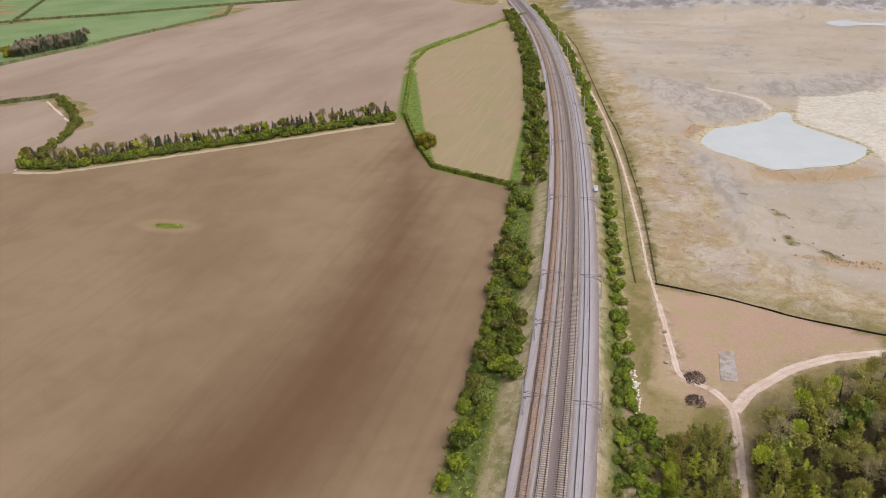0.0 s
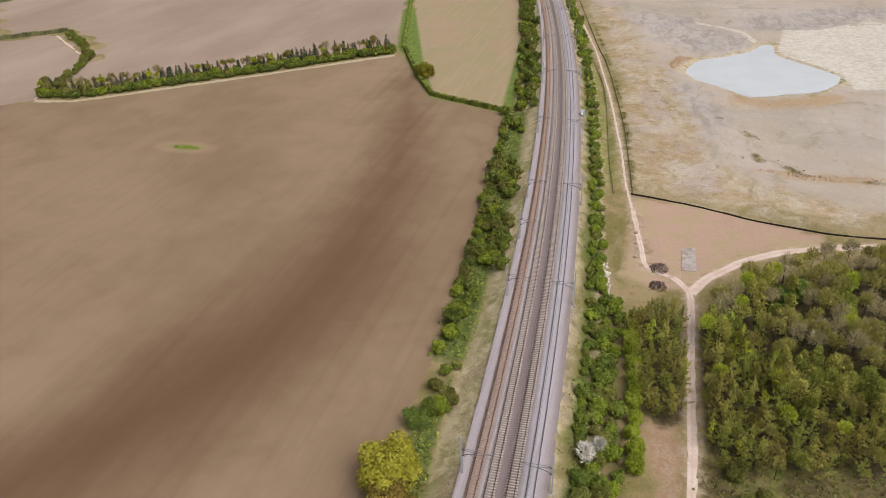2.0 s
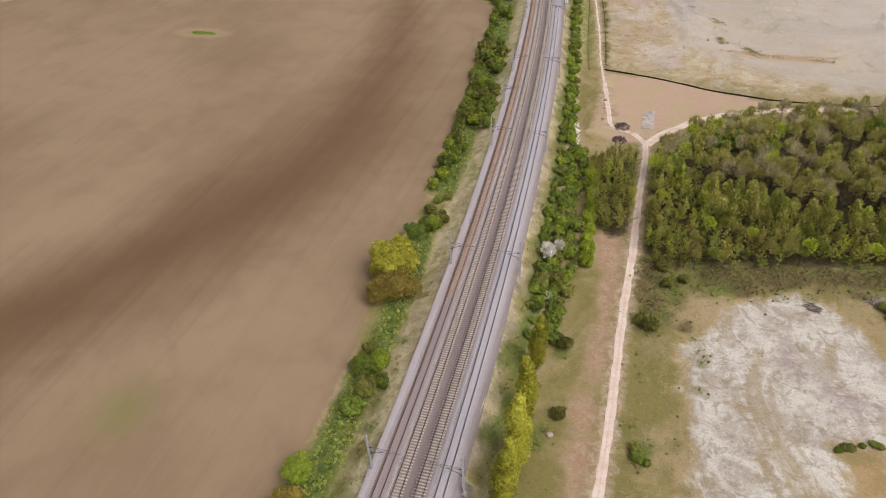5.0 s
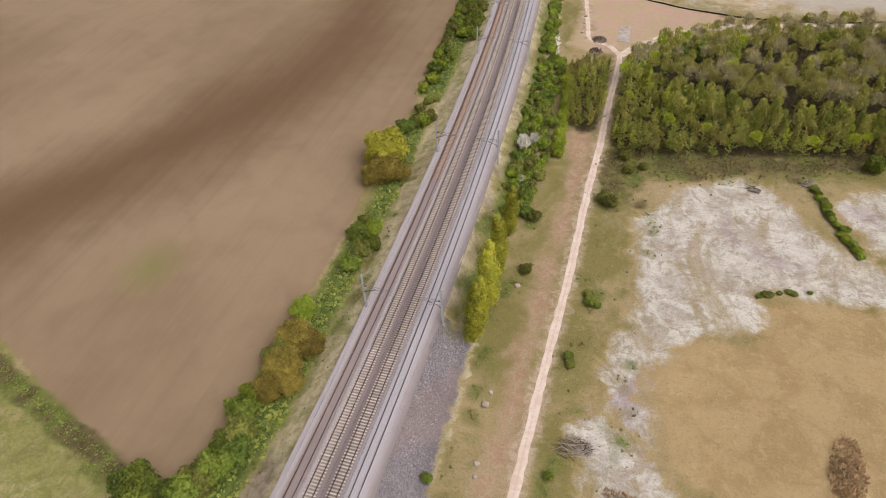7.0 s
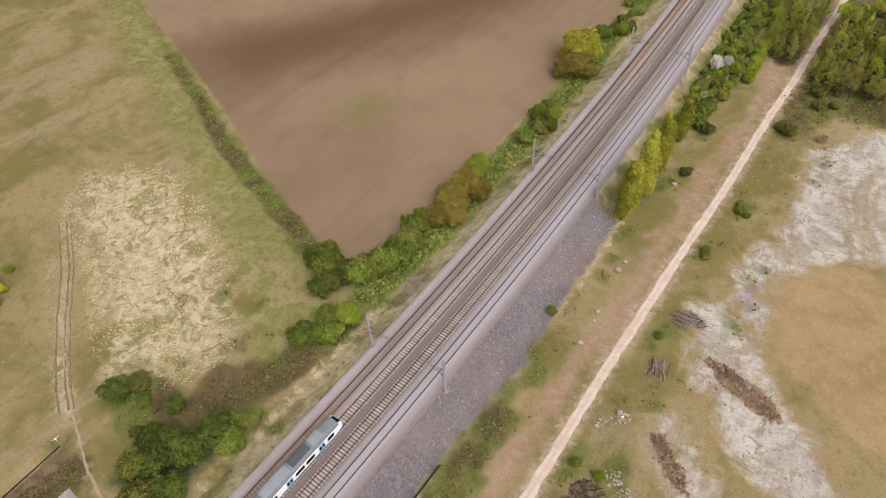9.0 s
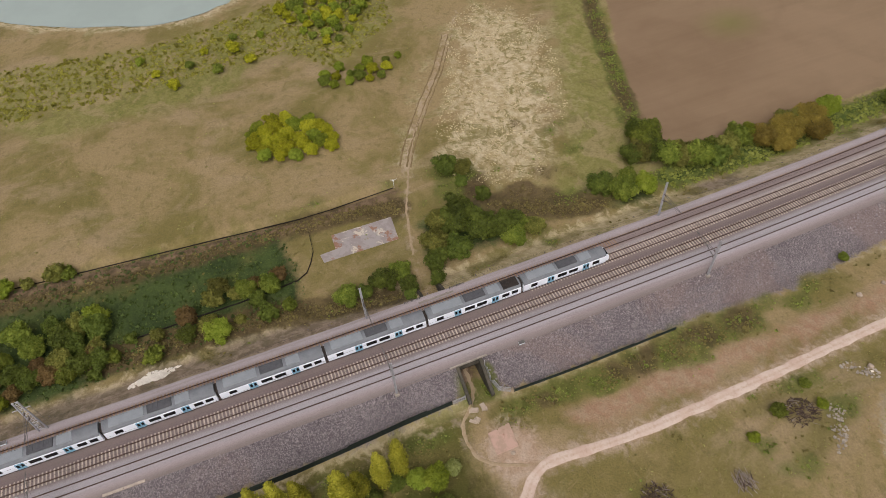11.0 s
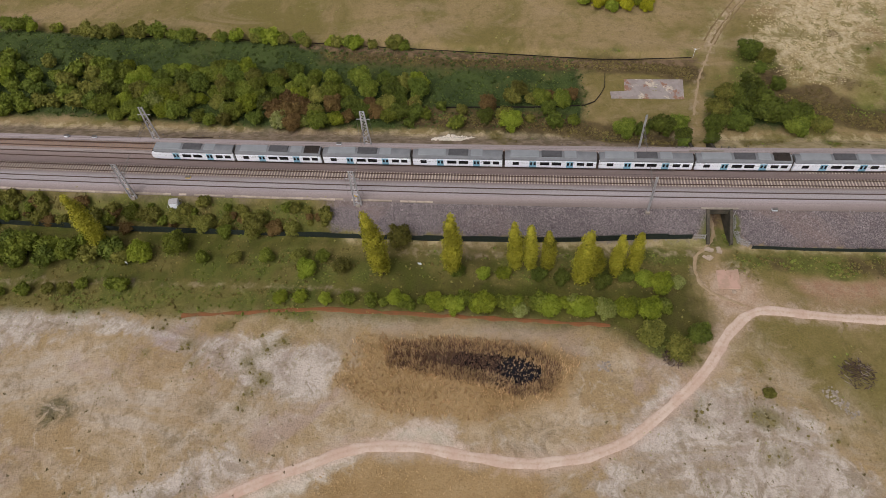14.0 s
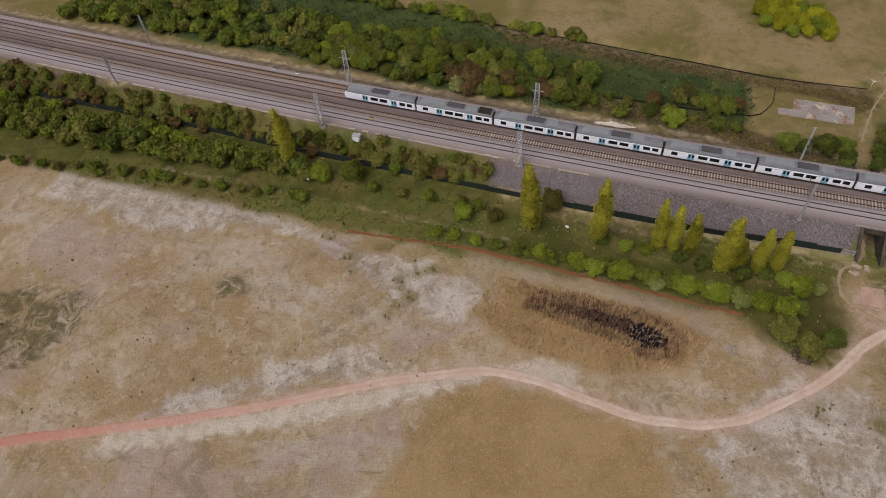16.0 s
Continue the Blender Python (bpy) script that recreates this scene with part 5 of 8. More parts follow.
def spray(seed, h, r0, count, blade, width, out=0.35, low=0.22):
    """A feathery crown of thin upright shoots round one stem."""
    r = np.random.RandomState(seed)
    f = low + (1 - low) * r.rand(count) ** 0.8
    wide = r0 * np.clip(np.sin(np.pi * np.clip((f - low) / (1.06 - low), 0, 1) ** 0.8), 0.1, 1) ** 0.6 * (0.75 + 0.5 * r.rand(count))
    a, k = r.rand(count) * 6.283, np.sqrt(r.rand(count))
    side = np.stack([np.cos(a), np.sin(a), 0 * a], 1)
    c = side * (wide * k)[:, None] + np.stack([0 * a, 0 * a, h * f], 1)
    d = side * (out * k)[:, None] + r.normal(size=(count, 3)) * 0.42 + np.array([0, 0, 0.8])
    d /= np.linalg.norm(d, axis=1)[:, None]
    w = np.cross(d, r.normal(size=(count, 3)))
    w /= np.linalg.norm(w, axis=1)[:, None]
    ln, wd = blade * (0.6 + 0.8 * r.rand(count, 1)), width * (0.6 + 0.8 * r.rand(count, 1))
    q = np.stack([c - d * ln * 0.4 - w * wd / 2, c - d * ln * 0.4 + w * wd / 2, c + d * ln * 0.6], 1).reshape(-1, 3)
    return mesh_of("crown", q, np.arange(3 * count).reshape(-1, 3))


def sapling(seed, h, r0, count, blade, width):
    """An open, uneven crown: shoots strung along rising boughs of many lengths."""
    r = np.random.RandomState(seed)
    n = 17
    f0 = 0.1 + 0.82 * (np.arange(n) + r.rand(n)) / n
    a, reach = r.rand(n) * 6.283, r0 * (1.3 - f0) * (0.55 + 0.9 * r.rand(n))
    pick = np.where(r.rand(count) < 0.14, -1, r.choice(n, count, p=reach / reach.sum()))
    u = r.rand(count) ** 0.7
    c = np.stack([np.cos(a[pick]) * reach[pick] * u, np.sin(a[pick]) * reach[pick] * u, h * f0[pick] + reach[pick] * u * 0.75], 1)
    c[pick < 0] = np.stack([0 * u, 0 * u, h * (0.25 + 0.8 * u)], 1)[pick < 0]
    c += r.normal(size=(count, 3)) * 0.2
    d = c * np.array([0.35, 0.35, 0]) + r.normal(size=(count, 3)) * 0.5 + np.array([0, 0, 0.55])
    d /= np.linalg.norm(d, axis=1)[:, None]
    w = np.cross(d, r.normal(size=(count, 3)))
    w /= np.linalg.norm(w, axis=1)[:, None]
    ln, wd = blade * (0.6 + 0.8 * r.rand(count, 1)), width * (0.6 + 0.8 * r.rand(count, 1))
    q = np.stack([c - d * ln * 0.4 - w * wd / 2, c - d * ln * 0.4 + w * wd / 2, c + d * ln * 0.6], 1).reshape(-1, 3)
    return mesh_of("crown", q, np.arange(3 * count).reshape(-1, 3))


def fan(seed, h, r0, count, blade, width, up=0.35):
    """A rounded crown of fine shoots that all point out from its heart."""
    r = np.random.RandomState(seed)
    b = np.array([(0, 0, h - r0 * 0.95, r0 * 0.86)] + [(math.cos(a) * r0 * 0.5, math.sin(a) * r0 * 0.5, h - r0 * r.uniform(0.75, 1.5), r0 * r.uniform(0.4, 0.6)) for a in r.rand(7) * 6.283])
    pick = r.choice(len(b), count, p=b[:, 3] ** 2 / (b[:, 3] ** 2).sum())
    d = r.normal(size=(count, 3))
    d /= np.linalg.norm(d, axis=1)[:, None]
    d[:, 2] = np.where(d[:, 2] < -0.45, -d[:, 2], d[:, 2])
    c = b[pick, :3] + d * (b[pick, 3] * (0.5 + 0.55 * r.rand(count) ** 0.6))[:, None]
    d = d + r.normal(size=(count, 3)) * 0.3 + np.array([0, 0, up])
    d /= np.linalg.norm(d, axis=1)[:, None]
    w = np.cross(d, r.normal(size=(count, 3)))
    w /= np.linalg.norm(w, axis=1)[:, None]
    ln, wd = blade * (0.6 + 0.8 * r.rand(count, 1)), width * (0.6 + 0.8 * r.rand(count, 1))
    q = np.stack([c - d * ln * 0.5 - w * wd / 2, c - d * ln * 0.5 + w * wd / 2, c + d * ln * 0.5], 1).reshape(-1, 3)
    return mesh_of("crown", q, np.arange(3 * count).reshape(-1, 3))


for i, (key, leaves, label) in enumerate(tree_sets):
    kind(key, "tree", label, "tree", [tree_variant(sapling(90 + 5 * i + k, 7.6 + 0.6 * k, 1.7 + 0.2 * k, 680, 0.42, 0.21), wood_leaves[i], trunk_mesh(8.2, 0.1, 4, 0.9, 60 + k)) for k in range(4)])
kind("fan_grey", "tree", "rounded grey-tan tree of fine bare twigs", "tree", [tree_variant(fan(150 + k, 9.6 + 0.5 * k, 2.5 + 0.25 * k, 620, 1.2, 0.11), leafy("grey_tan_twigs", tone(108, 98, 68), tone(140, 128, 92), tone(168, 155, 118), 0.4) if k == 0 else bpy.data.materials["grey_tan_twigs"], trunk_mesh(8.0, 0.16, 6, 1.8, 170 + k)) for k in range(3)])
kind("fan_bud", "tree", "rounded tree with a haze of olive-brown buds", "tree", [tree_variant(fan(155 + k, 9.2 + 0.5 * k, 2.3 + 0.25 * k, 640, 0.8, 0.2), leafy("olive_bud_haze", tone(100, 94, 46), tone(130, 122, 62), tone(158, 148, 84), 0.5) if k == 0 else bpy.data.materials["olive_bud_haze"], trunk_mesh(8.0, 0.16, 4, 1.6, 175 + k)) for k in range(3)])
kind("fan_leaf", "tree", "rounded woodland tree in fresh green leaf", "tree", [tree_variant(fan(160 + k, 8.6 + 0.6 * k, 2.1 + 0.3 * k, 760, 0.55, 0.34), wood_leaves[(0, 2, 1)[k]], trunk_mesh(7.5, 0.16, 4, 1.5, 180 + k)) for k in range(3)])
kind("fan_white", "tree", "spiky small tree covered in white blossom", "tree", [tree_variant(fan(166 + k, 5.4, 2.1, 900, 0.7, 0.24, 0.6), L_WHITE, trunk_mesh(4.5, 0.16, 5, 1.5, 186 + k)) for k in range(2)])
kind("bare", "tree", "leafless grey tree with fine branching twigs", "tree", [tree_variant(bare_mesh(9.0, 300 + k), M_TWIG, trunk_mesh(8.0, 0.15, 3, 1.5, 70 + k)) for k in range(3)])
kind("grey_tree", "tree", "grey-brown tree of dense bare twigs", "tree", [tree_variant(crown_mesh(lobes(330 + k, 6, 2.0, 6.2, 1.2), 700, 0.28, 330 + k, 0.45, -0.6), L_GREY, trunk_mesh(6.5, 0.14, 5, 1.6, 75 + k)) for k in range(2)])
for k, (key, leaves, label) in enumerate((("broad_olive", L_OLIVE, "broad rounded tree in olive-bronze spring leaf"), ("broad_yellow", leafy("golden_green_leaves", tone(96, 93, 22), tone(130, 124, 34), tone(156, 147, 54), 0.3), "broad rounded tree in golden-green spring leaf"), ("broad_brown", L_BROWN, "broad rounded tree in bronze-brown bud"))):
    kind(key, "tree", label, "tree", [tree_variant(crown_mesh(dome(400 + k, 4.6) + lobes(420 + k, 8, 4.0, 3.0, 0.8, (0.36, 0.5)), 7600, 0.25, 400 + k, 0.8, -0.6), leaves, trunk_mesh(6.5, 0.32, 6, 2.6, 80 + k))])


for i, (key, leaves, label) in enumerate(bush_sets):
    kind("far_" + key, "bush", label, "bush", [tree_variant(crown_mesh(dome(40 + 7 * i + k), 190, 0.52, 700 + 10 * i + k, 0.74, -0.35), leaves, trunk_mesh(1.6, 0.14, 0, 1.0, k + i, 2)) for k in range(2)])


for i, (key, leaves, label) in enumerate(bush_sets):
    kind("mid_" + key, "bush", label, "bush", [tree_variant(crown_mesh(dome(40 + 7 * i + k), 560, 0.32, 800 + 10 * i + k, 0.84, -0.35), leaves, trunk_mesh(1.6, 0.14, 0, 1.0, k + i, 2)) for k in range(3)])
for i, (key, leaves, label) in enumerate(tree_sets):
    kind("far_" + key, "tree", label, "tree", [tree_variant(spray(190 + 5 * i + k, 9.6, 1.6 + 0.2 * k, 420, 0.7, 0.4), wood_leaves[i], trunk_mesh(8.2, 0.12, 2, 1.0, 60 + k)) for k in range(3)])


def column(seed, h=18.0, w=2.0):
    q = random.Random(seed)
    out = []
    for k in range(11):
        f = k / 10
        r = w * (0.72 + 0.38 * math.sin(math.pi * min(1, f * 0.8 + 0.15)) - 0.3 * f ** 4)
        out.append((q.uniform(-0.35, 0.35), q.uniform(-0.35, 0.35), 1.8 + f * (h - 2.4), r, r, h * 0.085))
    return out


kind("poplar", "poplar_tree", "tall narrow poplar in yellow-green spring leaf", "tree", [tree_variant(crown_mesh(column(500 + k), 4600, 0.22, 500 + k, 0.74, -0.8), L_POPLAR, trunk_mesh(16.0, 0.28, 5, 1.2, 90 + k)) for k in range(3)])
kind("conifer", "tree", "dark narrow conifer in the shelter belt", "tree", [tree_variant(crown_mesh([(0, 0, 1.6 + 0.9 * k, 2.1 - 0.2 * k, 2.1 - 0.2 * k, 1.0) for k in range(8)], 230, 0.55, 550 + j, 0.6, -0.6), leafy("conifer_needles" if j == 0 else "conifer_needles_brown", *((tone(52, 57, 42), tone(74, 79, 58), tone(98, 101, 76)) if j == 0 else (tone(78, 73, 56), tone(106, 100, 76), tone(130, 122, 96)))), trunk_mesh(7.0, 0.16, 2, 0.6, 95 + j)) for j in range(2)])


def plant(key, x, y, scale=1.0, tall=None, group=""):
    """Sets one tree or bush on the ground, turned at random."""
    name, label, category, variants, made = KINDS[key]
    k = rng.randrange(len(variants))
    s, t = scale, tall if tall else scale * rng.uniform(0.9, 1.12)
    m = pose(x, y, ground_z(x, y) - 0.05, rng.uniform(-3, 3), rng.uniform(-3, 3), rng.uniform(0, 360)) @ Matrix.Diagonal((s, s, t, 1))
    if made[k] is None:
        e = thing(name, m, label, category, group)
        crown, trunk = variants[k]
        part("trunk", trunk, None, e)
        part("crown", crown, None, e)
        made[k] = e
        return e
    e = copy_thing(made[k], m)
    e.matrix_basis = m
    if group:
        e["group"] = group
    return e


FAR = {}
far_parts = {}


def far_plant(group, key, x, y, scale=1.0, tall=None):
    """Notes a distant plant, to be joined with its neighbours into one belt."""
    key = "mid_" + key if "mid_" + key in KINDS else "far_" + key if "far_" + key in KINDS else key
    name, label, category, variants, made = KINDS[key]
    k = rng.randrange(len(variants))
    m = pose(x, y, ground_z(x, y) - 0.05, 0, 0, rng.uniform(0, 360)) @ Matrix.Diagonal((scale, scale, tall or scale * rng.uniform(0.9, 1.15), 1))
    FAR.setdefault(group, []).append((variants[k][0], m))
    FAR[group].append((variants[k][1], m))


def join_copies(name, items):
    """One mesh from many placed meshes, with their materials."""
    verts, loops, starts, mats, slots, base, loop0 = [], [], [], [], [], 0, 0
    for me, m in items:
        if me.name not in far_parts:
            co = np.empty(len(me.vertices) * 3, np.float32)
            me.vertices.foreach_get("co", co)
            lv = np.empty(len(me.loops), np.int32)
            me.loops.foreach_get("vertex_index", lv)
            ls = np.empty(len(me.polygons), np.int32)
            me.polygons.foreach_get("loop_start", ls)
            far_parts[me.name] = (co.reshape(-1, 3), lv, ls)
        co, lv, ls = far_parts[me.name]
        mm = np.array(m)
        verts.append(co @ mm[:3, :3].T + mm[:3, 3])
        loops.append(lv + base)
        starts.append(ls + loop0)
        mat = me.materials[0]
        if mat not in slots:
            slots.append(mat)
        mats.append(np.full(len(ls), slots.index(mat), np.int32))
        base, loop0 = base + len(co), loop0 + len(lv)
    out = bpy.data.meshes.new(name)
    v, l, s, k = np.concatenate(verts), np.concatenate(loops), np.concatenate(starts), np.concatenate(mats)
    out.vertices.add(len(v))
    out.vertices.foreach_set("co", v.astype(np.float32).ravel())
    out.loops.add(len(l))
    out.loops.foreach_set("vertex_index", l.astype(np.int32))
    out.polygons.add(len(s))
    out.polygons.foreach_set("loop_start", s.astype(np.int32))
    out.polygons.foreach_set("material_index", k)
    for mat in slots:
        out.materials.append(mat)
    out.update(calc_edges=True)
    out.validate()
    return out


def far_build(group, name, label, category):
    return tagged(new(name, join_copies(name, FAR[group])), label, category, kind="stuff")


def mixed(weights):
    r = rng.random() * sum(w for _, w in weights)
    for key, w in weights:
        r -= w
        if r <= 0:
            return key
    return weights[-1][0]


def spots(outline, gap, seed=0, margin=0.0):
    """Uneven places inside an outline, no two nearer than the gap."""
    p, q, got = np.array(outline, float), random.Random(seed), []
    for _ in range(int(5 * (np.ptp(p[:, 0]) * np.ptp(p[:, 1])) / gap ** 2)):
        x, y = q.uniform(p[:, 0].min(), p[:, 0].max()), q.uniform(p[:, 1].min(), p[:, 1].max())
        if all((x - a) ** 2 + (y - b) ** 2 >= gap * gap for a, b in got) and inside_by(np.array([x]), np.array([y]), outline)[0] > margin:
            got.append((x, y))
    return got


def scatter(outline, gap, weights, size, group, tall=None, margin=0.0, seed=0):
    """Plants an outline with uneven spacing."""
    got = spots(outline, gap, seed, margin)
    for x, y in got:
        s = rng.uniform(*size)
        plant(mixed(weights), x, y, s, tall and s * rng.uniform(*tall), group)


HEDGE = (("bush_dark", 1), ("bush", 5), ("bush_olive", 2.5), ("bush_bright", 2.6), ("bush_cream", 0.3))
FAR_HEDGE = tuple(("far_" + k, w) for k, w in HEDGE)

# the wood: nearest rows one by one, the rest joined
def young(x, y):
    """True in the planted front rows of the wood and along its lane side."""
    return y < 106 - (x - 60) * 0.1 + 22 * (wobble(x, y, 9) - 0.5) or (x < 33 and y < 116)


for x, y in spots(WOOD, 2.1, 1, 0.5):
    if young(x, y):
        k, s = mixed((("tree", 5), ("tree_olive", 5), ("tree_bright", 0.7), ("fan_leaf", 1.6), ("fan_bud", 1.2))), rng.uniform(0.6, 1.02)
        s *= 0.82 if "fan" in k else 1.0
        if x < 112 and (x < 40 or y < 97):
            plant(k, x, y, s, None, "trees of the wood")
        else:
            far_plant("wood", k, x, y, s)
for x, y in spots(WOOD, 3.3, 3, 0.8):
    if not young(x, y):
        leaf = 3.4 if x < 66 else 1.6
        k = mixed((("fan_grey", 3.4), ("fan_bud", 3.6), ("fan_leaf", leaf), ("tree_olive", 1.2), ("bare", 0.35)))
        far_plant("wood", k, x, y, rng.uniform(0.8, 1.15))
for key, x, y, s in (("bush_bright", 30, 121, 1.5), ("bush_dark", 48, 138, 1.6), ("bush_bright", 58, 140, 1.5), ("bush_dark", 44, 134, 1.5), ("bush", 100, 163, 1.6), ("bush_bright", 72, 128, 1.3), ("bush", 90, 157, 1.4)):
    far_plant("wood", key, x, y, s, s * 1.6)
far_build("wood", "woodland", "mixed bare and budding trees deeper in the wood", "woodland")
scatter(LITTLE_WOOD, 2.4, (("tree", 5), ("tree_olive", 6), ("tree_bright", 1)), (0.7, 0.95), "trees of the small wood", seed=2)
for k in range(12):
    y = 120 - 4.3 * k
    s = rng.uniform(0.85, 1.1)
    plant("bush_lime", 8.2 + 0.075 * (120 - y) + rng.uniform(-0.5, 0.5), y, s, s * 1.4, "row of bright bushes")

# hedges beside the line
edge_line = [(-33, 0), (-33.8, 30), (-36.7, 88), (-39.7, 117), (-43.3, 154), (-47, 182), (-53.6, 233), (-58, 260)]
for row in range(4):
    y = 98.0 + row
    while y < 262:
        xe = np.interp(y, [p[1] for p in edge_line], [p[0] for p in edge_line])
        if (y > 128 or row < 2) and (row < 1 or wobble(4.0, y + 5 * row, 11) > 0.46):
            px, s = xe + 2.0 + 2.8 * row + rng.uniform(-1.2, 1.2), rng.uniform(0.75, 1.4)
            far_plant("hedge_w", mixed(HEDGE if y < 190 else FAR_HEDGE), px, y, s)
        y += rng.uniform(2.8, 6.2)


def belt(y0, y1, gap, off, size, group, seed, far=False):
    """Bushes along the railway, between two offsets from its centre line."""
    q = random.Random(seed)
    y = y0
    while y < y1:
        x = float(centre(y)) + q.uniform(*off)
        if far:
            far_plant(group, mixed(HEDGE if y < 190 else FAR_HEDGE), x, y, q.uniform(*size))
        else:
            plant(mixed(HEDGE), x, y, q.uniform(*size), None, group)
        y += gap * q.uniform(0.5, 1.5)


for k in range(3):
    belt(264, 700, 6.5, (-21 + 3 * k, -18 + 3 * k), (0.8, 1.5), "hedge_w", 20 + k, True)
for k in range(2):
    belt(76, 170, 5.0, (12.2 + 2.0 * k, 13.8 + 2.2 * k), (0.55, 1.0), "hedge_e", 30 + k, True)
    belt(170, 330, 6.5, (12.2 + 1.8 * k, 13.6 + 2.0 * k), (0.6, 1.05), "hedge_e", 34 + k, True)
    belt(330, 720, 8, (11.2 + 2.6 * k, 13.8 + 2.6 * k), (0.9, 1.4), "hedge_e", 38 + k, True)
for k in range(2):
    belt(44, 128, 3.6, (15.6 + 2.4 * k, 18.4 + 2.4 * k), (0.6, 1.1), "hedge_e", 60 + k, True)
belt(44, 80, 3.4, (12, 15.5), (0.5, 0.9), "hedge_e", 63, True)
belt(60, 150, 3.6, (12.5, 17), (0.4, 0.7), "hedge_e", 64, True)
far_build("hedge_w", "hedgerow", "distant mixed green hedge between field and railway", "hedge")
far_build("hedge_e", "hedgerow", "distant broken line of scrub east of the railway", "hedge")


def hedge_line(group, line, gap, size, keys, spread=0.8):
    p = np.array(line, float)
    s = np.concatenate([[0], np.cumsum(np.hypot(*np.diff(p, axis=0).T))])
    for u in np.arange(0, s[-1], gap):
        far_plant(group, mixed(keys), np.interp(u, s, p[:, 0]) + rng.uniform(-spread, spread), np.interp(u, s, p[:, 1]) + rng.uniform(-spread, spread), rng.uniform(*size))


def clipped_hedge(line, wide, tall, leaves, label, seed, gap=1.1):
    """A low trimmed hedge: many ragged blocks of leaf, end to end."""
    r = np.random.RandomState(seed)
    p = np.array(line, float)
    s = np.concatenate([[0], np.cumsum(np.hypot(*np.diff(p, axis=0).T))])
    u = np.arange(0, s[-1], gap)
    x, y = np.interp(u, s, p[:, 0]), np.interp(u, s, p[:, 1])
    a = np.arctan2(np.gradient(y), np.gradient(x))
    cube = np.array([(i, j, k) for i in (-1, 1) for j in (-1, 1) for k in (0, 1)], float)
    quad = np.array([(0, 1, 3, 2), (4, 6, 7, 5), (0, 4, 5, 1), (2, 3, 7, 6), (0, 2, 6, 4), (1, 5, 7, 3)])
    v = cube[None] * np.array([gap * 0.75, wide / 2, tall]) * (0.75 + 0.5 * r.rand(len(u), 8, 3))
    v[:, 1::2, 1] *= 0.7
    c, d = np.cos(a)[:, None], np.sin(a)[:, None]
    z = height(x, y)[:, None]
    v = np.stack([v[:, :, 0] * c - v[:, :, 1] * d + x[:, None], v[:, :, 0] * d + v[:, :, 1] * c + y[:, None], v[:, :, 2] + z - 0.1], 2).reshape(-1, 3)
    f = (quad[None] + 8 * np.arange(len(u))[:, None, None]).reshape(-1, 4)
    return tagged(new("hedgerow", mesh_of("hedgerow", v, f, leaves)), label, "hedge", kind="stuff")


# far field hedges and the shelter belt
clipped_hedge([(-58, 261), (-78, 269), (-97, 277), (-112, 301), (-136, 348)], 2.4, 1.9, L_GREEN, "low clipped green hedge round the small field", 1)
clipped_hedge([(-139, 352), (-160, 420), (-177, 474), (-182, 520), (-150, 643), (-130, 660)], 2.2, 1.6, L_GREEN, "low clipped green hedge round the small field", 2)
DULL_HEDGE = leafy("dull_hedge_leaves", tone(66, 70, 40), tone(92, 94, 58), tone(118, 118, 80))
clipped_hedge([(-430, 338), (-394, 363)], 3.0, 2.4, DULL_HEDGE, "dark clipped hedge at a field corner", 3)
clipped_hedge([(-600, 380), (-536, 445), (-517, 525), (-474, 688), (-517, 770)], 3.2, 2.4, DULL_HEDGE, "dark thin hedge below a far green field", 4, 1.6)
clipped_hedge([(-753, 644), (-724, 666), (-636, 698), (-522, 764), (-433, 800), (-300, 860)], 3.4, 2.4, DULL_HEDGE, "dark thin hedge dividing far green fields", 5, 1.8)
clipped_hedge([(-736, 644), (-877, 836)], 3.4, 2.4, DULL_HEDGE, "dark thin hedge dividing far green fields", 6, 1.8)
BELT = [(-299, 240), (-278, 243), (-234, 272), (-188, 305), (-139, 340)]
for off, keys, size, gap in ((2, (("far_bush", 4), ("far_bush_dark", 3), ("far_bush_bright", 1)), (0.7, 1.0), 2.2), (5, (("far_bush", 3), ("far_bush_bright", 2.4), ("far_bush_olive", 1)), (1.0, 1.5), 3.0), (8.5, (("far_bush_bright", 2.6), ("conifer", 2), ("fan_bud", 1.2), ("fan_leaf", 0.8)), (0.65, 0.9), 2.4), (11.5, (("conifer", 5), ("fan_grey", 1.2), ("fan_bud", 0.8)), (0.65, 0.9), 2.2)):
    line = [(x - off * 0.55, y + off * 0.83) for x, y in BELT]
    hedge_line("belt", line, gap, size, keys, 1.2)
hedge_line("belt", [(-299, 240), (-309, 268), (-329, 310), (-361, 337), (-390, 357)], 2.6, (0.8, 1.3), (("far_bush_olive", 4), ("far_bush", 2)), 2.0)
far_build("belt", "shelter_belt", "long shelter belt of dark conifers and green shrubs across the fields", "trees")
for x, y in spots([(-550, 470), (-528, 530), (-540, 556), (-572, 500)], 3.2, 4):
    far_plant("far_wood", mixed((("conifer", 1), ("grey_tree", 3))), x, y, rng.uniform(1.0, 1.4))
far_plant("far_wood", "broad_yellow", -560, 478, 1.4)
far_build("far_wood", "woodland", "small distant block of dark bare woodland", "woodland")
ribbon("field_margin", [(-300, 236), (-278, 239.8), (-234, 268.6), (-188, 301.4), (-138, 337.5)], 3.4, surface("chalky_margin", tone(196, 182, 156), tone(170, 154, 122), 0.6, local=False), "pale straw field margin along the shelter belt", "margin", 0.06, 2.0, 1.0, 8)
ribbon("field_margin", [(-302, 238), (-311, 266), (-334, 310), (-366, 332), (-394, 352)], 1.5, M_DIRT, "pale bare path round the corner copse", "margin", 0.06, 2.0, 1.0, 9)
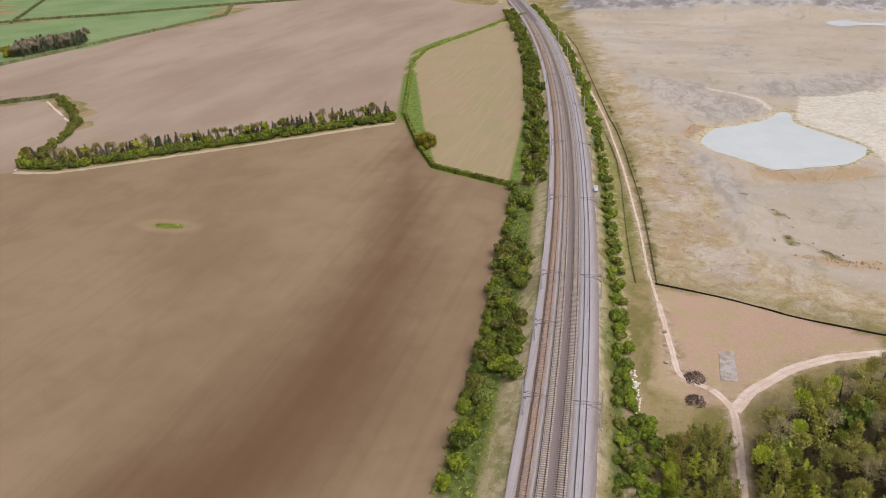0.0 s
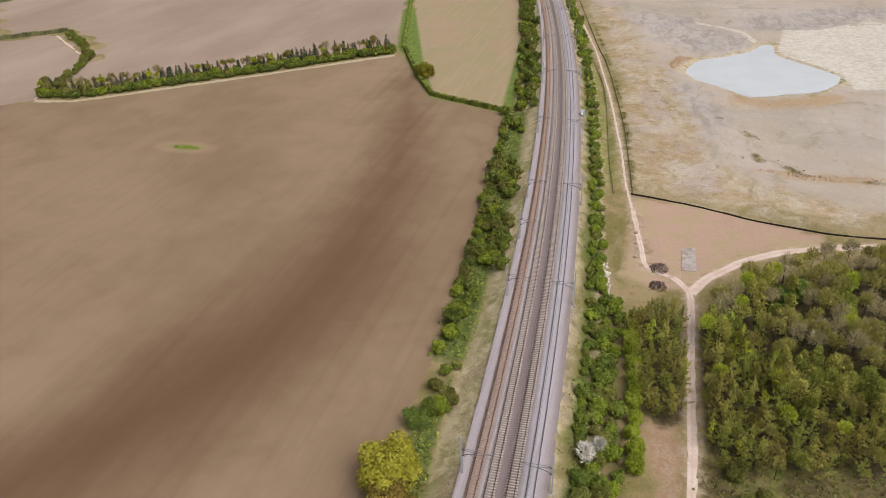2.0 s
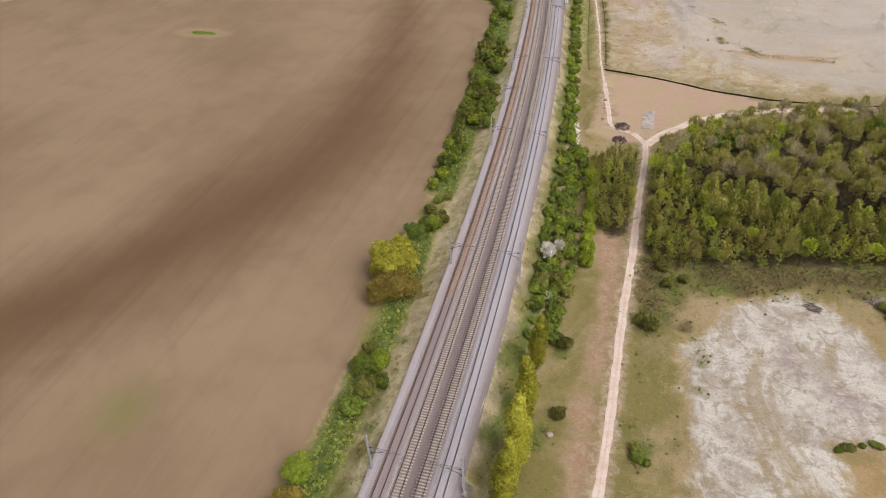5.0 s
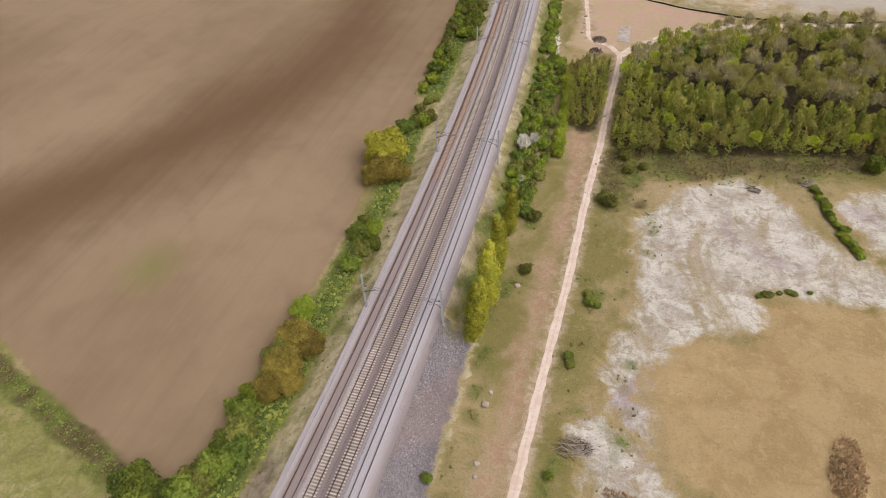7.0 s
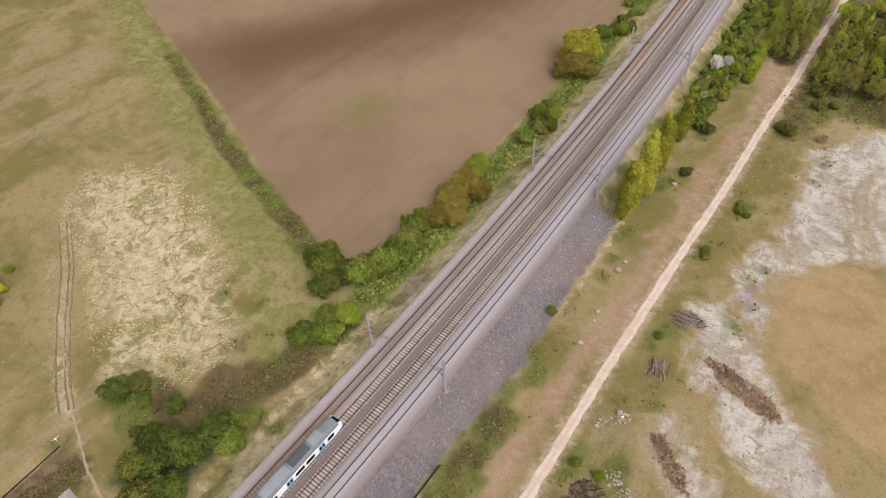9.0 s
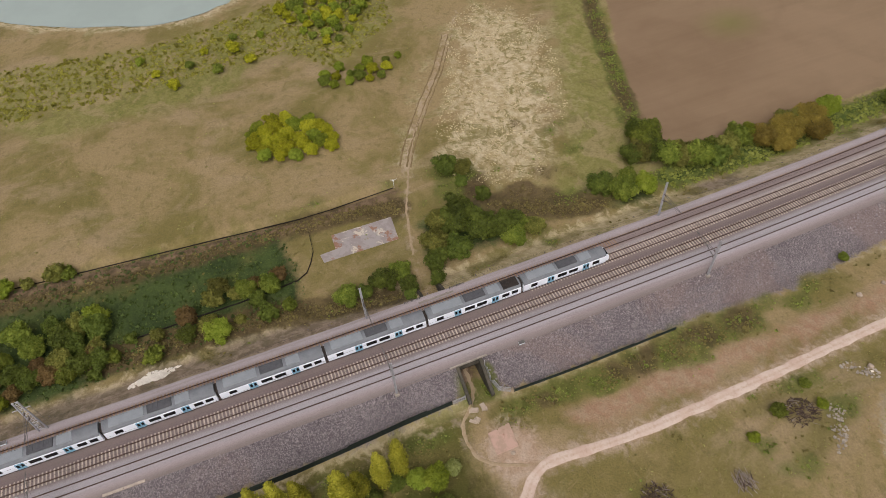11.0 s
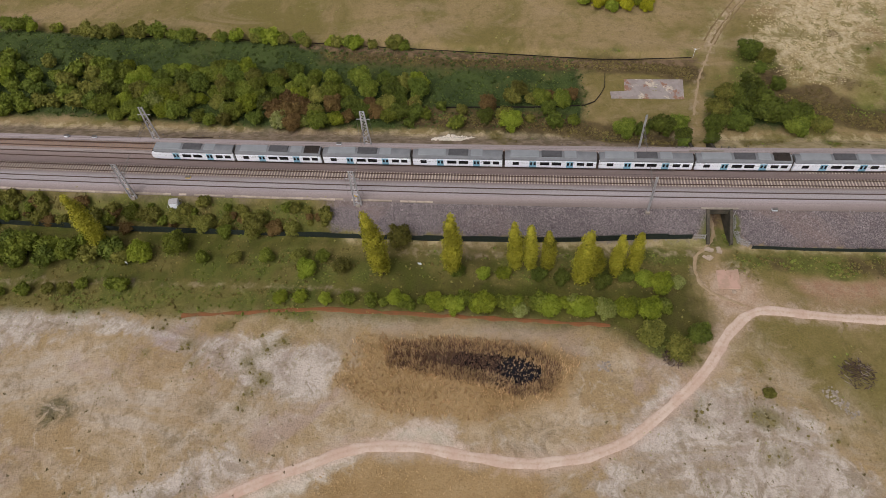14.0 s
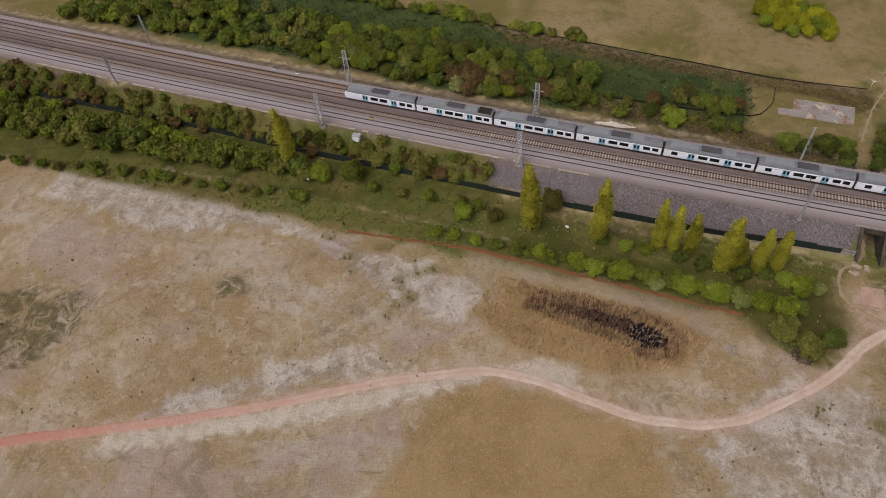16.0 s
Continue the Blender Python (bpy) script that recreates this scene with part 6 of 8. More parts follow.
plant("broad_yellow", -108.4, 301.3, 1.05, 1.15)

# trees by the ploughed field
for key, x, y, s, h in (("broad_yellow", -33.4, 57.5, 1.5, 1.45), ("broad_brown", -31.4, 49.6, 1.15, 1.1), ("broad_brown", -34, 47.5, 0.8, 0.85), ("broad_brown", -27.2, 51, 0.65, 0.7), ("broad_brown", -29, -10.5, 0.95, 0.85), ("broad_brown", -27.6, -18.5, 1.0, 0.9), ("broad_brown", -25.2, -11.6, 0.85, 0.75), ("broad_brown", -28.4, -24.5, 0.75, 0.75), ("broad_brown", -24.8, -21.4, 0.7, 0.6), ("broad_olive", -30.4, -15.5, 0.7, 0.75)):
    plant(key, x, y, s, h)
for key, x, y, s in (("bush_cream", -33.8, 66.3, 1.0), ("bush_dark", -34, 73.2, 1.35), ("bush", -32.2, 77, 1.25), ("bush_bright", -30.4, 78.7, 1.15), ("bush_olive", -28.9, 81.8, 1.1), ("bush_olive", -33.6, 85.3, 0.9), ("bush", -32.6, 91, 0.8), ("bush_olive", -30.6, 93.5, 0.7), ("bush_bright", -31.2, -2.3, 1.5), ("bush", -26.9, 14.1, 1.2), ("bush_olive", -26.2, 19.6, 1.2), ("bush", -29.3, 25.2, 1.4), ("bush_bright", -26.4, 27.4, 1.25), ("bush", -23.8, 22, 0.9), ("bush_olive", -30.2, 30.5, 0.8), ("bush_dark", -43.8, -50.2, 1.5), ("bush", -41.6, -49, 1.6), ("bush", -38.8, -50.4, 1.9), ("bush_olive", -36.4, -53.6, 1.6), ("bush_dark", -34.6, -49.6, 1.6), ("bush", -32.4, -48, 1.8), ("bush_olive", -30.8, -45, 1.7), ("bush", -29, -42.2, 1.8), ("bush_dark", -27.6, -39, 1.7), ("bush", -30, -38, 1.6), ("bush_olive", -28.8, -34.6, 1.6), ("bush", -30.6, -30.6, 1.6), ("bush_bright", -31.2, -26.2, 1.3), ("bush_dark", -36.5, -56, 1.3), ("bush_bright", -26.8, -58.2, 1.4), ("bush", -27.1, -64.2, 1.7), ("bush_dark", -30.9, -68, 1.5), ("bush", -29.8, -61.5, 1.3)):
    plant(key, x, y, s * 1.05, None, "bushes at the foot of the bank")

# west side, beyond the underpass
for key, x, y, s in (("bush", -33.6, -103, 1.6), ("bush", -30, -98, 1.7), ("bush_dark", -28.4, -92.8, 1.5), ("bush", -25, -92.5, 1.3), ("bush_olive", -30.2, -109, 1.5), ("bush", -26.4, -105, 1.4), ("bush", -25.5, -110.5, 1.2), ("bush_dark", -36.8, -100.5, 1.6), ("bush_olive", -36, -106, 1.3), ("bush_dark", -52, -98, 1.3), ("bush_olive", -50, -94, 1.0), ("bush", -24.4, -131, 1.2), ("bush", -25, -122.5, 1.3), ("bush", -26.2, -118.5, 1.1), ("bush_dark", -24, -127, 0.8), ("bush", -20.6, -112.2, 0.8), ("bush", -21.6, -118.2, 0.9), ("bush_dark", -18.2, -118.8, 0.6), ("bush_dark", -40, -93, 0.9), ("bush_dark", -46, -96, 0.7), ("bush_olive", -38.2, -155, 1.0), ("bush", -34.8, -149.6, 1.1), ("bush", -34, -144.6, 1.0), ("bush_bright", -26.8, -157, 1.25), ("bush_dark", -28.5, -163, 0.9), ("bush_olive", -25.8, -87, 1.1), ("bush", -28.6, -90, 1.2)):
    plant("bush_dark" if key == "bush" and rng.random() < 0.55 else key, x, y, s * 1.15, None, "scrub west of the railway")
for x, y in spots([(-48, -262), (-46, -235), (-45, -202), (-41, -180), (-29, -178), (-25.6, -205), (-27, -234), (-30, -262)], 2.95, 6):
    red = -216 < y < -188 and x > -34
    plant("bush_brown" if red and rng.random() < 0.65 else mixed((("bush", 6), ("bush_bright", 1.6), ("bush_olive", 2), ("bush_dark", 2.4), ("bush_cream", 0.3))), x, y, rng.uniform(0.9, 1.5), None, "thicket west of the railway")
for x, y in spots([(-52, -345), (-54, -300), (-48, -262), (-30, -262), (-32, -300), (-32, -345)], 3.5, 7):
    far_plant("thicket", mixed((("bush", 5), ("bush_bright", 1.2), ("bush_olive", 3), ("bush_dark", 2.4))), x, y, rng.uniform(1.0, 1.5))
for k in range(44):
    y = -186 - 3.5 * k + rng.uniform(-2, 2)
    far_plant("thicket", mixed((("bush", 4), ("bush_olive", 4), ("bush_bright", 1))), np.interp(y, [p[1] for p in DRAIN], [p[0] for p in DRAIN]) + 1.2 + rng.uniform(-1.4, 1.4), y, rng.uniform(0.7, 1.4))
far_build("thicket", "thicket", "dense green and olive thicket along the drain", "thicket")
GORSE = (("gorse", 5), ("bush_bright", 2))
for outline, n_, keys, size in (([(-87, -138), (-88, -131), (-82, -120), (-72.5, -118.6), (-70, -125), (-74, -139), (-80.5, -140.6)], 2.5, GORSE, (0.9, 1.2)), ([(-121, -252), (-112, -250), (-110, -236), (-114, -226), (-121, -228)], 2.9, GORSE, (0.9, 1.2)), ([(-105, -114), (-104, -104), (-103, -91), (-95, -97.4), (-94, -110.7), (-97, -116.7)], 2.9, (("bush_bright", 4), ("gorse", 1), ("bush", 2)), (0.6, 0.95))):
    for x, y in spots(outline, n_, 9):
        plant(mixed(keys), x, y, rng.uniform(*size), None, "gorse clump in the meadow")
for outline, gap in (([(-144.6, -117.7), (-145, -105), (-148, -93), (-140.7, -88), (-126, -94.6), (-116.8, -106), (-118.4, -110.4), (-135, -117)], 3.1), ([(-135, -127), (-129, -124), (-120, -129), (-116, -135), (-116.5, -153), (-115.6, -167), (-137, -164), (-129, -156), (-135, -146)], 7.0)):
    for x, y in spots(outline, gap, 10):
        far_plant("shore", mixed((("bush_bright", 4), ("bush", 2), ("gorse", 2))), x, y, rng.uniform(0.6, 1.1))
far_build("shore", "scrub", "scattered yellow-green scrub near the lake", "scrub")

# east side: poplars, bank scrub and the bush rows
for x, y, h in ((7.2, 0.8, 17), (8.1, 11.6, 19), (7.2, 22.6, 17), (6.6, 35.5, 15), (7.6, 5.5, 14), (11, -243.5, 17.5), (15.9, -182.7, 19), (15.4, -168.6, 17.5), (14.2, -156, 14), (14, -153, 12.8), (14.1, -149.6, 12.8), (17.2, -143.4, 17), (15.8, -140.2, 9.5), (15.2, -136.4, 13), (14.6, -133.1, 12.3)):
    plant("poplar", x, y, max(0.72, h / 18) * (1.12 if y > 0 else 0.98), h / 18 * 0.98, "row of poplars")
for key, x, y, s in (("bush_bright", 13.1, -234.3, 1.4), ("bush", 10.9, -226.8, 1.5), ("bush_olive", 5.8, -211.3, 1.5), ("bush", 13.6, -221, 0.8), ("bush_olive", 13.4, -214, 0.8), ("bush", 13, -207.5, 0.9), ("bush_olive", 12.8, -200.5, 0.9), ("bush", 12.9, -195.5, 0.8), ("bush_olive", 5.1, -223, 1.1), ("bush_bright", 16.2, -198, 1.1), ("bush_olive", 15.5, -191, 1.0), ("bush_olive", 8, -180, 1.3), ("bush_bright", 16.2, -162.3, 0.75), ("bush_bright", 16.2, -158.4, 0.85), ("bush_bright", 18.4, -128, 1.2), ("bush_cream", 17.6, -124.6, 0.8), ("bush_bright", 17.2, -131, 1.1), ("bush_dark", 17, -147, 0.9), ("bush_dark", 17.5, -139, 1.0), ("bush_dark", 16.6, -151.5, 0.8), ("bush_dark", 15.8, -167.5, 0.8), ("bush_dark", 16, -134.5, 0.9), ("bush_bright", 24.2, -167.5, 0.85), ("bush_bright", 23.8, -161.7, 1.0), ("bush_cream", 24.8, -155, 0.75), ("bush_bright", 24.1, -149.5, 1.0), ("bush_bright", 24, -143.4, 1.0), ("bush_cream", 24.2, -138.8, 0.9), ("bush_bright", 24, -135.2, 0.9), ("bush_bright", 24.4, -131, 1.0), ("bush_olive", 29.6, -131, 1.1), ("bush_olive", 32.4, -126.5, 1.1), ("bush_dark", 29.2, -122.5, 1.0), ("bush_bright", 23, -202.5, 0.7), ("bush_bright", 22.9, -193.5, 0.6), ("bush_bright", 22.7, -179.5, 0.75), ("bush_bright", 23.8, -171, 0.8)):
    plant(key, x, y, s * (1.2 if x > 20 else 1.0), None, "bushes east of the railway")
for x, y in spots([(2.6, -246), (3.2, -225), (3.6, -200), (7.4, -200), (6.8, -225), (6.2, -246)], 3.0, 13):
    plant(mixed((("bush_olive", 4), ("bush", 3), ("bush_brown", 1.5))), x, y, rng.uniform(0.6, 1.0), None, "scrub on the railway bank")
for x, y in spots([(6, -345), (8, -300), (9.6, -262), (9.6, -240), (14, -238), (16, -262), (17.5, -285), (19, -345)], 3.1, 15):
    far_plant("thicket_e", mixed((("bush", 5), ("bush_bright", 1.2), ("bush_olive", 3), ("bush_dark", 2))), x, y, rng.uniform(1.0, 1.5))
for x, y in spots([(1, -345), (2.4, -262), (3.4, -246), (6.4, -246), (5.6, -262), (4.4, -345)], 3.0, 14):
    far_plant("thicket_e", mixed((("bush_olive", 4), ("bush_brown", 2), ("bush", 2))), x, y, rng.uniform(0.65, 1.0))
for k in range(26):
    y = -345 + 4.4 * k + rng.uniform(-1.5, 1.5)
    far_plant("thicket_e", mixed((("bush", 4), ("bush_bright", 2), ("bush_olive", 2))), np.interp(y, [-345, -290, -258, -233], [29, 25.6, 21.6, 21.4]) + rng.uniform(-1, 1), y, rng.uniform(0.55, 0.95))
far_build("thicket_e", "thicket", "dense green thicket along the eastern ditch", "thicket")
for key, x, y, s, h in (("fan_white", 2.6, 72, 1.0, 1.15), ("fan_white", 4.6, 75, 0.8, 0.95), ("fan_white", 5.2, 57, 0.55, 0.6), ("bush_olive", 3, 61, 1.2, 1.5), ("bush_olive", 6.2, 63, 1.1, 1.5), ("bush_dark", 2, 66.5, 1.0, 1.1), ("bush", 6.6, 50, 1.0, 1.1), ("bush_dark", 3.2, 53, 0.8, 0.9), ("bush_olive", 11.8, 43, 0.9, 1.0), ("bush_olive", 29.3, 53.5, 1.1, 1.1), ("bush_olive", 32.4, 69.5, 0.9, 0.9), ("bush_olive", 27.3, 55, 0.9, 0.8), ("bush", 29.5, 18, 0.75, 0.5), ("bush", 31.2, 17.2, 0.5, 0.4), ("bush_olive", 28.9, 20.2, 0.7, 0.45), ("bush", 27.6, 1.2, 0.6, 0.55), ("bush_olive", 28.3, -0.6, 0.6, 0.5), ("bush", 28.7, -26.5, 0.5, 0.5), ("bush_olive", 13.5, 24, 0.8, 0.7), ("bush", 7.9, -33, 0.6, 0.6), ("bush_olive", 31, 76, 1.1, 1.1), ("bush_olive", 36, 72, 0.8, 0.7), ("bush", 30.5, -68, 0.8, 0.7), ("bush_bright", 32.5, -60, 0.6, 0.5), ("bush", 28, -60, 0.6, 0.5), ("bush_bright", 33, -75, 0.6, 0.5), ("bush", 95, 85, 1.4, 1.6), ("bush_olive", 40, -112, 0.6, 0.4)):
    plant(key, x, y, s, h, "scattered bushes by the track")
for k in range(15):
    f = k / 14
    plant("bush_bright" if k % 3 else "bush", 79.5 + 8.0 * f + rng.uniform(-0.6, 0.6), 73 - 24 * f, rng.uniform(0.48, 0.78), rng.uniform(0.35, 0.6), "bramble strip on the spoil")
for x, y in ((65.2, 29.4), (66.4, 30.3), (67.5, 30.6), (69.5, 31.5), (71.6, 32.6), (72.6, 32.3), (76, 33.5)):
    plant(rng.choice(("bush_bright", "bush", "bush_olive")), x, y, rng.uniform(0.32, 0.52), 0.28, "low bushes at the reed edge")
# small scrub down both banks
for k in range(110):
    y = rng.uniform(-345, -196)
    far_plant("bank_scrub", mixed((("bush_olive", 4), ("bush", 3), ("bush_brown", 1))), float(centre(y)) + rng.uniform(9.8, 13.8), y, rng.uniform(0.4, 0.9))
for k in range(30):
    y = rng.uniform(-208, -124)
    far_plant("bank_scrub", mixed((("bush", 4), ("bush_olive", 1), ("bush_bright", 1))), 23.6 + rng.uniform(-1.2, 0.8), y, rng.uniform(0.45, 0.8))
for k in range(22):
    y = -172 + 2.1 * k
    far_plant("bank_scrub", mixed((("bush_bright", 5), ("bush", 2), ("bush_cream", 0.6))), 22.8 + rng.uniform(-0.7, 0.7), y, rng.uniform(0.6, 1.0))
for x, y in spots([(-36, -182), (-37, -142), (-27, -140), (-26, -182)], 4.4, 17):
    far_plant("bank_scrub", mixed((("bush_dark", 3), ("bush_olive", 3), ("bush", 3), ("bush_brown", 0.7))), x, y, rng.uniform(0.6, 1.15))
far_build("bank_scrub", "scrub", "low patchy scrub along the railway banks", "scrub")
low_spots = {"olive": [], "green": [], "thorn": []}


def low(x, y, reach, n_, key):
    """A ragged patch of low growth, noted for joining."""
    for _ in range(n_):
        low_spots[key].append((x + rng.gauss(0, reach), y + rng.gauss(0, reach * 1.6)))


for k in range(70):
    y = rng.uniform(-104, 84)
    low(rng.uniform(9.5, 13) if y < 0 else rng.uniform(5.5, 12), y, rng.uniform(0.4, 1.2), rng.randrange(3, 12), rng.choice(("olive", "green")))
for k in range(60):
    y = rng.uniform(-170, 60)
    low(float(centre(y)) - rng.uniform(12.5, 17), y, rng.uniform(0.4, 1.0), rng.randrange(3, 10), rng.choice(("olive", "olive", "green")))
for u in np.arange(0, 1, 0.008):
    low(np.interp(u, [0, 0.1, 0.2, 0.45, 1.0], [-37, -52, -70, -112, -200]), np.interp(u, [0, 0.1, 0.2, 0.45, 1.0], [-50, -47.5, -40.5, -22, 12]), 0.7, rng.randrange(2, 9), rng.choice(("olive", "green")))
for u in np.arange(0, 1, 0.006):
    low(float(np.interp(u, [0, 0.12, 0.3, 0.48, 0.66, 0.8, 1.0], [-40, -53, -68, -84, -100, -116, -150])), float(np.interp(u, [0, 0.12, 0.3, 0.48, 0.66, 0.8, 1.0], [-49, -45.4, -40.5, -35.6, -30, -22, -8])), 0.4, 7, rng.choice(("thorn", "green", "green")))
for line in (BRAMBLE, [(-20, -121), (-24, -136), (-27.5, -150), (-29, -166), (-30, -180)], [(-37, -91), (-30, -80), (-27, -70)]):
    p_ = np.array(line)
    for u in np.arange(0, len(line) - 1, 0.022):
        low(float(np.interp(u, range(len(line)), p_[:, 0])), float(np.interp(u, range(len(line)), p_[:, 1])), 1.0, 9, rng.choice(("thorn", "thorn", "olive")))
for k in range(70):
    low(rng.uniform(26, 42), rng.uniform(-108, 78), rng.uniform(0.5, 1.6), rng.randrange(2, 10), rng.choice(("olive", "olive", "green")))
for k in range(130):
    low(rng.uniform(20.5, 26.5), rng.uniform(-300, -196), rng.uniform(0.6, 1.5), rng.randrange(4, 14), rng.choice(("olive", "olive", "green")))
for k in range(150):
    low(rng.uniform(10, 18), rng.uniform(-270, -122), rng.uniform(0.6, 1.8), rng.randrange(4, 14), rng.choice(("olive", "olive", "green")))
for k in range(150):
    y = rng.uniform(-300, -198)
    low(float(centre(y)) + rng.uniform(9.6, 14.5), y, rng.uniform(0.6, 1.4), rng.randrange(5, 14), rng.choice(("olive", "olive", "green")))
for k in range(150):
    x = rng.uniform(26, 112)
    low(x, float(np.interp(x, [26, 52, 88, 112], [77, 81, 89, 92])) - abs(rng.gauss(0, 3.0)) - 0.5, rng.uniform(0.5, 1.2), rng.randrange(3, 10), rng.choice(("olive", "olive", "green", "thorn")))
for x, y, n_ in ((-52, -97, 60), (-49, -95, 40), (-45, -99, 40), (-43, -93, 30), (-38, -84, 60), (-34, -80, 40), (-31, -76, 40), (-41, -77, 14), (-60, -74, 12), (-55, -66, 12), (-70, -64, 10), (-46, -66, 14)):
    low(x, y, 1.2, n_, rng.choice(("thorn", "thorn", "green")))
for k in range(110):
    y = rng.uniform(-113, -58)
    low(rng.uniform(10.6, 14.5), y, rng.uniform(0.4, 1.0), rng.randrange(3, 11), rng.choice(("olive", "thorn", "olive", "green")))
for x, y in ((29.5, 18), (30.5, 20), (27.8, 0.5), (28.6, -26.5), (13.5, 24), (11.8, 43), (12.4, 20)):
    low(x, y, 1.3, 16, rng.choice(("olive", "green")))
# rank growth between the wood and the chalk
for _ in range(170):
    x = 26.5 + 66 * rng.random() ** 1.5
    top = float(np.interp(x, [26, 52, 88, 112], [77, 81, 89, 92]))
    y = top - rng.random() ** 1.3 * (24 if x < 38 else 10)
    low(x, y, rng.uniform(0.8, 2.0), rng.randrange(4, 13), rng.choice(("olive", "olive", "green", "thorn")))
for k in range(60):
    low(rng.uniform(-56, -24), rng.uniform(-182, -64), rng.uniform(0.6, 1.8), rng.randrange(2, 10), rng.choice(("olive", "green")))

for k in range(150):
    y = rng.uniform(-4, 330)
    low(float(centre(y)) + rng.uniform(10.0, 13.0), y, rng.uniform(0.4, 1.1), rng.randrange(3, 11), rng.choice(("olive", "olive", "green")))
for x, y in ((8.8, 286), (14.3, 278), (6.3, 301), (41.5, 261), (44, 256.5), (43.3, 241), (40.3, 229.5), (48.2, 244), (47.7, 233), (52.8, 232), (55.7, 228.3), (58.7, 226), (60, 224), (36.2, 233), (74.3, 242.6), (11, 232.5), (22.9, 244)):
    low(x, y, 1.2, 4, "olive")
for line, n_ in (([(54.6, 229.5), (58, 225), (61.8, 220.6)], 70), ([(79.7, 223.3), (87.7, 223)], 50), ([(42, 257), (47.5, 255)], 40), ([(45.2, 238), (46.4, 230)], 60), ([(31, 272), (34, 270)], 20), ([(9, 288), (13, 280)], 24), ([(4, 303), (8, 298)], 20)):
    for _ in range(n_ // 2):
        f_ = rng.random()
        low_spots["thorn" if rng.random() < 0.25 else "olive"].append((line[0][0] * (1 - f_) + line[-1][0] * f_ + rng.gauss(0, 0.7), line[0][1] * (1 - f_) + line[-1][1] * f_ + rng.gauss(0, 1.0)))
for k in range(90):
    y = rng.uniform(195, 420)
    low(float(np.interp(y, [191, 215, 247, 316, 441], [3.8, 0.8, -3.0, -14.4, -41.4])), y, 0.4, rng.randrange(4, 10), "olive")

for k in range(14):
    low(float(centre(UNDER_Y)) + rng.uniform(10.5, 14), UNDER_Y + rng.choice((-1.9, 1.9)), 0.2, 5, "green")

for x, y, n_, key in ((28, -58.5, 22, "green"), (34.6, -57, 30, "green"), (36, -62, 22, "olive"), (39.4, -66.4, 18, "olive"), (40.5, -70.3, 20, "green"), (27, -65.8, 8, "olive"), (16.3, -74.5, 18, "green"), (13.4, -80.2, 24, "green"), (12.3, -90.5, 26, "olive"), (13.2, -48.2, 24, "green"), (12.6, -67.7, 24, "olive"), (14.7, -59.6, 10, "green"), (34.6, -112.6, 7, "olive"), (44.8, -113.7, 12, "olive"), (45.7, -111.5, 9, "olive"), (43, -123.8, 6, "olive"), (46.6, -123.7, 4, "olive"), (51.3, -112.8, 9, "olive"), (48, -102, 7, "olive"), (31.5, -128.5, 34, "green"), (33.5, -124, 30, "olive")):
    low(x, y, 1.1, n_, key)
for x, y in ((30, -218.7), (29.8, -213.7), (29.1, -211), (31.3, -204), (32.4, -200.4), (34.2, -201.6), (35.4, -203.5), (36.6, -206.4), (34, -218.5), (37, -216.6), (38.8, -204.3), (41, -202.7), (42.6, -204.4), (45.8, -206.2), (30.2, -225.4), (35.5, -227), (39.7, -231.4)):
    low(x, y, 0.5, rng.randrange(3, 7), "olive")


# ---- fences ----
def spine(line, step):
    p = np.array(line, float)
    s = np.concatenate([[0], np.cumsum(np.hypot(*np.diff(p, axis=0).T))])
    u = np.arange(0, s[-1] + step * 0.5, step)
    return [(float(np.interp(v, s, p[:, 0])), float(np.interp(v, s, p[:, 1]))) for v in u]


def fence(name, line, step, high, material, label, panel="panel", post_r=0.06, thick=0.04, pales=0, lean=0.0):
    t = thing(name, pose(0, 0, 0), label, "fence")
    pts = spine(line, step)
    for a, b in zip(pts, pts[1:]):
        za, zb = ground_z(*a), ground_z(*b)
        dirn = math.degrees(math.atan2(b[1] - a[1], b[0] - a[0]))
        ln = math.hypot(b[0] - a[0], b[1] - a[1])
        m = pose(a[0], a[1], za, 0, -math.degrees(math.atan2(zb - za, ln)), dirn)
        bm = bmesh.new()
        if pales:
            pale = boxes((-0.035, 0.035, -0.015, 0.015, 0.05, high))
            me = bpy.data.meshes.new("pale")
            pale.to_mesh(me)
            pale.free()
            for k in range(pales):
                part("pale", me, material, t, at=m @ Matrix.Translation((ln * (k + 0.5) / pales, 0, 0)))
            for z in (0.25 * high, 0.85 * high):
                part("rail", boxes((0, ln, 0.015, 0.05, z, z + 0.06)), material, t, at=m)
            bm.free()
        else:
            hh = high * rng.uniform(0.8, 1.1)
            box(bm, 0.02, ln - 0.02, -thick / 2, thick / 2, -0.1, hh)
            box(bm, 0, ln, -thick / 2 - 0.01, thick / 2 + 0.01, hh, hh + 0.05)
            part(panel, bm, material, t, at=m)
        part("post", boxes((-post_r, post_r, -post_r, post_r, -0.4, high + 0.12)), material, t, at=pose(a[0], a[1], za, 0, 0, dirn))
    return t


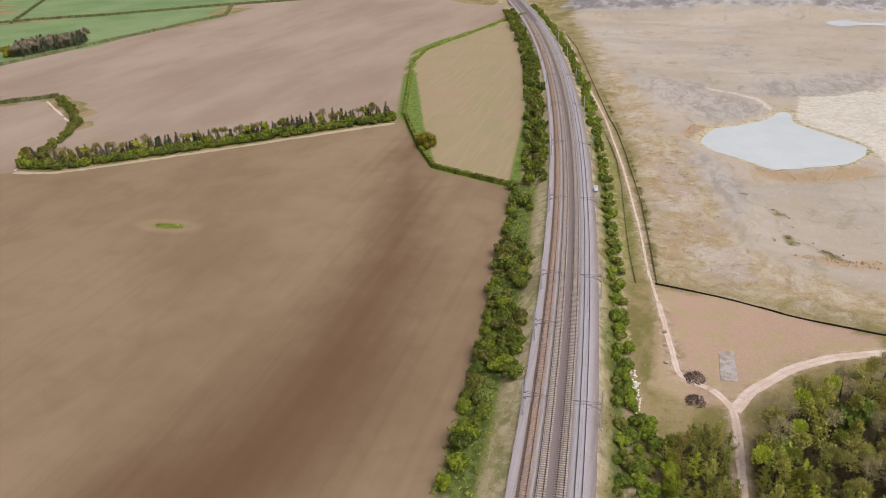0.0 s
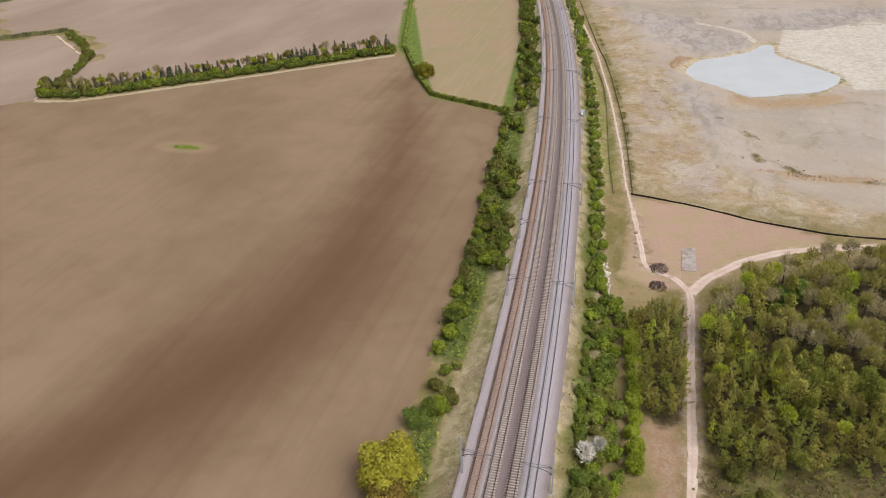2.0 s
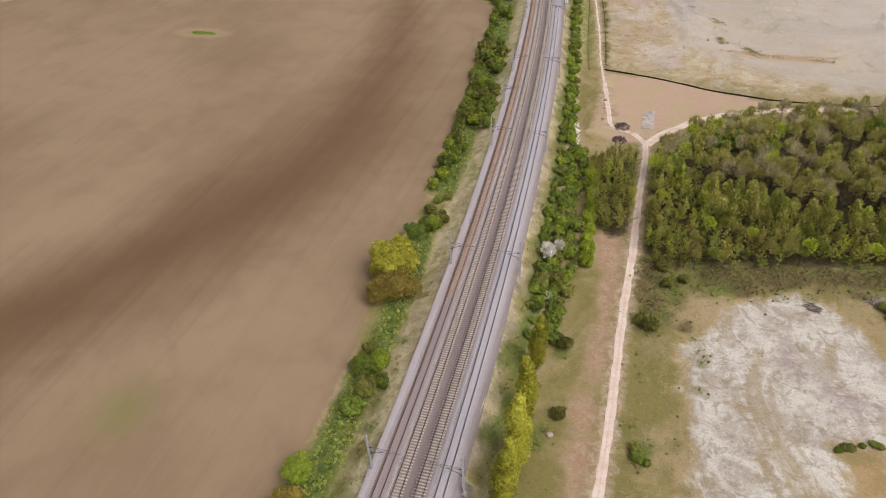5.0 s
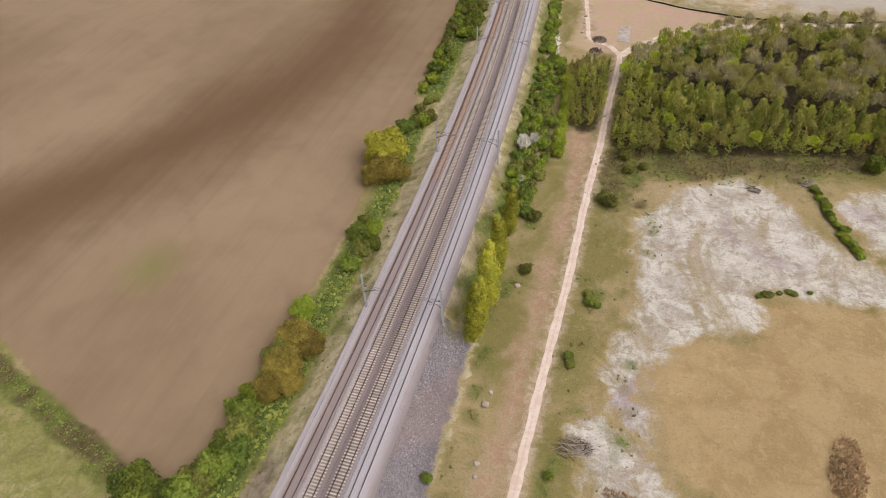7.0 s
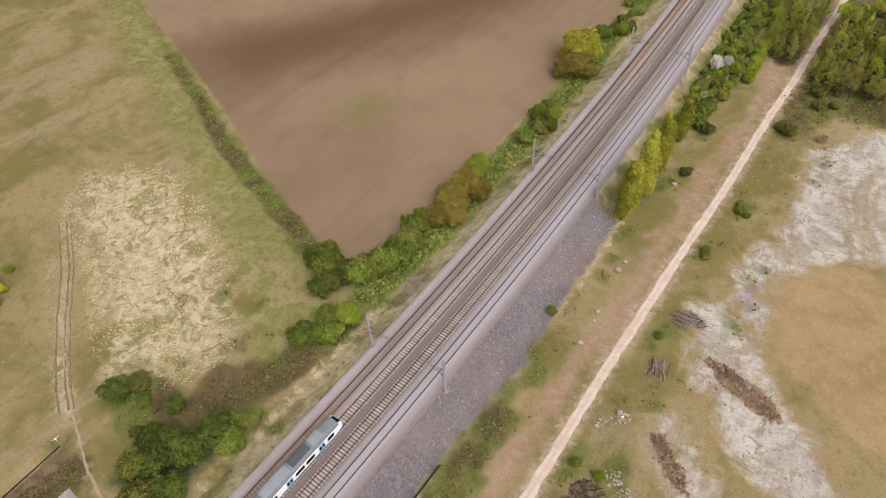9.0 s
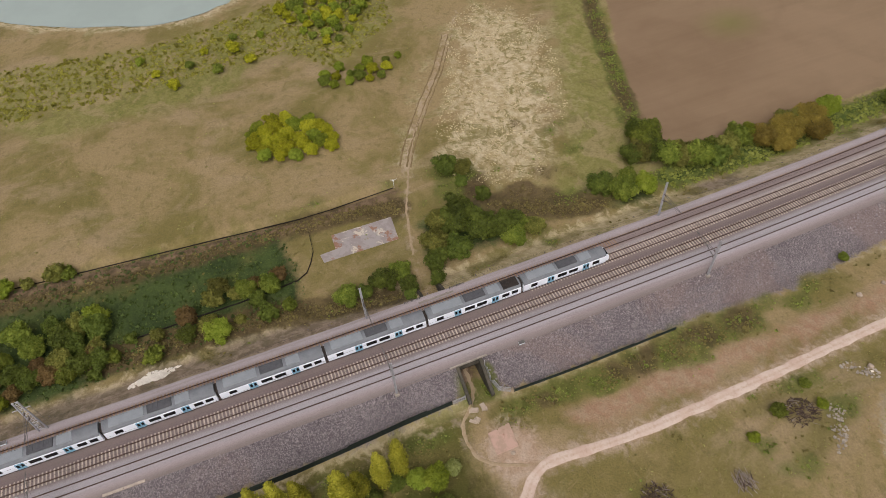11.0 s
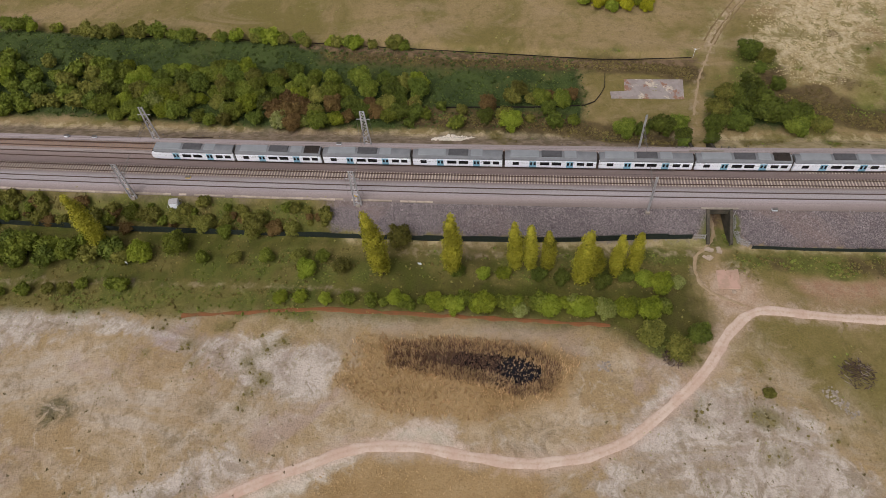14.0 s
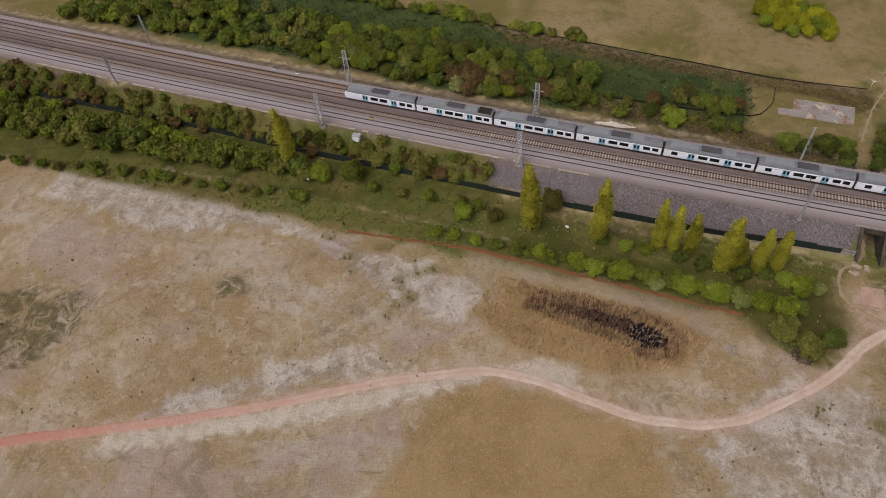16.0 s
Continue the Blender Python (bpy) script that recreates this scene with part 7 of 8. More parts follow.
fence("boundary_fence", [(3.2, -330), (4.2, -276), (6, -242), (6.8, -202), (7.5, -172), (7.4, -150), (6.5, -130), (6.2, -118)], 5.0, 1.7, M_FENCE, "dark green mesh fence along the foot of the bank")
fence("boundary_fence", [(8.2, -108.5), (8.6, -95), (8.6, -74)], 5.0, 1.0, M_FENCE, "dark green mesh fence below the stone bank")
fence("palisade_fence", [(2.6, -112), (6.4, -112), (8, -109.2)], 2.4, 1.8, M_STEEL, "galvanised steel palisade fence beside the underpass", pales=14)
fence("palisade_fence", [(6.3, -117.6), (6.3, -120.2)], 2.4, 1.5, M_STEEL, "short galvanised palisade fence by the underpass mouth", pales=12)
fence("netting_fence", DARK_FENCE, 6.0, 0.5, M_BLACK_FENCE, "sagging black netting fence across rough grass", "netting", 0.06, 0.1)
fence("netting_fence", [(3.2, 192), (-0.7, 223.8), (-4.2, 249.7), (-8.7, 275.8), (-15.1, 311), (-21.5, 342), (-26.5, 360), (-40, 419), (-54.5, 483), (-67, 537), (-80, 580)], 10.0, 0.35, surface("weathered_netting", tone(88, 82, 62), tone(110, 102, 76), 2.0, 0.9, local=False), "weathered dark netting fence beside the farm track", "netting", 0.07, 0.2)
fence("stock_fence", OLD_FENCE, 10.0, 0.35, M_LOG, "low weathered stock fence beside the farm track", "netting", 0.08, 0.03)
fence("netting_fence", DRAIN[1:], 8.0, 0.28, M_BLACK_FENCE, "low black netting fence along the drain", "netting", 0.05, 0.06)
fence("netting_fence", [(-46.5, -133.4), (-40.5, -134), (-36, -136), (-34, -138), (-33.2, -150), (-33.2, -176)], 3.0, 0.35, M_BLACK_FENCE, "low dark fence round the concrete pad", "netting", 0.05, 0.08)
fence("parapet_railing", [(float(centre(-121)) - 9.2, -121), (float(centre(-108)) - 9.2, -108)], 1.6, 1.1, M_STEEL_DULL, "grey steel railing over the underpass mouth", pales=6)

# ---- slabs, rubble, brushwood, trackside kit ----
def slab(corners, z, name, label, mat, cat="slab", bits=0):
    bm = bmesh.new()
    lo = [bm.verts.new((x, y, ground_z(x, y) - 0.1)) for x, y in corners]
    hi = [bm.verts.new((x, y, ground_z(x, y) + z)) for x, y in corners]
    bm.faces.new(hi)
    bm.faces.new(lo[::-1])
    k = len(corners)
    for i in range(k):
        bm.faces.new((lo[i], lo[(i + 1) % k], hi[(i + 1) % k], hi[i]))
    bmesh.ops.recalc_face_normals(bm, faces=bm.faces)
    bmesh.ops.bevel(bm, geom=[e for e in bm.edges if all(v in hi for v in e.verts)], offset=0.06, segments=1, affect="EDGES")
    me = bpy.data.meshes.new(name)
    bm.to_mesh(me)
    bm.free()
    me.materials.append(mat)
    return tagged(new(name, me), label, cat)


def patchy(name, a, b, c, d=None):
    n = Nodes(name, 0.8 if d is None else 0.4)
    col = n.mix(n.step(n.noise(0.35, 6, 0.7), 0.45, 0.56), a, b)
    col = n.mix(n.step(n.noise(0.22, 5, 0.65), 0.55, 0.6), col, c)
    if d:
        col = n.mix(n.step(n.noise(0.3, 6, 0.7, warp=0.6), 0.56, 0.6), col, d)
    n.bump(n.noise(8, 3), 0.3, 0.03)
    return n.done(col)


slab([(19.8, 148.3), (23.9, 148.3), (23.5, 161.2), (19.8, 160.4)], 0.16, "concrete_slab", "pale grey concrete base left in bare earth", patchy("grey_slab", tone(186, 176, 168), tone(172, 160, 150), tone(160, 146, 134)))
slab([(13.4, -112.2), (18.1, -112.5), (18.1, -116.7), (13.8, -116.5)], 0.14, "concrete_slab", "pinkish worn concrete slab beside the footpath", patchy("pink_slab", tone(206, 172, 154), tone(190, 162, 142), tone(176, 140, 120)))
slab([(-43.3, -114.8), (-36.3, -115.4), (-36.5, -132.6), (-39, -132.8), (-39.2, -129.2), (-43.6, -129)], 0.15, "concrete_pad", "old cracked concrete pad with red-brown patches in turf", patchy("old_pad", tone(172, 164, 160), tone(160, 150, 146), tone(158, 120, 100), tone(212, 200, 182)))
slab([(-34.5, -107.8), (-33.4, -107.8), (-33.4, -106.6), (-34.5, -106.6)], 0.3, "stone_block", "pale square stone block beside the footpath", M_ROCK, "stone")


def rock(x, y, r, seed, label="pale weathered boulder lying on the grass"):
    q = random.Random(seed)
    bm = bmesh.new()
    bmesh.ops.create_icosphere(bm, subdivisions=2, radius=r)
    for v in bm.verts:
        v.co *= q.uniform(0.82, 1.12)
        v.co.z *= 0.7
    me = bpy.data.meshes.new("boulder")
    bm.to_mesh(me)
    bm.free()
    me.materials.append(M_ROCK)
    o = new("boulder", me)
    o.location = (x, y, ground_z(x, y) + r * 0.35)
    return tagged(o, label, "stone", "boulders")


for k, (x, y, r) in enumerate(((12.7, 18.9, 0.7), (13.9, -14.6, 0.8), (14.2, -11.5, 0.5), (16.4, -36.5, 0.6), (15.6, -27.4, 0.6), (16, -30, 0.5), (6, 166, 0.7), (6.3, 160, 0.6), (6.8, 152, 0.7), (18.9, -114, 0.45), (10.4, -117.4, 0.35), (29.8, -46.5, 0.6))):
    rock(x, y, r, k)
for k in range(6):
    bm = bmesh.new()
    w, d = rng.uniform(0.7, 1.6), rng.uniform(0.5, 1.1)
    box(bm, -w / 2, w / 2, -d / 2, d / 2, 0, 0.22, bevel=0.05)
    me = bpy.data.meshes.new("broken_slab")
    bm.to_mesh(me)
    bm.free()
    me.materials.append(M_ROCK)
    o = new("broken_slab", me)
    x, y = 9.6 + rng.uniform(-1.0, 1.2), -115.4 + rng.uniform(-2.6, 1.4)
    o.matrix_basis = pose(x, y, ground_z(x, y) - 0.02, rng.uniform(-10, 10), rng.uniform(-10, 10), rng.uniform(0, 180))
    tagged(o, "broken pale concrete slab dumped near the underpass", "rubble", "broken slabs")


def brush_pile(x, y, r, seed, dome_like=False):
    """A heap of crossed sticks, each a tapered branch."""
    q = random.Random(seed)
    t = thing("brush_pile", pose(x, y, ground_z(x, y)), "tall dark heap of cut brushwood on rough grass" if dome_like else "flat heap of bleached cut branches on rough ground", "brush pile", "brush piles")
    main = q.uniform(0, 3.14)
    for k in range(150 if dome_like else 60):
        a, d = q.uniform(0, 6.28), r * q.random() ** 0.6
        p = Vector((math.cos(a) * d, math.sin(a) * d, 0))
        b = main + q.gauss(0, 1.2 if dome_like else 0.4)
        ln = r * (q.uniform(0.22, 0.5) if dome_like else q.uniform(0.6, 1.3))
        z = (1 - (d / r) ** 2) * r * (0.55 if dome_like else 0.3) * q.uniform(0.2, 1.0)
        v = Vector((math.cos(b), math.sin(b), q.uniform(0.1, 1.0) if dome_like else q.uniform(-0.15, 0.25))) * ln / 2
        part("branch", tube(bmesh.new(), p - v + Vector((0, 0, z + 0.1)), p + v + Vector((0, 0, z + 0.1)), q.uniform(0.05, 0.11), 0.03, 5), M_LOG if q.random() < (0.8 if dome_like else 0.3) else M_PALE_LOG, t)
    return t


for k, (x, y, r) in enumerate(((13.8, 147.2, 2.6), (13.8, 138.4, 2.4), (31.2, -19.2, 2.6), (31.4, -33.4, 2.3), (64.5, 69.5, 1.6), (32.3, -64.2, 3.0), (38.5, -81.1, 1.8), (35.5, -96.0, 3.0), (33.6, -127.5, 1.9), (78.8, 75, 2.2), (34, -19, 1.5))):
    brush_pile(x, y, r, 50 + k, k in (0, 1, 5, 7, 8))


def cabinet(x, y, seed):
    """A white equipment case on a raised steel frame."""
    z = ground_z(x, y)
    t = thing("equipment_cabinet", pose(x, y, z, 0, 0, 8), "white trackside equipment cabinet on a raised steel stand", "cabinet")
    part("case", boxes((-0.7, 0.7, -0.9, 0.9, 1.0, 2.6), bevel=0.05), M_WHITE, t)
    part("lid", boxes((-0.78, 0.78, -0.98, 0.98, 2.6, 2.72), bevel=0.03), M_STEEL, t)
    for px in (-0.9, 0.9):
        for py in (-1.1, 1.1):
            part("leg", boxes((px - 0.06, px + 0.06, py - 0.06, py + 0.06, -0.3, 1.0)), M_STEEL, t)
    part("platform", boxes((-1.0, 1.0, -1.25, 1.25, 0.92, 1.0), bevel=0.01), M_STEEL_DULL, t)
    bm = bmesh.new()
    for a, b in (((-1, -1.25, 2), (-1, 1.25, 2)), ((-1, -1.25, 1), (-1, -1.25, 2)), ((-1, 1.25, 1), (-1, 1.25, 2)), ((1, -1.25, 1), (1, -1.25, 2)), ((-1, -1.25, 2), (1, -1.25, 2))):
        tube(bm, a, b, 0.035, sides=5)
    part("handrail", bm, M_STEEL, t)
    return t


cabinet(1.5, -229.6, 1)
cabinet(float(centre(252.4)) + 9.0, 252.4, 2)
for y, o, mat, label in ((-228.5, 3.1, M_YELLOW, "small yellow track machine box between the rails"), (-196, -8.4, M_WHITE, "small white trackside marker box"), (-104, 8.4, M_WHITE, "small white trackside marker box"), (-255, -8.6, M_WHITE, "small white trackside marker box"), (-262, -8.6, M_WHITE, "small white trackside marker box")):
    t = thing("trackside_box", pose(float(centre(y)) + o, y, 4.25), label, "box")
    part("case", boxes((-0.3, 0.3, -0.55, 0.55, 0.0, 0.4), bevel=0.04), mat, t)
    part("lid", boxes((-0.33, 0.33, -0.58, 0.58, 0.4, 0.46), bevel=0.01), M_STEEL_DULL, t)
for x, y in ((14.2, -175.3), (15.2, -237.1)):
    t = thing("sign_post", pose(x, y, ground_z(x, y), 0, 0, 80), "small blank white notice board on a post in grass", "sign")
    part("post", boxes((-0.04, 0.04, -0.04, 0.04, -0.2, 1.5)), M_STEEL_DULL, t)
    part("board", boxes((-0.4, 0.4, -0.065, -0.042, 0.9, 1.6), bevel=0.005), M_WHITE, t)
vane = thing("wind_gauge", pose(-52.6, -110.8, ground_z(-52.6, -110.8)), "small white three-bladed wind gauge on a thin pole in pasture", "instrument")
part("pole", tube(bmesh.new(), (0, 0, -0.2), (0, 0, 3.0), 0.05, 0.04), M_STEEL, vane)
part("hub", tube(bmesh.new(), (-0.1, 0, 3.0), (0.25, 0, 3.0), 0.09, 0.06, 8), M_WHITE, vane)
for k in range(3):
    a = 0.4 + k * 2.094
    part("blade", tube(bmesh.new(), (0.25, 0, 3.0), (0.25, math.cos(a) * 1.0, 3.0 + math.sin(a) * 1.0), 0.07, 0.02, 4), M_WHITE, vane)
trough = thing("cable_trough", pose(0, 0, 0), "pale concrete cable trough along the ballast edge", "cable trough")
for k in range(90):
    y = -330 + 1.75 * k
    if rng.random() < 0.9:
        part("trough_lid", boxes((-0.22, 0.22, -0.84, 0.84, -0.1, 0.12), bevel=0.02), M_SLEEPER, trough, at=pose(float(centre(y)) + 7.9 + rng.uniform(-0.06, 0.06), y, 4.12, 0, 0, heading(y) + rng.uniform(-2, 2)))
for y, ln in ((-232, 6.0), (-230, 5.0), (-231.2, 7.0)):
    bm = bmesh.new()
    box(bm, -0.04, 0.04, -ln / 2, ln / 2, 0, 0.15)
    o = new("spare_rail", bpy.data.meshes.new("spare_rail"))
    bm.to_mesh(o.data)
    bm.free()
    o.data.materials.append(M_RAIL)
    x = float(centre(y)) - 10.6 - rng.uniform(0, 1.2)
    o.matrix_basis = pose(x, y, ground_z(x, y) + 0.03, 0, 0, heading(y) + rng.uniform(-4, 4))
    tagged(o, "rusty length of spare rail lying on the bank", "rail", "spare rails")


# ---- stuff: reeds, tussocks, weeds and loose stone ----
def blades(name, places, tall, width, lean, material, label, category, seed, per=3):
    """Tufts of pointed blades at the given places."""
    r = np.random.RandomState(seed)
    p = np.repeat(np.array(places, float), per, 0)
    k = len(p)
    xy = p[:, :2] + r.normal(size=(k, 2)) * width * 1.5
    z = height(xy[:, 0], xy[:, 1])
    a = r.rand(k) * 6.28
    h = tall * (0.6 + 0.7 * r.rand(k))
    u = np.stack([np.cos(a), np.sin(a), 0 * a], 1) * width * (0.5 + r.rand(k))[:, None]
    base = np.column_stack([xy, z - 0.05])
    tip = base + np.column_stack([r.normal(size=(k, 2)) * lean, h])
    verts = np.stack([base - u, base + u, tip + u * 0.25, tip - u * 0.25], 1).reshape(-1, 3)
    faces = np.arange(4 * k).reshape(-1, 4)
    return tagged(new(name, mesh_of(name, verts, faces, material)), label, category, kind="stuff")


def random_in(outline, count, seed):
    p, r = np.array(outline, float), np.random.RandomState(seed)
    got = np.empty((0, 2))
    while len(got) < count:
        q = r.rand(count * 2, 2) * np.ptp(p, axis=0) + p.min(0)
        got = np.concatenate([got, q[inside_by(q[:, 0], q[:, 1], outline) > 0]])
    return got[:count]


def clumps(name, places, size, material, label, category, seed, cards=7, flat=0.6):
    """Low leafy clumps, a few bent leaves each."""
    r = np.random.RandomState(seed)
    p = np.array(places, float)
    s0 = size[0] + (size[1] - size[0]) * r.rand(len(p)) ** 2
    c = np.repeat(np.column_stack([p, height(p[:, 0], p[:, 1])]), cards, 0)
    s = np.repeat(s0, cards)[:, None]
    k = len(c)
    d = r.normal(size=(k, 3))
    d /= np.linalg.norm(d, axis=1)[:, None]
    d[:, 2] = np.abs(d[:, 2]) * flat
    c = c + d * s * 0.6
    nrm = d + r.normal(size=(k, 3)) * 0.4
    nrm /= np.linalg.norm(nrm, axis=1)[:, None]
    u = np.cross(nrm, r.normal(size=(k, 3)))
    u /= np.linalg.norm(u, axis=1)[:, None]
    w = np.cross(nrm, u)
    q = np.stack([c - u * s * 0.55 - w * s * 0.4, c + u * s * 0.55 - w * s * 0.4, c + w * s * 0.75 + nrm * s * 0.2], 1).reshape(-1, 3)
    return tagged(new(name, mesh_of(name, q, np.arange(3 * k).reshape(-1, 3), material)), label, category, kind="stuff")


def cover(places):
    """How thickly low growth covers the ground, 0 to 1, at each point of the ground."""
    p = np.array(places)
    h, ex, ey = np.histogram2d(p[:, 0], p[:, 1], bins=(320, 1000), range=((-170, 150), (-380, 620)))
    for _ in range(2):
        h[1:-1] = (h[:-2] + 2 * h[1:-1] + h[2:]) / 4
        h[:, 1:-1] = (h[:, :-2] + 2 * h[:, 1:-1] + h[:, 2:]) / 4
    i, j = np.floor(X + 170).astype(int), np.floor(Y + 380).astype(int)
    ok = (i >= 0) & (i < 320) & (j >= 0) & (j < 1000)
    return np.where(ok, 1 - np.exp(-1.3 * h[np.clip(i, 0, 319), np.clip(j, 0, 999)]), 0)


attr = ground_mesh.attributes.new("zone_scrub", "FLOAT_COLOR", "POINT")
attr.data.foreach_set("color", np.stack([cover(low_spots["olive"]), cover(low_spots["green"]), cover(low_spots["thorn"]), np.ones_like(X)], 1).astype(np.float32).ravel())
clumps("low_scrub", low_spots["olive"], (0.1, 0.42), leafy("low_olive_growth", tone(104, 98, 54), tone(128, 120, 70), tone(150, 140, 88)), "ragged patches of low olive scrub and bramble", "scrub", 60, 11, 0.7)
clumps("low_scrub", low_spots["thorn"], (0.12, 0.45), leafy("bramble_stems", tone(70, 58, 40), tone(96, 82, 54), tone(122, 106, 72)), "dark red-brown tangle of bramble stems", "scrub", 62, 9, 0.7)
clumps("low_scrub", low_spots["green"], (0.1, 0.42), leafy("low_green_growth", tone(80, 90, 36), tone(108, 116, 52), tone(136, 140, 72)), "ragged patches of low green bramble", "scrub", 61, 11, 0.7)


def fringe(outline, count, seed, lo, hi):
    q = random_in([(min(x for x, _ in outline) - 3, min(y for _, y in outline) - 3), (max(x for x, _ in outline) + 3, min(y for _, y in outline) - 3), (max(x for x, _ in outline) + 3, max(y for _, y in outline) + 3), (min(x for x, _ in outline) - 3, max(y for _, y in outline) + 3)], count * 6, seed)
    d = inside_by(q[:, 0], q[:, 1], outline)
    return q[(d > lo) & (d < hi)][:count]


POOL_A = [(33.6, -159), (38.6, -159), (40.2, -154.6), (38, -150.4), (34, -151.6), (32.8, -156)]
water("reed_pool", [(34.2, -168), (33.6, -163), (33.2, -157), (34, -151.6), (38, -150.4), (40.4, -154.6), (38.8, -160.6), (37.2, -164), (36.8, -168)], ground_z(36.5, -160) + 0.12, "long black pool among dry reeds", tone(30, 28, 34))
blades("reed_bed", fringe(REED_POOL, 1500, 1, -0.5, 2.3), 1.2, 0.09, 0.25, L_REED, "tall dry tan reeds round a black pool", "reeds", 1, 4)
blades("reed_bed", [q for q in random_in(REED_POOL, 1500, 2) if inside_by(q[:1], q[1:], POOL_A)[0] < 0.3], 1.2, 0.08, 0.35, leafy("sodden_reeds", tone(82, 60, 50), tone(114, 88, 74), tone(150, 124, 104), 0.3), "dark broken reeds standing in the pool", "reeds", 2, 3)
blades("reed_bed", np.concatenate([fringe(REED_PATCH, 50, 3, 2.2, 9), fringe(REED_DITCH, 150, 4, 0.5, 9), random_in(REED_HOLLOW, 110, 5)]), 1.0, 0.09, 0.35, L_REED_DARK, "patches of dark brown reeds in wet hollows", "reeds", 3, 4)
blades("reed_bed", np.concatenate([fringe(REED_PATCH, 520, 23, -0.5, 2.8), fringe(REED_DITCH, 420, 24, -0.8, 0.9), fringe(REED_HOLLOW, 160, 25, -0.6, 0.6)]), 0.8, 0.09, 0.35, L_REED, "tan reeds round the wet hollows", "reeds", 33, 3)
blades("reed_bed", np.concatenate([random_in(o, 260, 34 + i) for i, o in enumerate(REDDISH)]), 0.5, 0.14, 0.3, L_REED, "dry reeds at the quarry pond", "reeds", 34, 2)
spot = np.random.RandomState(35).normal(size=(420, 2)) * np.array([2.4, 0.7]) + np.array([-181, 198.4])
clumps("green_weeds", spot, (0.25, 0.7), leafy("field_weeds", tone(104, 118, 46), tone(130, 140, 62), tone(154, 158, 88)), "patch of green weeds in a wet hollow of the field", "weeds", 35, 6, 0.5)
L_REED_FIELD = leafy("short_dry_reeds", tone(158, 132, 92), tone(168, 142, 102), tone(180, 154, 116), 0.0)
blades("reed_field", random_in(TANS[0], 6000, 6), 0.22, 0.09, 0.3, L_REED_FIELD, "wide field of short dry tan reeds", "reeds", 4, 2)
blades("reed_field", random_in(TANS[1], 5000, 7), 0.22, 0.09, 0.3, L_REED_FIELD, "field of short dry tan reeds inside the track bend", "reeds", 5, 2)
blades("dry_grass", random_in(TANS[2], 2500, 9), 0.6, 0.1, 0.2, L_REED, "thin dry grass on pale spoil", "grass", 6, 2)
L_STRAW = leafy("bleached_straw", tone(166, 151, 114), tone(188, 174, 138), tone(206, 194, 162), 0.2)
L_WEED = leafy("low_weeds", tone(90, 84, 46), tone(120, 112, 64), tone(146, 136, 86))
straw_at = random_in(STRAW_W, 4500, 10)
straw_at = straw_at[wobble(straw_at[:, 0], straw_at[:, 1], 6) + 0.5 * wobble(straw_at[:, 0], straw_at[:, 1], 2) > 0.62]
clumps("tussocks", straw_at, (0.1, 0.3), L_STRAW, "bleached straw tussocks in a rough paddock", "grass", 7, 7, 0.4)
green_herbs = leafy("rank_herbs", tone(66, 86, 42), tone(84, 104, 52), tone(112, 128, 76))
clumps("herbage", random_in(ROUGH_GREEN, 5200, 12), (0.2, 0.6), green_herbs, "rank dark green nettles and herbs beside the drain", "herbs", 9, 6, 0.7)
clumps("herbage", np.concatenate([random_in(LUSH[0], 1700, 13), random_in(LUSH[1], 900, 14)]), (0.25, 0.8), leafy("bank_herbs", tone(90, 97, 37), tone(118, 122, 53), tone(146, 146, 77)), "lush bramble and grass on the field-side bank", "herbs", 10, 6, 0.7)
chalk_spots = np.concatenate([random_in(c, n_, 15 + i) for i, (c, n_) in list(enumerate(zip(CHALKS, (0, 60, 0, 380, 260, 260, 120))))[1:]])
clumps("scrub_clumps", random_in([(-143, -164), (-143, -145), (-148, -122), (-152, -107), (-146, -86), (-122, -86), (-106, -110), (-120, -122), (-120, -153), (-120, -200), (-150, -210)], 2600, 41), (0.25, 0.9), leafy("yellow_scrub", tone(122, 122, 46), tone(146, 144, 60), tone(168, 164, 84), 0.5), "yellow-green low scrub between meadow and lake", "scrub", 41, 9, 0.6)
L_DARKWEED = leafy("dark_weeds", tone(70, 62, 40), tone(96, 86, 56), tone(120, 108, 74))
clumps("spoil_weeds", np.concatenate([random_in([(30, -262), (44, -224), (50, -190), (57, -192), (70, -220), (100, -280), (60, -300)], 260, 44), random_in([(44, -140), (40, -108), (60, -94), (90, -94), (90, -140), (60, -146)], 220, 45)]), (0.08, 0.42), L_DARKWEED, "dark scattered weeds on dry spoil", "weeds", 44, 6, 0.45)
q_ = random.Random(77)
tufts = []
for line in ([(48, -190), (58, -212), (70, -232), (84, -256), (60, -250), (44, -228), (36, -214), (30, -205)], [(40, -112), (46, -104), (56, -98), (70, -104), (64, -118), (58, -130), (66, -138), (80, -128)]):
    for k in range(34):
        i_ = q_.randrange(len(line) - 1)
        f_ = q_.random()
        cx_, cy_ = (line[i_][j] * (1 - f_) + line[i_ + 1][j] * f_ + q_.gauss(0, 4.0) for j in (0, 1))
        spread_ = q_.uniform(0.5, 1.8)
        tufts += [(cx_ + q_.gauss(0, spread_), cy_ + q_.gauss(0, spread_)) for _ in range(q_.randrange(6, 30))]
tufts = [p_ for p_ in tufts if along(np.array([p_[0]]), np.array([p_[1]]), LANE)[0] > 2.2]
clumps("spoil_weeds", tufts, (0.08, 0.28), leafy("heather_brown_weeds", tone(92, 82, 54), tone(116, 104, 70), tone(138, 126, 88)), "patches of dark brown weeds on pale spoil", "weeds", 46, 6, 0.4)
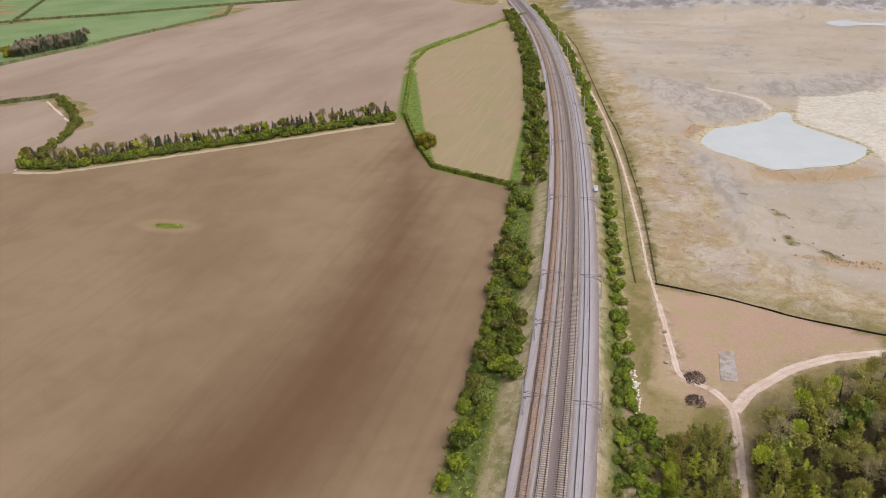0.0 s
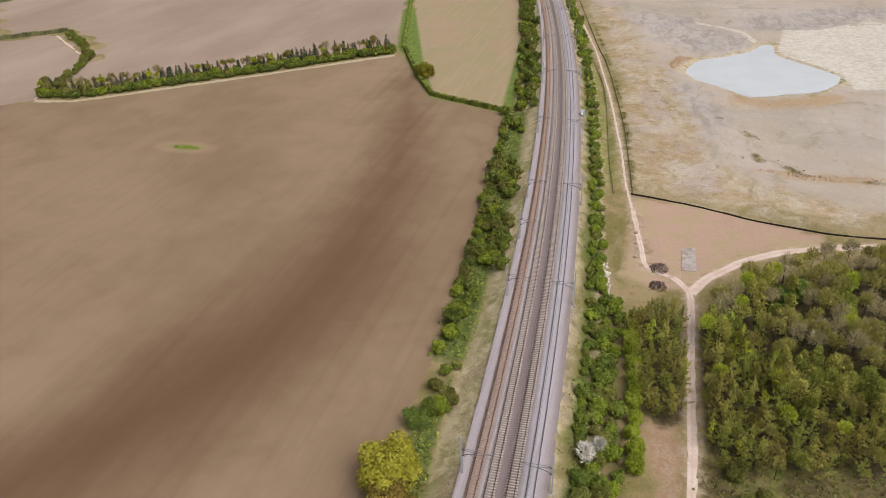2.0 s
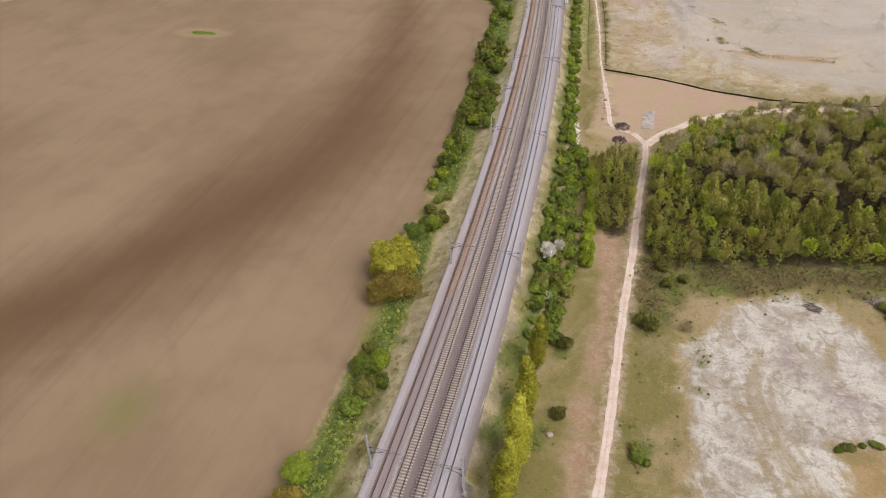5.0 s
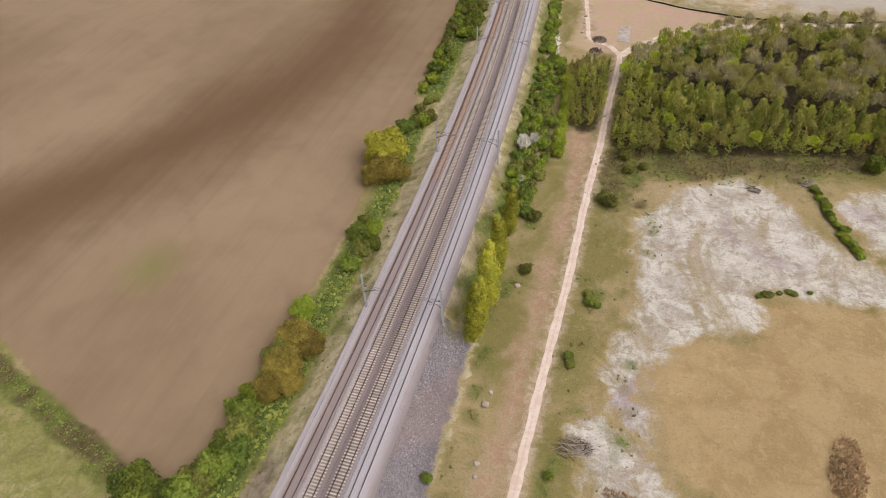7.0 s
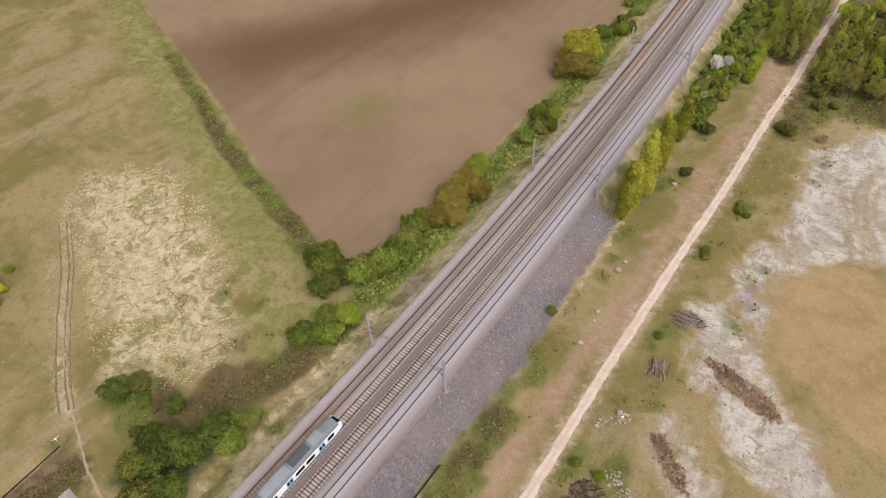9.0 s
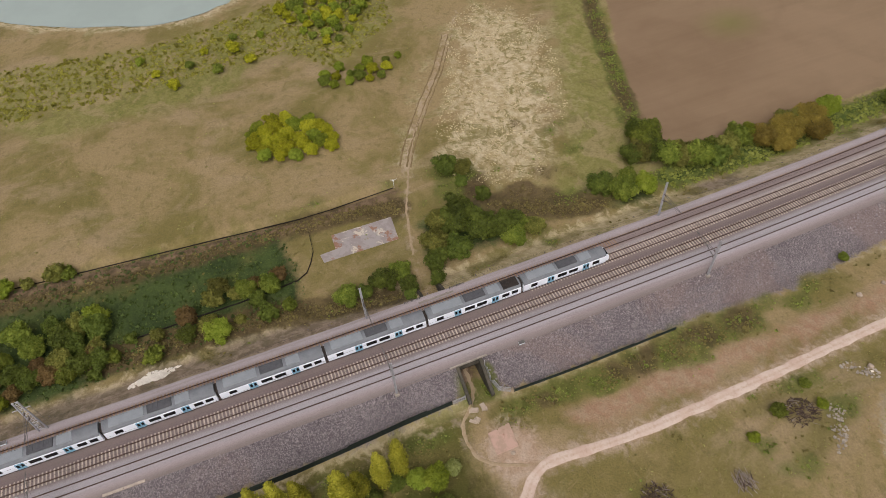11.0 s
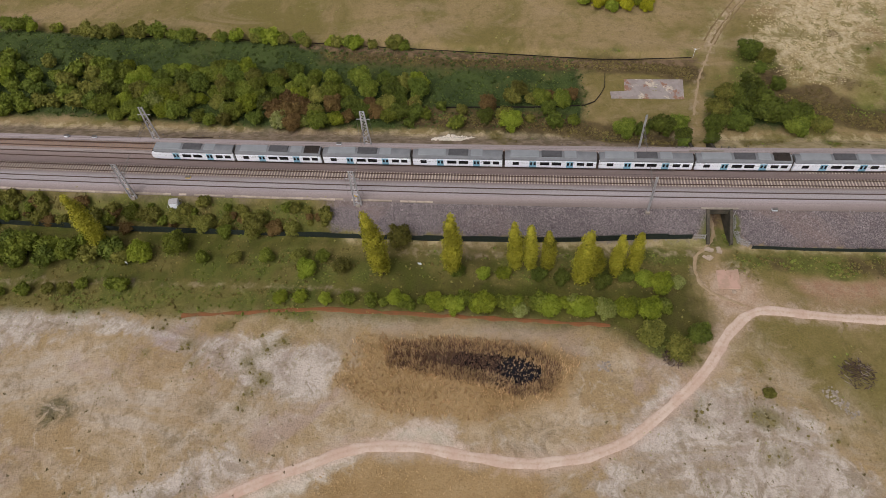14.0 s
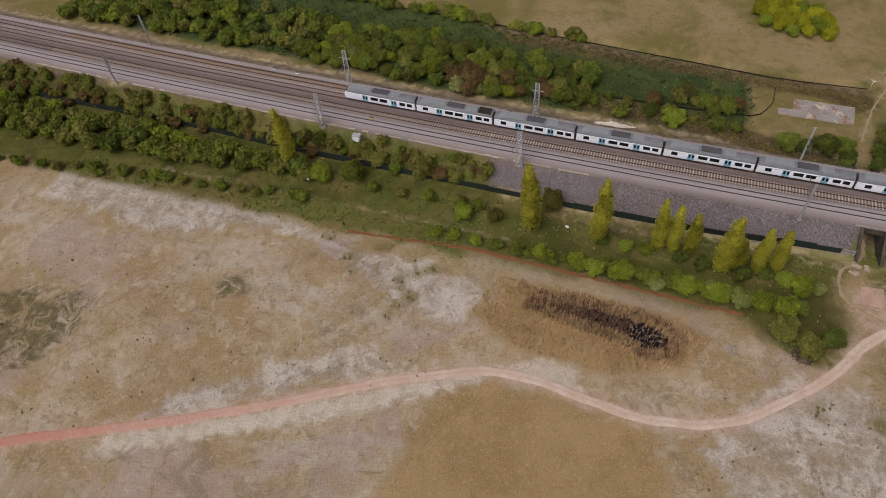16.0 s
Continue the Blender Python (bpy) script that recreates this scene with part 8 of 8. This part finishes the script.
clumps("cow_parsley", random_in(ROUGH_GREEN, 420, 47), (0.12, 0.3), L_CREAM, "scattered pale flowering herbs in rank grass", "herbs", 47, 6, 0.6)
clumps("spoil_weeds", chalk_spots, (0.08, 0.3), leafy("grey_green_weeds", tone(116, 108, 76), tone(138, 130, 96), tone(160, 150, 116)), "dark low weeds dotting pale chalky spoil", "weeds", 11, 6, 0.4)
clumps("meadow_weeds", np.concatenate([random_in(MEADOW, 1100, 20), random_in([(24, 70), (36, 50), (34, 0), (46, -30), (84, -40), (84, -95), (26, -100), (25, -40)], 1500, 21), random_in([(-52, -100), (-60, -330), (-150, -330), (-140, -60), (-112, -80), (-80, -98)], 1600, 23)]), (0.08, 0.36), L_WEED, "low olive weeds scattered through rough grass", "weeds", 12, 6, 0.45)
r = np.random.RandomState(31)
bank_y = -196 + 199 * r.rand(1600)
bank_o = 8.1 + 5.5 * r.rand(1600)
bank_xy = np.column_stack([centre(bank_y) + bank_o, bank_y])
bank_xy = bank_xy[(np.abs(bank_xy[:, 1] - UNDER_Y) > 3) & (inside_by(bank_xy[:, 0], bank_xy[:, 1], STONE_BANK) > -0.2)]
w_y = -250 + 330 * r.rand(220)
w_xy = np.column_stack([centre(w_y) - 8.6 - 4.5 * r.rand(220), w_y])


def pebbles(name, places, size, material, label, seed):
    r = np.random.RandomState(seed)
    p = np.array(places, float)
    cube = np.array([(a, b, c) for a in (-1, 1) for b in (-1, 1) for c in (-1, 1)], float)
    quad = np.array([(0, 1, 3, 2), (4, 6, 7, 5), (0, 4, 5, 1), (2, 3, 7, 6), (0, 2, 6, 4), (1, 5, 7, 3)])
    z = height(p[:, 0], p[:, 1])
    s = size * (0.4 + r.rand(len(p)))[:, None, None]
    v = cube[None] * s * (0.7 + 0.6 * r.rand(len(p), 8, 3))
    a = r.rand(len(p)) * 6.28
    ca, sa = np.cos(a)[:, None], np.sin(a)[:, None]
    x, y = v[:, :, 0] * ca - v[:, :, 1] * sa, v[:, :, 0] * sa + v[:, :, 1] * ca
    v = np.stack([x + p[:, :1], y + p[:, 1:2], v[:, :, 2] * 0.7 + z[:, None] + size * 0.2], 2).reshape(-1, 3)
    f = (quad[None] + 8 * np.arange(len(p))[:, None, None]).reshape(-1, 4)
    return tagged(new(name, mesh_of(name, v, f, material)), label, "stones", kind="stuff")


L_STONE = leafy("tipped_stone", tone(92, 86, 87), tone(118, 110, 110), tone(156, 147, 145), 0.0)
L_CHALK = leafy("chalk_lumps", tone(176, 166, 150), tone(206, 198, 184), tone(226, 220, 208), 0.0)
pebbles("tipped_stone", bank_xy, 0.11, L_STONE, "grey and brown stones tipped down the bank", 1)
pebbles("tipped_stone", w_xy, 0.1, L_STONE, "scattered stones on the bare bank shoulder", 2)
pebbles("chalk_lumps", np.concatenate([random_in([(-21, -176), (-24, -172), (-23, -165.5), (-20.6, -169)], 260, 3), random_in([(-1.6, 151), (-2, 133), (0.6, 125), (1.6, 138)], 110, 4), random_in([(28, -48), (31, -49), (31.5, -45.5), (29, -45)], 3, 5)]), 0.2, L_CHALK, "white chalky rubble heaped on the bank", 3)
pebbles("rubble", np.concatenate([random_in([(32.5, -58), (35, -61), (41, -64), (39.5, -60), (35, -57)], 90, 6), random_in([(34.5, -141), (36.5, -141), (36.5, -138.5), (34.5, -139)], 40, 7), random_in([(38.5, -103.5), (44, -99), (43, -97.5), (38, -101)], 60, 8), random_in([(27.5, -52), (32.5, -47), (31, -45.5), (26.8, -50)], 60, 9)]), 0.16, leafy("dumped_rubble", tone(140, 130, 118), tone(168, 158, 146), tone(196, 186, 174), 0.0), "pale broken rubble dumped on rough ground", 4)

# ---- sleepers ----
for t, o, (mat, sz, label) in zip(track_things, TRACKS, TRACK_LOOKS):
    me, plain = sleeper_mesh.copy(), plain_sleeper.copy()
    me.materials.append(mat)
    plain.materials.append(mat)
    rest = []
    y = -330.0
    while y < 620:
        sunk = (0.11 if -75 < y < 48 else 0.0) if o == TRACKS[0] else (0.11 if y < -97 else 0.0) if o == TRACKS[1] else 0.0
        m = pose(float(centre(y)) + o, y, sz - sunk, 0, 0, heading(y) + rng.uniform(-0.6, 0.6))
        if -205 < y < -10.5:
            part("sleeper", me, None, t, at=m)
        else:
            rest.append((plain, m))
        y += 0.65
    far = part("sleeper_run", join_copies("sleeper_run", rest), None, t)
    far["kind"] = "stuff"
